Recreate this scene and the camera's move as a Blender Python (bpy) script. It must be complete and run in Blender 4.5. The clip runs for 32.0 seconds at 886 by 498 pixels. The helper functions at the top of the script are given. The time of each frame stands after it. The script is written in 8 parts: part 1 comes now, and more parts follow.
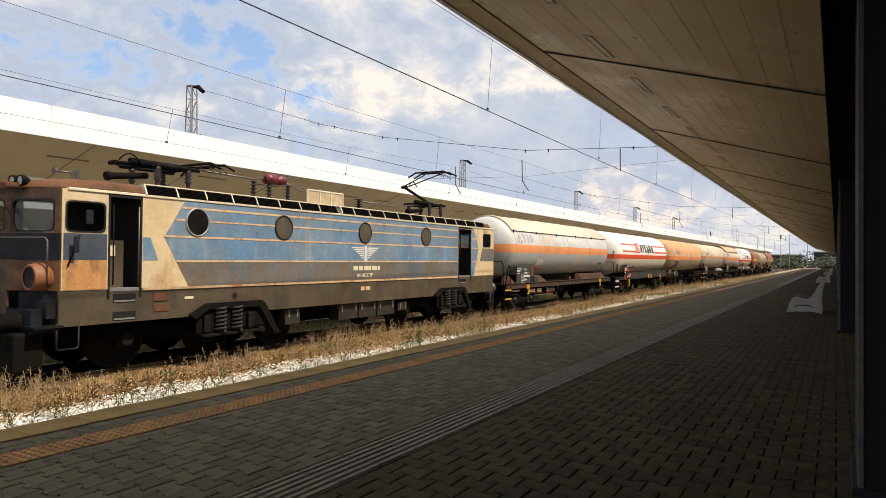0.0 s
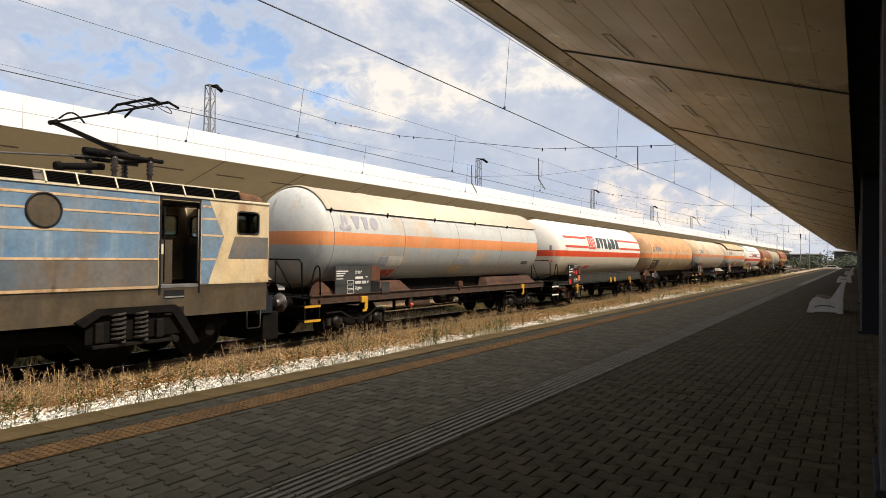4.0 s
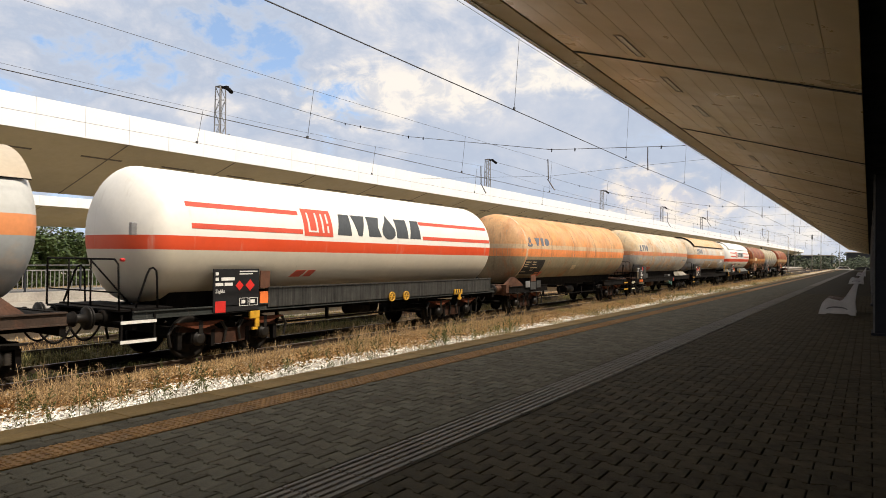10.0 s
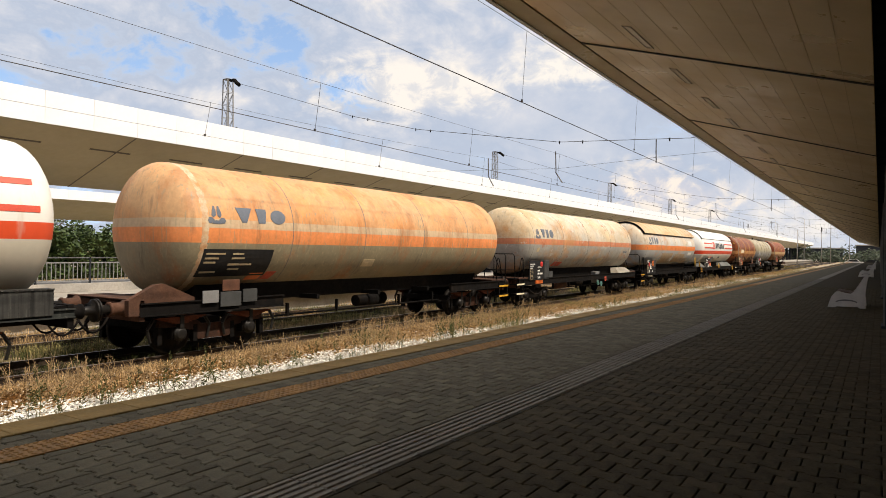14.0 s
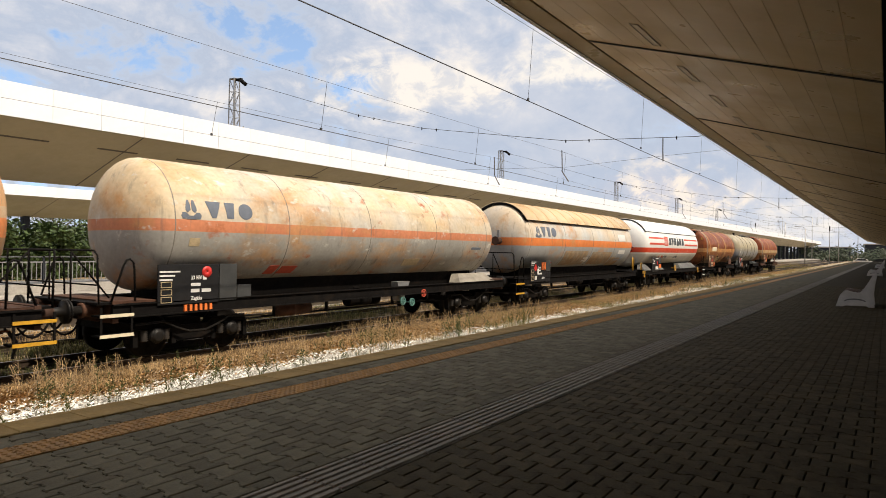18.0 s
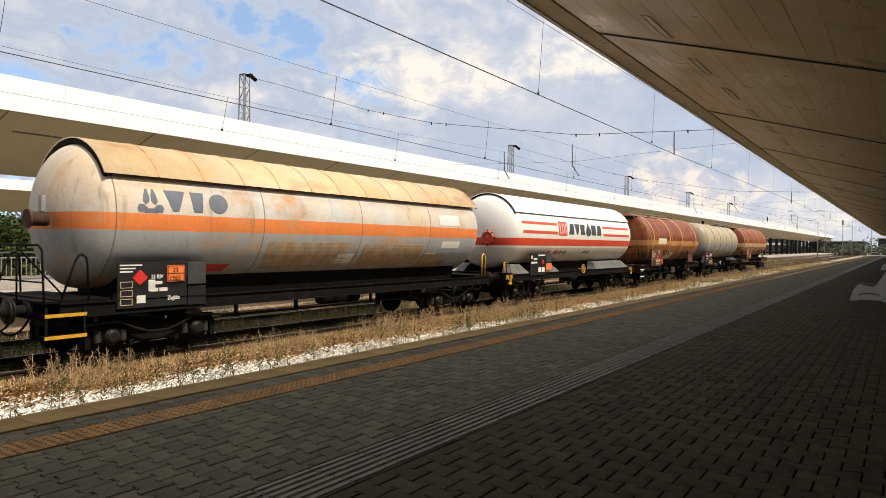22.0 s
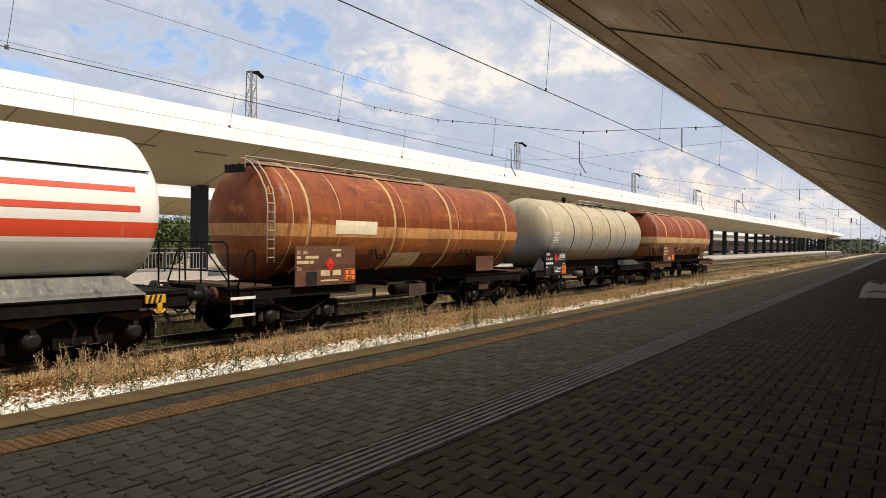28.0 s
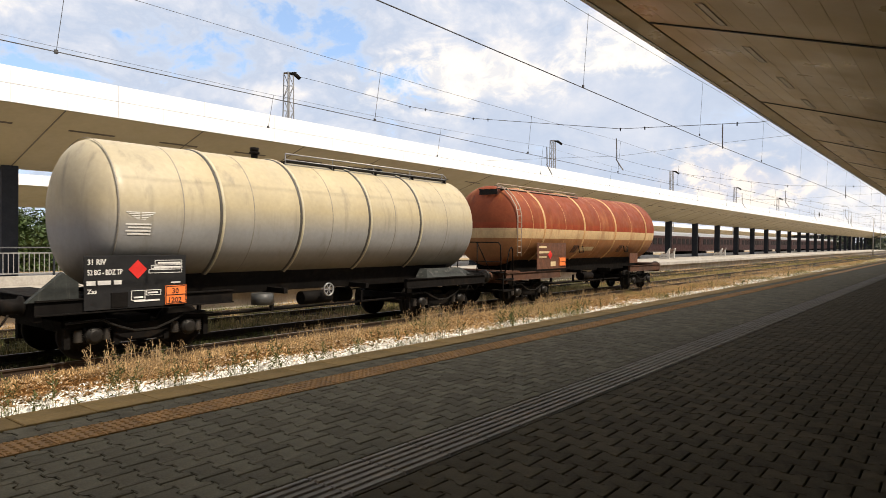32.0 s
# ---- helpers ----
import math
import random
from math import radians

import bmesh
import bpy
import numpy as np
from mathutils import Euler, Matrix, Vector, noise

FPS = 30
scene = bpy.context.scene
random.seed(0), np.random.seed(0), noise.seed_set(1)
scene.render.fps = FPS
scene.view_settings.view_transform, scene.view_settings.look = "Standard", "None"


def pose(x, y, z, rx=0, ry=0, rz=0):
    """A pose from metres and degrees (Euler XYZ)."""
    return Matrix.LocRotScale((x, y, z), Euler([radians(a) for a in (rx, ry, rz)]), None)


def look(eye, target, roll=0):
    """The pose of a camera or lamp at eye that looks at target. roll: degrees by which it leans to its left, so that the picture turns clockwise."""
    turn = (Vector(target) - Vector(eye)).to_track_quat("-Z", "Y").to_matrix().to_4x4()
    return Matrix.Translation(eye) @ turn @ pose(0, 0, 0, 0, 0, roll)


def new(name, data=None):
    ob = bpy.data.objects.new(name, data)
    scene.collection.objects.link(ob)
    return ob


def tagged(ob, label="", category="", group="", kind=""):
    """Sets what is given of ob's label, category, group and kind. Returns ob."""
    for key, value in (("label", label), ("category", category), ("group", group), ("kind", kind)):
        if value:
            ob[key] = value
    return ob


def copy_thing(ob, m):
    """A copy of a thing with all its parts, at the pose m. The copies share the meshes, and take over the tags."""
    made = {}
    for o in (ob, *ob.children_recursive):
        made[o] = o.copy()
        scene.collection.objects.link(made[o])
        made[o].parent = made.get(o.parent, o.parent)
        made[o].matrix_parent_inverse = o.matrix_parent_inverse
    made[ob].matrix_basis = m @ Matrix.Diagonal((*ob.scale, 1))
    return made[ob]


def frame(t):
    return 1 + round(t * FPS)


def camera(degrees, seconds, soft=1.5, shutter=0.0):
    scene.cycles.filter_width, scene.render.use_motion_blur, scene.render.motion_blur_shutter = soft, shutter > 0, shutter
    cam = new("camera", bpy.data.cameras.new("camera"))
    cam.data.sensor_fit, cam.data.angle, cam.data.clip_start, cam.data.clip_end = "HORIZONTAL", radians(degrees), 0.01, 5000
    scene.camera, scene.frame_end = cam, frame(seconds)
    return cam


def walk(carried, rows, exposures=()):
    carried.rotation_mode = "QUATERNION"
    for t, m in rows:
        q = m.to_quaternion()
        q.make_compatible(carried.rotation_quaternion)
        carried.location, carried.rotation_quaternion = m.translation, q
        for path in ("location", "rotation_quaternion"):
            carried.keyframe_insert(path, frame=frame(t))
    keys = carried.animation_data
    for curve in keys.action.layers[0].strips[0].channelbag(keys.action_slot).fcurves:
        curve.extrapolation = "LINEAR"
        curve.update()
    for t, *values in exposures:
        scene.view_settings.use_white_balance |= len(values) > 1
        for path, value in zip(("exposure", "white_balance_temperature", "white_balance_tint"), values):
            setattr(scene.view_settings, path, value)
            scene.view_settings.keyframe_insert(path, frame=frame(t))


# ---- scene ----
# ---- camera: hand-held, turning slowly to the left ----


def held(yaw, pitch, roll, x, y, z):
    """The pose of a camera turned left from +y by yaw, up by pitch, rolled."""
    return Matrix.Translation((x, y, z)) @ pose(0, 0, 0, 90 + pitch, 0, yaw) @ pose(0, 0, 0, 0, 0, roll)


PATH = [
(0, 30.513, 0.827, 0.531, 0.042, 0.047, 1.655), (0.5, 30.689, 0.722, 0.651, 0.039, 0.041, 1.656),
    (1, 30.961, 0.643, 0.695, 0.037, 0.036, 1.657), (1.5, 31.245, 0.622, 0.751, 0.035, 0.032, 1.658),
    (2, 31.362, 0.611, 0.751, 0.033, 0.027, 1.659), (2.5, 31.524, 0.640, 0.694, 0.031, 0.023, 1.660),
    (3, 31.644, 0.658, 0.654, 0.030, 0.019, 1.661), (3.5, 31.717, 0.662, 0.675, 0.028, 0.016, 1.662),
    (5.5, 32.295, 0.779, 0.668, 0.023, 0.004, 1.664), (6, 32.379, 0.843, 0.668, 0.022, 0.002, 1.665),
    (6.5, 32.527, 0.864, 0.616, 0.021, 0.000, 1.665), (7, 32.636, 0.886, 0.687, 0.020, -0.002, 1.665),
    (7.5, 32.695, 0.921, 0.690, 0.019, -0.003, 1.665), (8, 32.651, 0.934, 0.702, 0.018, -0.005, 1.666),
    (8.5, 32.493, 0.923, 0.748, 0.018, -0.006, 1.666), (9, 32.472, 0.873, 0.736, 0.017, -0.007, 1.666),
    (9.5, 32.567, 0.790, 0.712, 0.016, -0.008, 1.666), (10, 32.597, 0.725, 0.752, 0.016, -0.008, 1.665),
    (10.5, 32.690, 0.546, 0.712, 0.015, -0.009, 1.665), (11, 32.706, 0.462, 0.752, 0.014, -0.009, 1.665),
    (11.5, 32.781, 0.363, 0.780, 0.014, -0.009, 1.665), (12, 32.847, 0.311, 0.696, 0.013, -0.010, 1.664),
    (12.5, 32.921, 0.224, 0.729, 0.013, -0.010, 1.664), (13, 32.969, 0.186, 0.720, 0.012, -0.010, 1.663),
    (13.5, 33.092, 0.112, 0.729, 0.011, -0.009, 1.663), (14, 33.209, 0.097, 0.764, 0.011, -0.009, 1.662),
    (14.5, 33.353, 0.119, 0.591, 0.010, -0.009, 1.662), (16.5, 33.565, 0.041, 0.631, 0.007, -0.007, 1.658),
    (17, 33.656, 0.011, 0.631, 0.006, -0.006, 1.657), (17.5, 33.652, 0.004, 0.659, 0.005, -0.006, 1.656),
    (18, 33.723, 0.017, 0.743, 0.004, -0.005, 1.655), (18.5, 33.866, 0.012, 0.769, 0.003, -0.005, 1.654),
    (19, 33.990, 0.080, 0.754, 0.001, -0.004, 1.653), (19.5, 34.202, 0.248, 0.736, -0.000, -0.004, 1.652),
    (20, 34.343, 0.308, 0.666, -0.001, -0.003, 1.651), (20.5, 34.395, 0.253, 0.736, -0.003, -0.003, 1.649),
    (21, 34.474, 0.218, 0.663, -0.005, -0.002, 1.648), (21.5, 34.521, -0.111, 0.710, -0.007, -0.002, 1.646),
    (22, 34.554, -0.428, 0.637, -0.009, -0.002, 1.645), (22.5, 34.484, -0.539, 0.729, -0.011, -0.002, 1.643),
    (23, 34.413, -0.585, 0.693, -0.013, -0.002, 1.642), (23.5, 34.317, -0.570, 0.709, -0.015, -0.002, 1.640),
    (24, 34.248, -0.611, 0.714, -0.018, -0.002, 1.639), (24.5, 34.261, -0.679, 0.619, -0.021, -0.003, 1.637),
    (25, 34.181, -0.711, 0.727, -0.023, -0.003, 1.635), (25.5, 34.168, -0.768, 0.697, -0.027, -0.004, 1.633),
    (27.5, 34.722, -0.553, 0.701, -0.041, -0.008, 1.626), (28, 35.056, -0.651, 0.714, -0.045, -0.009, 1.624),
    (28.5, 35.375, -0.737, 0.723, -0.049, -0.011, 1.621), (29, 35.623, -0.766, 0.725, -0.054, -0.013, 1.619),
    (29.5, 35.908, -0.818, 0.725, -0.058, -0.015, 1.617), (30, 36.178, -0.805, 0.767, -0.063, -0.018, 1.615),
    (30.5, 36.540, -0.752, 0.687, -0.069, -0.020, 1.613), (31, 36.856, -0.754, 0.652, -0.074, -0.023, 1.610),
    (31.5, 37.319, -0.770, 0.708, -0.080, -0.027, 1.608), (32, 38.013, -0.763, 0.629, -0.086, -0.030, 1.606)]
cam = camera(67.2, 32.0, soft=0.85, shutter=0.12)
walk(cam, [(row[0], held(*row[1:])) for row in PATH], exposures=[(0, 0.14, 7250, 12), (26, 0.14, 7250, 12), (28, 0.12, 7250, 12), (29, 0.33, 7250, 12), (32, 0.36, 7250, 12)])

# ---- daylight ----
SUN_TO = Vector((0.57, 0.05, 0.82)).normalized()
world = bpy.data.worlds.new("sky")
scene.world = world
world.use_nodes = True
wn, wl = world.node_tree.nodes, world.node_tree.links
wn.clear()


def wnode(kind, **vals):
    n = wn.new(kind)
    for k, v in vals.items():
        n.inputs[k].default_value = v
    return n


sky = wn.new("ShaderNodeTexSky")
sky.sky_type, sky.sun_disc = "NISHITA", False
sky.sun_elevation = math.asin(SUN_TO.z)
sky.sun_rotation = math.atan2(SUN_TO.x, SUN_TO.y)
sky.air_density, sky.dust_density, sky.ozone_density = 1.0, 0.6, 2.0
coord = wn.new("ShaderNodeTexCoord")
lift = wn.new("ShaderNodeVectorMath")
lift.operation = "ADD"
lift.inputs[1].default_value = (0, 0, 0.22)
wl.new(coord.outputs["Generated"], lift.inputs[0])
wl.new(lift.outputs[0], sky.inputs["Vector"])


def wmath(op, a, b=None):
    n = wn.new("ShaderNodeMath")
    n.operation = op
    for k, v in enumerate((a, b)):
        if isinstance(v, (int, float)):
            n.inputs[k].default_value = v
        elif v is not None:
            wl.new(v, n.inputs[k])
    return n.outputs[0]


def wrange(v, a, b, lo=0.0, hi=1.0):
    n = wn.new("ShaderNodeMapRange")
    n.interpolation_type = "SMOOTHSTEP"
    for k, q in zip(("From Min", "From Max", "To Min", "To Max"), (a, b, lo, hi)):
        n.inputs[k].default_value = q
    wl.new(v, n.inputs["Value"])
    return n.outputs[0]


def wmix(f, a, b):
    n = wn.new("ShaderNodeMix")
    n.data_type = "RGBA"
    for k, v in ((0, f), (6, a), (7, b)):
        if isinstance(v, tuple):
            n.inputs[k].default_value = (*v, 1)
        else:
            wl.new(v, n.inputs[k])
    return n.outputs[2]


def cloud_noise(scale, detail, rough, stretch, shift, warp=0.2):
    mp = wn.new("ShaderNodeMapping")
    mp.inputs["Scale"].default_value, mp.inputs["Location"].default_value = (1.0, 1.0, stretch), shift
    wl.new(coord.outputs["Generated"], mp.inputs["Vector"])
    n = wnode("ShaderNodeTexNoise", Scale=scale, Detail=detail, Roughness=rough, Distortion=warp)
    wl.new(mp.outputs["Vector"], n.inputs["Vector"])
    return n.outputs["Fac"]


def bank(az, el, wide, high):
    """Distance from a cloud bank's middle, 1 at its rim; az and el in degrees, az to the left of +y."""
    mp = wn.new("ShaderNodeMapping")
    mp.inputs["Rotation"].default_value = (0, 0, -radians(az))
    wl.new(coord.outputs["Generated"], mp.inputs["Vector"])
    sp = wn.new("ShaderNodeSeparateXYZ")
    wl.new(mp.outputs["Vector"], sp.inputs[0])
    u = wmath("DIVIDE", sp.outputs["X"], math.sin(radians(wide)))
    v = wmath("DIVIDE", wmath("SUBTRACT", sp.outputs["Z"], math.sin(radians(el))), math.sin(radians(high)))
    d = wmath("SQRT", wmath("ADD", wmath("MULTIPLY", u, u), wmath("MULTIPLY", v, v)))
    return wmath("ADD", d, wmath("MULTIPLY", wmath("LESS_THAN", sp.outputs["Y"], 0.0), 9.0))


# broad cloud sheets with breaks, blue-grey in their thick parts
big = cloud_noise(2.6, 8.0, 0.55, 1.7, (3.1, 0.7, 0.15), 0.3)
small = cloud_noise(9.0, 9.0, 0.60, 1.7, (1.3, 4.2, 0.4), 0.35)
puffs = cloud_noise(24.0, 8.0, 0.62, 1.3, (5.0, 2.0, 1.0), 0.4)
body = wmath("ADD", wmath("MULTIPLY", big, 0.55), wmath("ADD", wmath("MULTIPLY", small, 0.34), wmath("MULTIPLY", puffs, 0.11)))
# the smooth grey-blue sheet ahead
sheet = wrange(bank(22, 8.0, 15, 8.5), 0.60, 1.30, 0.88, 0.0)
flat = wmath("ADD", wmath("MULTIPLY", body, 0.35), 0.287)
body = wmath("ADD", wmath("MULTIPLY", body, wmath("SUBTRACT", 1.0, sheet)), wmath("MULTIPLY", flat, sheet))
clear = wn.new("ShaderNodeVectorMath")
clear.operation = "MULTIPLY"
clear.inputs[1].default_value = (4.3, 4.3, 4.1)
wl.new(sky.outputs["Color"], clear.inputs[0])
tone = wn.new("ShaderNodeValToRGB")
ce = tone.color_ramp.elements
ce[0].position, ce[0].color = 0.41, (8.0, 9.5, 12.0, 1)
ce[1].position, ce[1].color = 0.585, (12.9, 12.9, 12.9, 1)
for pos, col in ((0.455, (6.6, 8.1, 10.8, 1)), (0.50, (8.5, 9.6, 11.7, 1)), (0.545, (11.6, 11.9, 12.6, 1))):
    ce.new(pos).color = col
wl.new(body, tone.inputs["Fac"])
heaven = wmix(wrange(body, 0.395, 0.445), clear.outputs[0], tone.outputs["Color"])
# warm heaped clouds low over the station's end and a white patch above the grey sheet
for az, el, wide, high, lit, shade in ((15.0, 5.0, 7.0, 2.5, (13.2, 12.6, 12.1), (8.8, 9.4, 11.2)), (28.5, 3.6, 4.0, 1.5, (12.4, 12.0, 11.8), (8.6, 9.4, 11.2)),
                                       (22.5, 15.2, 5.5, 1.9, (13.2, 13.2, 13.1), (10.2, 10.9, 12.0)), (36.0, 13.5, 8.0, 2.4, (13.2, 13.1, 13.0), (10.2, 10.8, 11.9))):
    d = wmath("ADD", bank(az, el, wide, high), wmath("MULTIPLY", wmath("SUBTRACT", 0.5, wmath("ADD", wmath("MULTIPLY", small, 0.6), wmath("MULTIPLY", puffs, 0.4))), 3.8))
    heaven = wmix(wrange(d, 1.2, 0.35), heaven, wmix(wrange(puffs, 0.40, 0.56), shade, lit))
bg = wnode("ShaderNodeBackground", Strength=0.066)
wout = wn.new("ShaderNodeOutputWorld")
wl.new(heaven, bg.inputs["Color"])
wl.new(bg.outputs["Background"], wout.inputs["Surface"])

sun_data = bpy.data.lights.new("sun", "SUN")
sun_data.energy, sun_data.angle, sun_data.color = 4.6, radians(0.8), (1.0, 0.93, 0.82)
sun = new("sun", sun_data)
sun.matrix_world = look(SUN_TO * 60, (0, 0, 0))

# ---- materials ----


def shader(name, col, rough=0.6, metal=0.0, var=0.15, scale=3.0, bump=0.0, bump_scale=30.0, col2=None, stain=None, spots=None, island=0.0, per_object=0.0, bands=(), stretch=(1, 1, 1), spec=0.5, soft=0.0):
    """A surface with two scales of colour change, relief, optional stains (colour, scale, from, to, stretch) and painted bands by height (from, to, colour)."""
    m = bpy.data.materials.new(name)
    m.use_nodes = True
    n, l = m.node_tree.nodes, m.node_tree.links
    bsdf = n["Principled BSDF"]
    tc = n.new("ShaderNodeTexCoord")
    mp = n.new("ShaderNodeMapping")
    mp.inputs["Scale"].default_value = stretch
    l.new(tc.outputs["Object"], mp.inputs["Vector"])

    def noise_at(s, det=5.0, ro=0.55, vec=None):
        t = n.new("ShaderNodeTexNoise")
        t.inputs["Scale"].default_value, t.inputs["Detail"].default_value, t.inputs["Roughness"].default_value = s, det, ro
        l.new(vec or mp.outputs["Vector"], t.inputs["Vector"])
        return t.outputs["Fac"]

    def ramp(fac, a, b, ca=(0, 0, 0), cb=(1, 1, 1)):
        r = n.new("ShaderNodeValToRGB")
        r.color_ramp.elements[0].position, r.color_ramp.elements[1].position = a, b
        r.color_ramp.elements[0].color, r.color_ramp.elements[1].color = (*ca, 1), (*cb, 1)
        l.new(fac, r.inputs["Fac"])
        return r.outputs["Color"]

    def mix(fac, a, b, how="MIX"):
        x = n.new("ShaderNodeMix")
        x.data_type, x.blend_type = "RGBA", how
        for sock, v in ((x.inputs[0], fac), (x.inputs[6], a), (x.inputs[7], b)):
            if isinstance(v, (int, float)):
                sock.default_value = v
            elif isinstance(v, tuple):
                sock.default_value = (*v, 1)
            else:
                l.new(v, sock)
        return x.outputs[2]

    base = tuple(col)
    if col2:
        base = ramp(noise_at(scale * 0.4, 4.0), 0.38, 0.62, col, col2)
    if bands:
        sep = n.new("ShaderNodeSeparateXYZ")
        l.new(tc.outputs["Object"], sep.inputs[0])
        for lo, hi, c in bands:
            above, below, both = n.new("ShaderNodeMapRange"), n.new("ShaderNodeMapRange"), n.new("ShaderNodeMath")
            both.operation = "MULTIPLY"
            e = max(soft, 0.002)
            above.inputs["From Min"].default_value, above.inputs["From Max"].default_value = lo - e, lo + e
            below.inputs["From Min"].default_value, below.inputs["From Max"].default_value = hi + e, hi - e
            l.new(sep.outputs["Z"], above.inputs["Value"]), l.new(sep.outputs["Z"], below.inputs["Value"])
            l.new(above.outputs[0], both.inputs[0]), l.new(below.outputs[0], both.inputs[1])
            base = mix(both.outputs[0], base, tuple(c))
    if island or per_object:
        src = n.new("ShaderNodeNewGeometry").outputs["Random Per Island"] if island else n.new("ShaderNodeObjectInfo").outputs["Random"]
        a = island or per_object
        base = mix(1.0, base, ramp(src, 0.0, 1.0, (1 - a,) * 3, (1 + a * 0.6,) * 3), "MULTIPLY")
    if stain:
        for sc, s_scale, lo, hi, st in (stain if isinstance(stain, list) else [stain]):
            mp2 = n.new("ShaderNodeMapping")
            mp2.inputs["Scale"].default_value = st
            l.new(tc.outputs["Object"], mp2.inputs["Vector"])
            base = mix(ramp(noise_at(s_scale, 7.0, 0.62, mp2.outputs["Vector"]), lo, hi), base, tuple(sc))
    if var:
        base = mix(1.0, base, ramp(noise_at(scale), 0.3, 0.7, (1 - var,) * 3, (1 + var * 0.5,) * 3), "MULTIPLY")
        base = mix(1.0, base, ramp(noise_at(scale * 9, 3.0), 0.3, 0.7, (1 - var * 0.6,) * 3, (1 + var * 0.3,) * 3), "MULTIPLY")
    if spots:
        base = mix(ramp(noise_at(spots[1], 3.0), spots[2], spots[2] + 0.05), base, tuple(spots[0]))
    if isinstance(base, tuple):
        bsdf.inputs["Base Color"].default_value = (*base, 1)
    else:
        l.new(base, bsdf.inputs["Base Color"])
    bsdf.inputs["Metallic"].default_value = metal
    bsdf.inputs["Specular IOR Level"].default_value = spec
    l.new(ramp(noise_at(scale * 2.2), 0.3, 0.7, (max(rough - 0.12, 0.04),) * 3, (min(rough + 0.12, 1),) * 3), bsdf.inputs["Roughness"])
    if bump:
        b = n.new("ShaderNodeBump")
        b.inputs["Strength"].default_value, b.inputs["Distance"].default_value = bump, 0.02
        l.new(noise_at(bump_scale, 6.0), b.inputs["Height"])
        l.new(b.outputs["Normal"], bsdf.inputs["Normal"])
    return m


M = {}
M["paver"] = shader("paver_concrete", (0.140, 0.120, 0.078), 0.9, spec=0.15, var=0.3, scale=6, bump=0.5, bump_scale=90, per_object=0.22)
M["paver_far"] = shader("paver_concrete_joined", (0.140, 0.120, 0.078), 0.9, spec=0.15, var=0.3, scale=6, bump=0.5, bump_scale=90, island=0.22)
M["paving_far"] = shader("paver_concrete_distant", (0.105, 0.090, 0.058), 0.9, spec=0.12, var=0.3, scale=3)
M["paver_brown"] = shader("brown_paver", (0.082, 0.066, 0.039), 0.92, spec=0.1, var=0.3, scale=6, bump=0.5, bump_scale=90, per_object=0.22)
M["paver_brown_far"] = shader("brown_paver_joined", (0.082, 0.066, 0.039), 0.92, spec=0.1, var=0.3, scale=6, bump=0.5, bump_scale=90, island=0.22)
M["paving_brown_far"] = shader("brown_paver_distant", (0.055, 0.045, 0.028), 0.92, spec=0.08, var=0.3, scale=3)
M["joint"] = shader("joint_sand", (0.014, 0.012, 0.009), 0.95, spec=0.1, var=0.3, scale=8)
M["kerb"] = shader("kerb_stone", (0.30, 0.19, 0.068), 0.85, spec=0.2, var=0.25, scale=2.5, bump=0.3, bump_scale=70, per_object=0.12)
M["yellow"] = shader("ochre_tile", (0.33, 0.165, 0.045), 0.8, var=0.3, scale=5, bump=0.3, bump_scale=80, per_object=0.15)
M["ribbed"] = shader("ribbed_tile", (0.19, 0.16, 0.118), 0.8, var=0.25, scale=5, bump=0.3, bump_scale=80, per_object=0.15)
M["concrete"] = shader("concrete", (0.42, 0.39, 0.35), 0.85, var=0.25, scale=1.5, bump=0.3, bump_scale=40, col2=(0.34, 0.32, 0.29))
M["dark_column"] = shader("dark_column", (0.026, 0.029, 0.036), 0.7, spec=0.2, var=0.25, scale=2, bump=0.1)
M["column_edge"] = shader("column_edge", (0.16, 0.155, 0.15), 0.7, var=0.3, scale=4)
M["soffit"] = shader("soffit_panel", (0.58, 0.45, 0.215), 0.36, var=0.08, scale=0.6, col2=(0.55, 0.42, 0.20), stain=((0.34, 0.25, 0.14), 1.3, 0.68, 0.87, (1, 1, 1)))
M["soffit_far"] = shader("soffit_panel_far", (0.49, 0.40, 0.235), 0.5, var=0.08, scale=0.6, col2=(0.45, 0.365, 0.215))
M["seam"] = shader("dark_seam", (0.02, 0.018, 0.016), 0.8, var=0.1)
M["fascia"] = shader("white_fascia", (0.86, 0.87, 0.88), 0.4, var=0.04, scale=0.8)
M["white_fit"] = shader("white_fitting", (0.72, 0.70, 0.66), 0.45, var=0.08)
M["bench"] = shader("bench_concrete", (0.62, 0.60, 0.57), 0.8, var=0.15, scale=4, bump=0.2)
M["wood"] = shader("dark_slat", (0.10, 0.05, 0.03), 0.6, var=0.3, scale=8)
M["steel"] = shader("worn_steel", (0.16, 0.15, 0.145), 0.5, 0.7, var=0.3, scale=5)
M["galv"] = shader("galvanised", (0.36, 0.36, 0.36), 0.5, 0.6, var=0.2, scale=4)
M["wire"] = shader("wire_copper", (0.075, 0.075, 0.078), 0.6, 0.5, var=0.1)
M["rail"] = shader("rail_steel", (0.05, 0.032, 0.022), 0.6, 0.3, var=0.3, scale=6)
M["rail_top"] = shader("rail_head", (0.22, 0.19, 0.165), 0.42, 0.7, var=0.2, scale=6)
M["sleeper"] = shader("sleeper", (0.045, 0.033, 0.024), 0.95, spec=0.1, var=0.35, scale=5, bump=0.4)
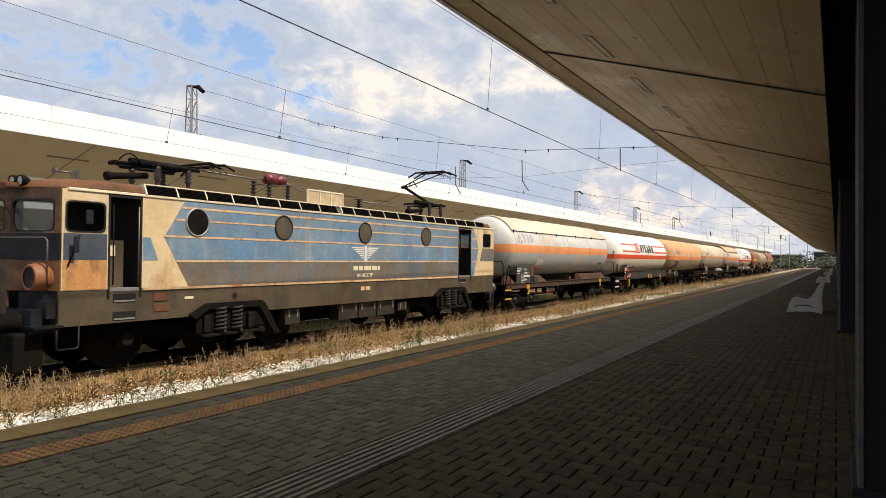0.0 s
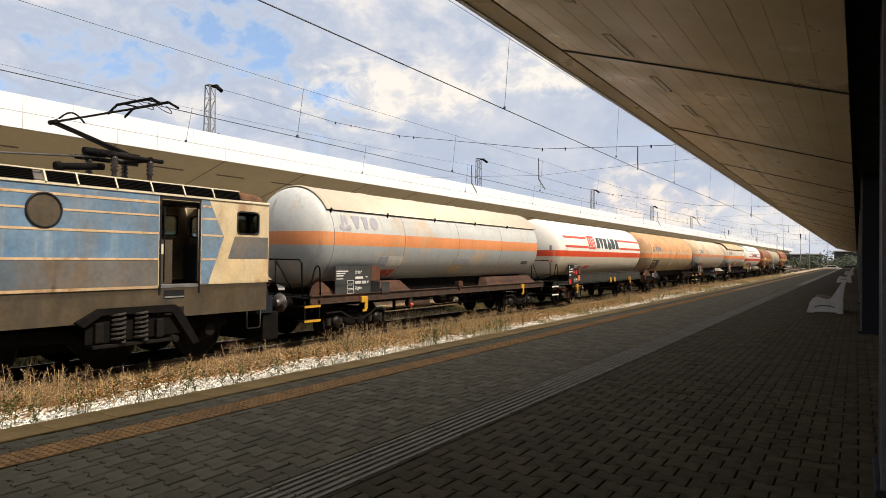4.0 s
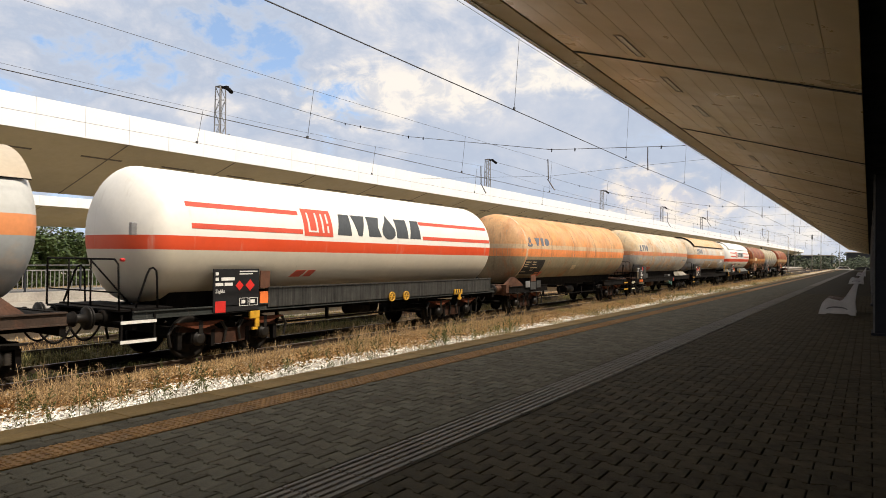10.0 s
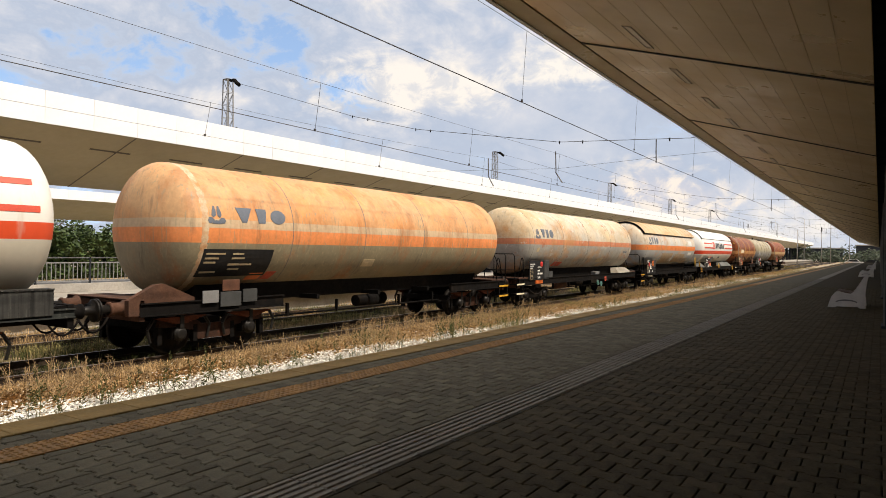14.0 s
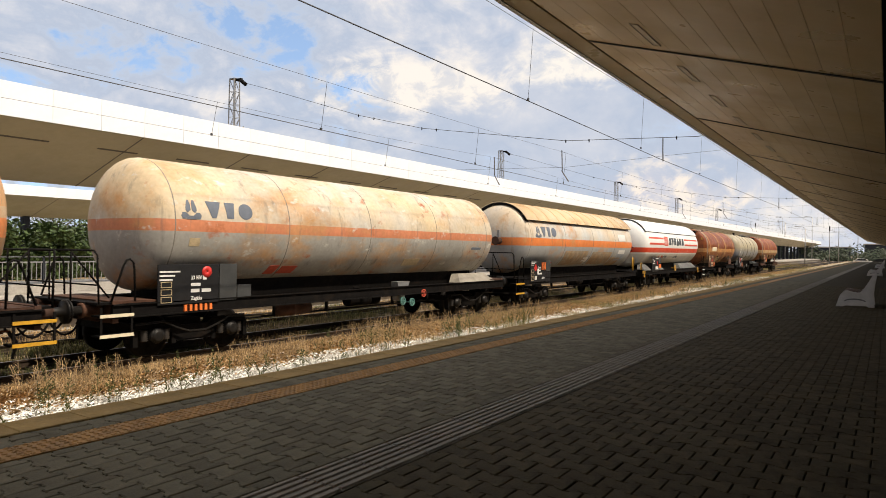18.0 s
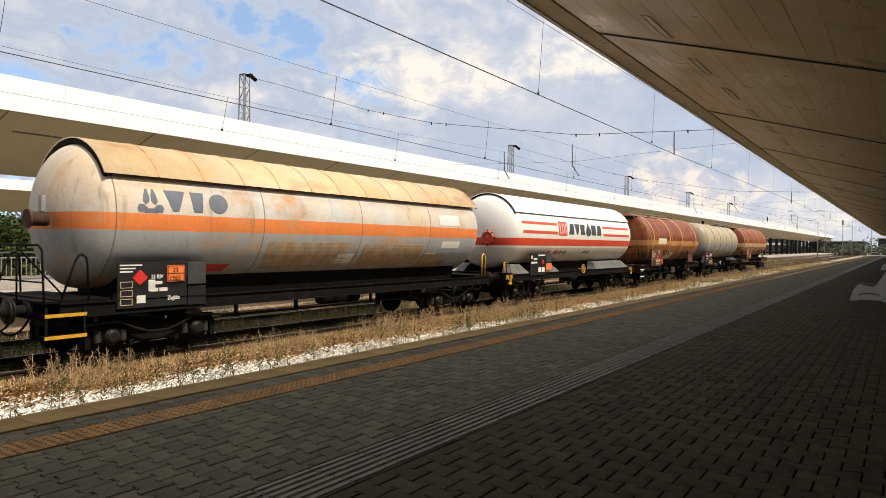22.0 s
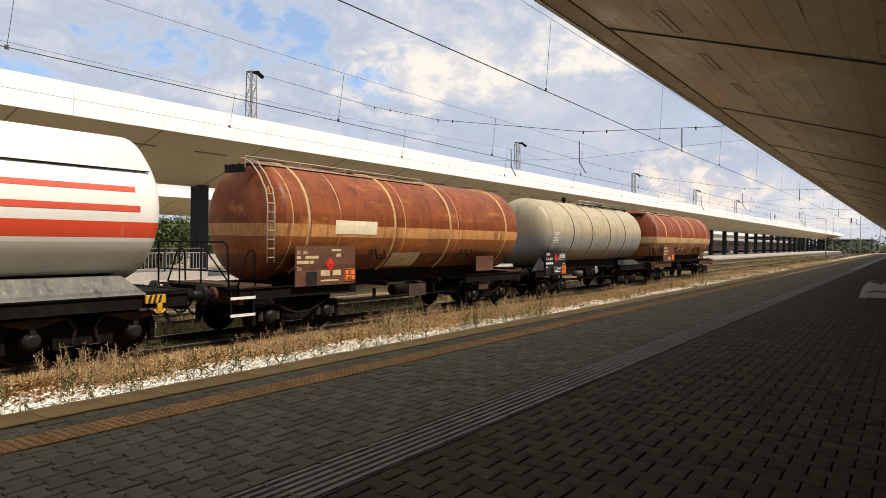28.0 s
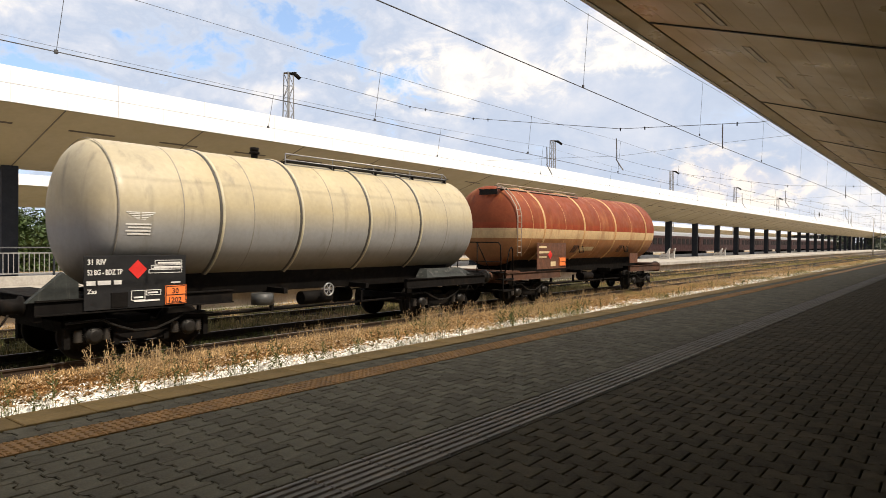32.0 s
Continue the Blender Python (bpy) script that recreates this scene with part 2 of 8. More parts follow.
M["black"] = shader("underframe_black", (0.0065, 0.0055, 0.005), 0.8, 0.0, spec=0.12, var=0.4, scale=4, stain=((0.018, 0.012, 0.008), 2.0, 0.55, 0.8, (1, 1, 1)))
M["wheel"] = shader("wheel_steel", (0.009, 0.007, 0.0055), 0.75, 0.0, spec=0.2, var=0.35, scale=5)
M["axle"] = shader("greasy_axle_box", (0.013, 0.0115, 0.010), 0.5, spec=0.25, var=0.35, scale=6)
M["rust_frame"] = shader("rusty_frame", (0.10, 0.048, 0.030), 0.8, 0.0, spec=0.2, var=0.35, scale=3, col2=(0.07, 0.04, 0.03), bump=0.3)
M["grey_frame"] = shader("grey_frame", (0.030, 0.034, 0.032), 0.7, 0.0, spec=0.25, var=0.3, scale=3, stain=((0.13, 0.125, 0.115), 9, 0.55, 0.75, (1, 1, 0.05)))
M["black_plate"] = shader("black_plate", (0.016, 0.016, 0.017), 0.55, spec=0.25, var=0.25, scale=4)
M["yellow_paint"] = shader("yellow_paint", (0.62, 0.33, 0.03), 0.5, var=0.25, scale=8)
M["white_paint"] = shader("white_paint", (0.72, 0.71, 0.68), 0.55, var=0.15, scale=9)
M["orange_plate"] = shader("orange_plate", (0.85, 0.20, 0.05), 0.45, var=0.1, scale=6)
M["red_paint"] = shader("red_paint", (0.62, 0.03, 0.025), 0.45, var=0.15, scale=6)
M["blue_grey_paint"] = shader("logo_blue_grey", (0.135, 0.155, 0.19), 0.55, var=0.15, scale=6)
M["dark_paint"] = shader("logo_dark_grey", (0.06, 0.068, 0.075), 0.55, var=0.15, scale=6)
M["cream_paint"] = shader("cream_patch", (0.74, 0.66, 0.48), 0.6, var=0.12, scale=6)
M["spring"] = shader("spring_steel", (0.05, 0.043, 0.037), 0.6, 0.2, var=0.3, scale=9)


# ---- mesh helpers ----
def box(bm, x0, x1, y0, y1, z0, z1, bevel=0.0):
    vs = [bm.verts.new((x, y, z)) for x in (x0, x1) for y in (y0, y1) for z in (z0, z1)]
    fs = [bm.faces.new([vs[i] for i in f]) for f in ((0, 1, 3, 2), (4, 6, 7, 5), (0, 4, 5, 1), (2, 3, 7, 6), (0, 2, 6, 4), (1, 5, 7, 3))]
    if bevel:
        es = list({e for f in fs for e in f.edges})
        bmesh.ops.bevel(bm, geom=es, offset=bevel, segments=2, affect="EDGES", profile=0.6)
    return bm


def prism(bm, pts, axis, a, b):
    """Closed outline pts (two coordinates) drawn out along an axis from a to b."""
    def at(p, q):
        return {"x": (q, p[0], p[1]), "y": (p[0], q, p[1]), "z": (p[0], p[1], q)}[axis]
    lo, hi = [bm.verts.new(at(p, a)) for p in pts], [bm.verts.new(at(p, b)) for p in pts]
    n = len(pts)
    for i in range(n):
        bm.faces.new((lo[i], lo[(i + 1) % n], hi[(i + 1) % n], hi[i]))
    bm.faces.new(lo), bm.faces.new(hi[::-1])
    return bm


def lathe(bm, prof, seg=24, centre=(0, 0, 0), axis="y", a0=0.0, a1=2 * math.pi, closed_ends=False):
    """Turns prof, rows of (along, radius), round an axis through centre."""
    full = abs(a1 - a0 - 2 * math.pi) < 1e-6
    steps = seg if full else seg + 1
    rings = []
    for al, r in prof:
        ring = []
        for i in range(steps):
            a = a0 + (a1 - a0) * i / seg
            u, v = r * math.cos(a), r * math.sin(a)
            p = {"y": (u, al, v), "x": (al, u, v), "z": (u, v, al)}[axis]
            ring.append(bm.verts.new((p[0] + centre[0], p[1] + centre[1], p[2] + centre[2])))
        rings.append(ring)
    for r0, r1 in zip(rings, rings[1:]):
        for i in range(seg):
            j = (i + 1) % steps
            f = bm.faces.new((r0[i], r0[j], r1[j], r1[i]))
            f.smooth = True
    if closed_ends and full:
        bm.faces.new(rings[0][::-1]), bm.faces.new(rings[-1])
    return bm


def rod(bm, p0, p1, r, seg=8, r1=None):
    p0, p1 = Vector(p0), Vector(p1)
    d = (p1 - p0).normalized()
    u = d.orthogonal().normalized()
    v = d.cross(u)
    rings = []
    for p, q in ((p0, r), (p1, r if r1 is None else r1)):
        rings.append([bm.verts.new(p + (u * math.cos(2 * math.pi * i / seg) + v * math.sin(2 * math.pi * i / seg)) * q) for i in range(seg)])
    for i in range(seg):
        f = bm.faces.new((rings[0][i], rings[0][(i + 1) % seg], rings[1][(i + 1) % seg], rings[1][i]))
        f.smooth = seg > 6
    bm.faces.new(rings[0][::-1]), bm.faces.new(rings[1])
    return bm


def pipe(bm, pts, r, seg=6):
    """One continuous tube along a line of points."""
    pts = [Vector(q) for q in pts]
    rings, u = [], None
    for i, q in enumerate(pts):
        d = (pts[min(i + 1, len(pts) - 1)] - pts[max(i - 1, 0)]).normalized()
        u = d.orthogonal().normalized() if u is None else (u - d * u.dot(d)).normalized()
        v = d.cross(u)
        rings.append([bm.verts.new(q + (u * math.cos(2 * math.pi * k / seg) + v * math.sin(2 * math.pi * k / seg)) * r) for k in range(seg)])
    for p, q in zip(rings, rings[1:]):
        for k in range(seg):
            bm.faces.new((p[k], p[(k + 1) % seg], q[(k + 1) % seg], q[k])).smooth = seg > 5
    bm.faces.new(rings[0][::-1]), bm.faces.new(rings[-1])
    return bm


def part(name, bm, material, parent=None, label="", recalc=True):
    """Links a bmesh as one mesh object, under a thing or a part where one is given."""
    if recalc:
        bmesh.ops.recalc_face_normals(bm, faces=bm.faces[:])
    me = bpy.data.meshes.new(name)
    bm.to_mesh(me)
    bm.free()
    for mt in material if isinstance(material, (list, tuple)) else (material,):
        me.materials.append(mt)
    ob = new(name, me)
    if parent is not None:
        ob.parent = parent
    if label:
        tagged(ob, label)
    return ob


def piece(name, me, parent, at, turn=0.0):
    """One more object on a shared mesh."""
    ob = new(name, me)
    ob.parent = parent
    ob.location = at
    if turn:
        ob.rotation_euler = (0, 0, turn)
    return ob


def thing(name, at, label, category, group="", kind=""):
    ob = new(name)
    ob.location = at
    return tagged(ob, label, category, group, kind)


def B():
    return bmesh.new()


# ---- plan ----
RAIL_Z = -0.60          # top of rail
TRACK_X = -13.2         # track of the train
TRACK2_X = -17.0        # next track
EDGE_X = -6.75          # edge of the near platform
KERB_IN = -6.28
FAR_EDGE_X = -19.2
FAR_COL_X = -25.6
FAR_FASCIA_X = -21.1
COL_X = 0.10            # near face of the near columns


def ground_material():
    """Earth with dry grass; pale limestone chips beside the platform and grey-brown ballast under the tracks."""
    m = bpy.data.materials.new("trackside_ground")
    m.use_nodes = True
    n, l = m.node_tree.nodes, m.node_tree.links
    bsdf = n["Principled BSDF"]
    tc = n.new("ShaderNodeTexCoord")
    sep = n.new("ShaderNodeSeparateXYZ")
    l.new(tc.outputs["Object"], sep.inputs[0])

    def noise_at(s, d=6.0, ro=0.6):
        t = n.new("ShaderNodeTexNoise")
        t.inputs["Scale"].default_value, t.inputs["Detail"].default_value, t.inputs["Roughness"].default_value = s, d, ro
        l.new(tc.outputs["Object"], t.inputs["Vector"])
        return t.outputs["Fac"]

    def ramp(fac, a, b, ca, cb):
        r = n.new("ShaderNodeValToRGB")
        r.color_ramp.elements[0].position, r.color_ramp.elements[1].position = a, b
        r.color_ramp.elements[0].color, r.color_ramp.elements[1].color = (*ca, 1), (*cb, 1)
        l.new(fac, r.inputs["Fac"])
        return r.outputs["Color"]

    def step(lo, hi, wob):
        """1 where x lies between lo and hi, with an uneven border."""
        add = n.new("ShaderNodeMath")
        add.operation = "MULTIPLY_ADD"
        l.new(noise_at(0.9, 6.0), add.inputs[0])
        add.inputs[1].default_value = wob
        l.new(sep.outputs["X"], add.inputs[2])
        off = wob * 0.5
        a, b, c = (n.new("ShaderNodeMapRange") for _ in range(2)), None, n.new("ShaderNodeMath")
        a = list(a)
        for q, (p, w) in zip(a, ((lo, 0.25), (hi, -0.25))):
            q.inputs["From Min"].default_value, q.inputs["From Max"].default_value = p + off - w / 2, p + off + w / 2
            l.new(add.outputs[0], q.inputs["Value"])
        c.operation = "MULTIPLY"
        l.new(a[0].outputs[0], c.inputs[0]), l.new(a[1].outputs[0], c.inputs[1])
        return c.outputs[0]

    def mix(fac, a, b):
        x = n.new("ShaderNodeMix")
        x.data_type = "RGBA"
        l.new(fac, x.inputs[0]), l.new(a, x.inputs[6]), l.new(b, x.inputs[7])
        return x.outputs[2]

    earth = ramp(noise_at(1.7), 0.35, 0.65, (0.13, 0.08, 0.042), (0.50, 0.37, 0.22))
    green = ramp(noise_at(0.35, 5.0), 0.52, 0.66, (0, 0, 0), (1, 1, 1))
    leafy = ramp(noise_at(6.0), 0.3, 0.7, (0.07, 0.075, 0.025), (0.17, 0.15, 0.06))
    earth = mix(green, earth, leafy)
    chips = ramp(noise_at(26.0, 4.0, 0.75), 0.40, 0.60, (0.06, 0.048, 0.032), (0.58, 0.55, 0.49))
    ballast = ramp(noise_at(22.0, 3.0), 0.35, 0.65, (0.03, 0.022, 0.014), (0.15, 0.115, 0.07))
    patchy = ramp(noise_at(1.1, 7.0), 0.44, 0.56, (0, 0, 0), (1, 1, 1))
    far = n.new("ShaderNodeMapRange")
    far.inputs["From Min"].default_value, far.inputs["From Max"].default_value = 11.0, 22.0
    l.new(sep.outputs["Y"], far.inputs["Value"])
    c = mix(step(-10.75, -6.0, 0.7), earth, mix(far.outputs[0], chips, mix(patchy, chips, earth)))
    c = mix(step(-14.7, -12.5, 0.5), c, ballast)
    c = mix(step(-18.4, -15.6, 0.6), c, ballast)
    l.new(c, bsdf.inputs["Base Color"])
    bsdf.inputs["Roughness"].default_value = 0.95
    b = n.new("ShaderNodeBump")
    b.inputs["Strength"].default_value, b.inputs["Distance"].default_value = 0.9, 0.05
    l.new(noise_at(24.0, 4.0), b.inputs["Height"])
    l.new(b.outputs["Normal"], bsdf.inputs["Normal"])
    return m


def grid_sheet(bm, xs, ys, zf):
    rows = [[bm.verts.new((x, y, zf(x, y))) for y in ys] for x in xs]
    for a, b in zip(rows, rows[1:]):
        for i in range(len(ys) - 1):
            bm.faces.new((a[i], b[i], b[i + 1], a[i + 1])).smooth = True


def ground_z(x, y):
    z = RAIL_Z - 0.19
    if -12.6 < x < -6.0:
        z += 0.07 * noise.noise(Vector((x * 0.8, y * 0.5, 3.0))) + 0.03 * noise.noise(Vector((x * 3.1, y * 2.7, 1.0)))
    return z


bm = B()
xs = [-3000, -400, -120, -60, -30] + [-20 + 0.5 * i for i in range(15)] + [-12.6 + 0.3 * i for i in range(20)] + [-6.0, 0, 30, 300, 3000]
ys = [-3000, -200, -40] + [-6 + 0.5 * i for i in range(110)] + [50 + 4 * i for i in range(40)] + [260, 500, 3000]
grid_sheet(bm, xs, ys, ground_z)
GROUND = part("ground", bm, ground_material(), label="dry trackside ground with pale stone chips and brown grass")
tagged(GROUND, kind="structure", category="ground")

# ---- near platform ----
bm = B()
box(bm, EDGE_X + 0.02, 4.0, -50, 190, -0.95, -0.035)
PLATFORM = tagged(part("platform", bm, M["joint"], label="paved station platform in the shade of its canopy"), kind="structure", category="platform")

# ---- canopies ----


def canopy(name, edge_x, edge_z, col_x, col_z, y0, y1, joints, side, label, soffit, strip=0.35, fascia_h=1.0, lamps=(), grooves=0):
    """A roof whose underside falls from its tall edge to the column line. side: +1 where the edge lies on the +x side of the columns."""
    top = thing(name, (0, 0, 0), label, "canopy", kind="structure")
    s = side
    bm = B()
    inner = edge_x - s * strip
    slope = (edge_z - col_z) / (inner - col_x)
    prism(bm, [(inner, edge_z), (col_x, col_z), (col_x, col_z + 0.5), (inner, edge_z + fascia_h * 0.8)], "y", y0, y1)
    part("soffit", bm, soffit, top)
    bm = B()
    box(bm, min(edge_x, inner + s * 0.045), max(edge_x, inner + s * 0.045), y0, y1, edge_z + 0.012, edge_z + 0.08)
    part("edge_strip", bm, soffit, top)
    bm = B()
    box(bm, min(inner, inner + s * 0.06), max(inner, inner + s * 0.06), y0, y1, edge_z + 0.03, edge_z + 0.10)
    part("gutter_gap", bm, M["seam"], top)
    bm = B()
    d = 0.03 if grooves else 0.02
    for y in joints:
        prism(bm, [(inner, edge_z - 0.012), (col_x, col_z - 0.012), (col_x, col_z + 0.1), (inner, edge_z + 0.1)], "y", y - d, y + d)
    part("cross_joint", bm, M["seam"] if grooves else M["soft_seam"], top)
    if grooves:
        bm = B()
        for i in range(1, grooves):
            x = inner + (col_x - inner) * i / grooves
            z = edge_z + (x - inner) * slope
            box(bm, x - 0.004, x + 0.004, y0, y1, z - 0.001, z + 0.05)
        part("panel_groove", bm, M["soffit_groove"], top)
    if fascia_h:
        y = y0
        while y < min(y1, y0 + 1.5 * 110):
            ob = piece("fascia_panel", fascia_mesh(1.5, fascia_h), top, (edge_x, y, edge_z))
            y += 1.5
        if y < y1:
            bm = B()
            box(bm, edge_x - 0.03, edge_x + 0.03, y, y1, edge_z, edge_z + fascia_h)
            part("fascia", bm, M["fascia"], top)
    for (lx, ly, length) in lamps:
        z = edge_z + (lx - inner) * slope
        ob = piece("soffit_lamp", lamp_mesh(length, not grooves), top, (lx, ly, z))
        ob.rotation_euler = (0, -math.atan(slope), 0)
    return top


MESHES = {}


def fascia_mesh(length, h):
    key = ("fascia", length, h)
    if key not in MESHES:
        bm = B()
        box(bm, -0.03, 0.03, 0.004, length - 0.004, 0, h)
        me = bpy.data.meshes.new("fascia_panel")
        bm.to_mesh(me), bm.free()
        me.materials.append(M["fascia"])
        MESHES[key] = me
    return MESHES[key]


def lamp_mesh(length, dark=False):
    """A slim recessed lamp: a raised frame round a dull diffuser."""
    key = ("lamp", length, dark)
    if key not in MESHES:
        bm = B()
        w, h = (0.045 if dark else 0.055), length / 2
        for a in ((-w, -w + 0.012, -h, h), (w - 0.012, w, -h, h), (-w, w, -h, -h + 0.02), (-w, w, h - 0.02, h)):
            box(bm, *a, -0.010, 0.01)
        box(bm, -w + 0.012, w - 0.012, -h + 0.02, h - 0.02, -0.004, 0.01)
        me = bpy.data.meshes.new("soffit_lamp")
        bm.to_mesh(me), bm.free()
        me.materials.append(M["lamp_dark" if dark else "lamp_frame"])
        MESHES[key] = me
    return MESHES[key]


M["lamp_dark"] = shader("dark_lamp_trough", (0.12, 0.09, 0.06), 0.6, var=0.1)
M["soft_seam"] = shader("soft_seam", (0.15, 0.12, 0.09), 0.7, var=0.1)
M["soffit_groove"] = shader("soffit_groove", (0.49, 0.38, 0.18), 0.5, var=0.1)
M["lamp_frame"] = shader("lamp_frame", (0.56, 0.48, 0.34), 0.4, var=0.1)

NEAR_JOINTS = [8.83 + 6.3 * i for i in range(-9, 27)]
# the roof's unseen stretch back to y -50 is added to block light
canopy("near_canopy", -3.85, 4.59, -0.06, 3.57, -50, 180, NEAR_JOINTS, -1, "long platform canopy with a beige panelled underside", M["soffit"],
       lamps=[(-2.47, 8.07 + 2.08 * i, 0.95) for i in range(-6, 60)], grooves=12)
# the other half of the roof, behind the columns
bm = B()
prism(bm, [(0.85, 3.62), (4.2, 4.59), (4.2, 5.2), (0.85, 4.15)], "y", -50, 180)
tagged(part("canopy_back", bm, M["soffit"], label="rear half of the platform canopy"), kind="structure", category="canopy")
# dark box standing in for the shaded recess beside the soffit's end
bm = B()
box(bm, -0.06, 0.85, -50, 180, 3.72, 4.3)
tagged(part("column_beam", bm, M["dark_column"], label="dark box filling the recess along the tops of the columns"), kind="structure", category="beam")
# unseen wall, added to cut off light from the right
bm = B()
box(bm, 4.0, 4.3, -50, 190, -0.9, 6.0)
tagged(part("wall_east", bm, M["dark_column"], label="unseen dark wall added to keep the platform in shade"), kind="structure", category="wall")

FAR_JOINTS = [8.7 + 4.55 * i for i in range(-3, 63)]
canopy("far_canopy", FAR_FASCIA_X, 5.33, FAR_COL_X, 3.87, -12.3, 290, FAR_JOINTS, 1, "long white-edged canopy over the opposite platform", M["soffit_far"], strip=0.12, fascia_h=1.0,
       lamps=[(-22.4, 8.7 + 3.03 * i + 1.3, 1.45) for i in range(-6, 60)])
bm = B()
prism(bm, [(FAR_COL_X, 3.87), (-30.1, 5.33), (-30.1, 6.2), (FAR_COL_X, 4.4)], "y", -12.3, 290)
tagged(part("far_canopy_back", bm, M["soffit_far"], label="rear half of the opposite canopy"), kind="structure", category="canopy")
canopy("third_canopy", -55.0, 5.35, -60.0, 3.9, -30, 340, [9.1 * i for i in range(-3, 36)], 1, "third white-edged platform canopy in the distance", M["soffit_far"], strip=0.12, fascia_h=0.8)

# far platforms
bm = B()
box(bm, -32.0, FAR_EDGE_X, -40, 300, -0.22, 0.0)
box(bm, -31.5, FAR_EDGE_X - 0.35, -40, 300, -0.95, -0.22)
tagged(part("far_platform", bm, M["concrete"], label="pale concrete platform across the tracks"), kind="structure", category="platform")
bm = B()
box(bm, -63.0, -53.0, -60, 345, -0.95, 0.0)
tagged(part("third_platform", bm, M["concrete"], label="pale concrete platform in the distance"), kind="structure", category="platform")


def column(at, w, d, h, name, edge, label, group):
    t = thing(name, at, label, "column", group)
    bm = B()
    box(bm, 0, w, 0, d, 0, h, 0.02)
    part("shaft", bm, M["dark_column"], t)
    if edge:
        bm = B()
        box(bm, -0.006, 0.035, -0.008, 0.05, 0, h, 0.006)
        part("corner_strip", bm, M["column_edge"], t, "worn pale metal corner strip")
    bm = B()
    box(bm, -0.04, w + 0.04, -0.04, d + 0.04, 0, 0.06, 0.01)
    part("base_plate", bm, M["dark_column"], t)
    return t


first = column((0.18, 5.65, 0), 0.55, 0.9, 3.8, "platform_column", True, "dark rectangular canopy column with pale metal corner", "near canopy columns")
for i in (-1, *range(1, 14)):
    copy_thing(first, Matrix.Translation((COL_X, 5.65 + 12.62 * i, 0)))
farc = column((FAR_COL_X - 0.3, 8.4, 0), 0.6, 0.5, 3.95, "far_column", False, "dark canopy column on the opposite platform", "far canopy columns")
for i in (-2, -1, *range(1, 31)):
    copy_thing(farc, Matrix.Translation((FAR_COL_X - 0.3, 8.4 + 9.14 * i, 0)))
farc3 = copy_thing(farc, Matrix.Translation((-60.3, 8.4, 0)))
tagged(farc3, "dark canopy column on the third platform", group="third canopy columns")
for i in (-3, -2, -1, *range(1, 22)):
    copy_thing(farc3, Matrix.Translation((-60.3, 8.4 + 9.14 * i, 0)))

# ---- tracks ----


def track(x, name, label, y0=-40.0, y1=420.0):
    t = thing(name, (x, 0, RAIL_Z), label, "track", kind="structure")
    for sx in (-0.7535, 0.7535):
        bm = B()
        prism(bm, [(sx - 0.07, -0.17), (sx + 0.07, -0.17), (sx + 0.07, -0.15), (sx + 0.01, -0.13), (sx + 0.01, -0.045), (sx + 0.036, -0.03), (sx + 0.036, -0.003),
                   (sx - 0.036, -0.003), (sx - 0.036, -0.03), (sx - 0.01, -0.045), (sx - 0.01, -0.13), (sx - 0.07, -0.15)], "y", y0, y1)
        r = part("rail", bm, M["rail"], t, "rusty steel rail")
        bm = B()
        box(bm, sx - 0.03, sx + 0.03, y0, y1, -0.003, 0.0)
        part("running_surface", bm, M["rail_top"], r, "polished rail head")
    bm = B()
    box(bm, -1.3, 1.3, -0.13, 0.13, -0.27, -0.178, 0.02)
    s0 = part("sleeper", bm, M["sleeper"], t)
    s0.location = (0, -8, 0)
    y = -7.4
    while y < 70:
        piece("sleeper", s0.data, t, (0, y, 0))
        y += 0.6
    bm = B()
    while y < 260:
        box(bm, -1.3, 1.3, y - 0.13, y + 0.13, -0.27, -0.178)
        y += 0.6
    tagged(part("far_sleepers", bm, M["sleeper"], t), kind="stuff")
    return t


track(TRACK_X, "track_1", "weedy railway track with rusty rails")
track(TRACK2_X, "track_2", "overgrown railway track beside the far platform")

# ---- rolling stock ----
RUN = [(0, 0.00), (1, 3.27), (2, 6.46), (3, 9.62), (4, 12.81), (5, 16.10), (6, 19.51), (7, 23.03), (8, 26.63), (9, 30.34), (10, 34.10), (11, 37.85), (12, 41.92), (13, 46.03), (14, 49.99), (15, 54.02), (16, 58.24), (17, 62.51), (18, 66.77), (19, 71.06), (20, 75.38), (21, 79.77), (22, 84.14), (23, 88.51), (24, 92.88), (25, 97.45), (26, 102.10), (27, 106.77), (28, 111.43), (29, 116.10), (30, 120.79), (31, 125.46), (32, 130.14)]
TRAIN = []
WHEELSETS = []


def tank_mesh(parent, y0, y1, r, zc, material, cap=0.62, label="", seg=56, power=0.9):
    bm = B()
    prof = []
    for i in range(11):
        a = math.pi / 2 * i / 10
        prof.append((y0 - cap * math.cos(a), max(r * math.sin(a) ** power, 0.002)))
    n = 8
    prof += [(y0 + (y1 - y0) * i / n, r) for i in range(1, n)]
    for i in range(11):
        a = math.pi / 2 * i / 10
        prof.append((y1 + cap * math.sin(a), max(r * abs(math.cos(a)) ** power, 0.002)))
    lathe(bm, prof, seg)
    ob = part("tank", bm, material, parent, label)
    ob.location = (0, 0, zc)
    return ob


def hoop(tank, y, r, material, w=0.02, h=0.006, name="weld_seam", a0=0.0, a1=2 * math.pi, seg=48):
    bm = B()
    lathe(bm, [(y - w, r), (y - w * 0.6, r + h), (y + w * 0.6, r + h), (y + w, r)], seg, a0=a0, a1=a1)
    return part(name, bm, material, tank)


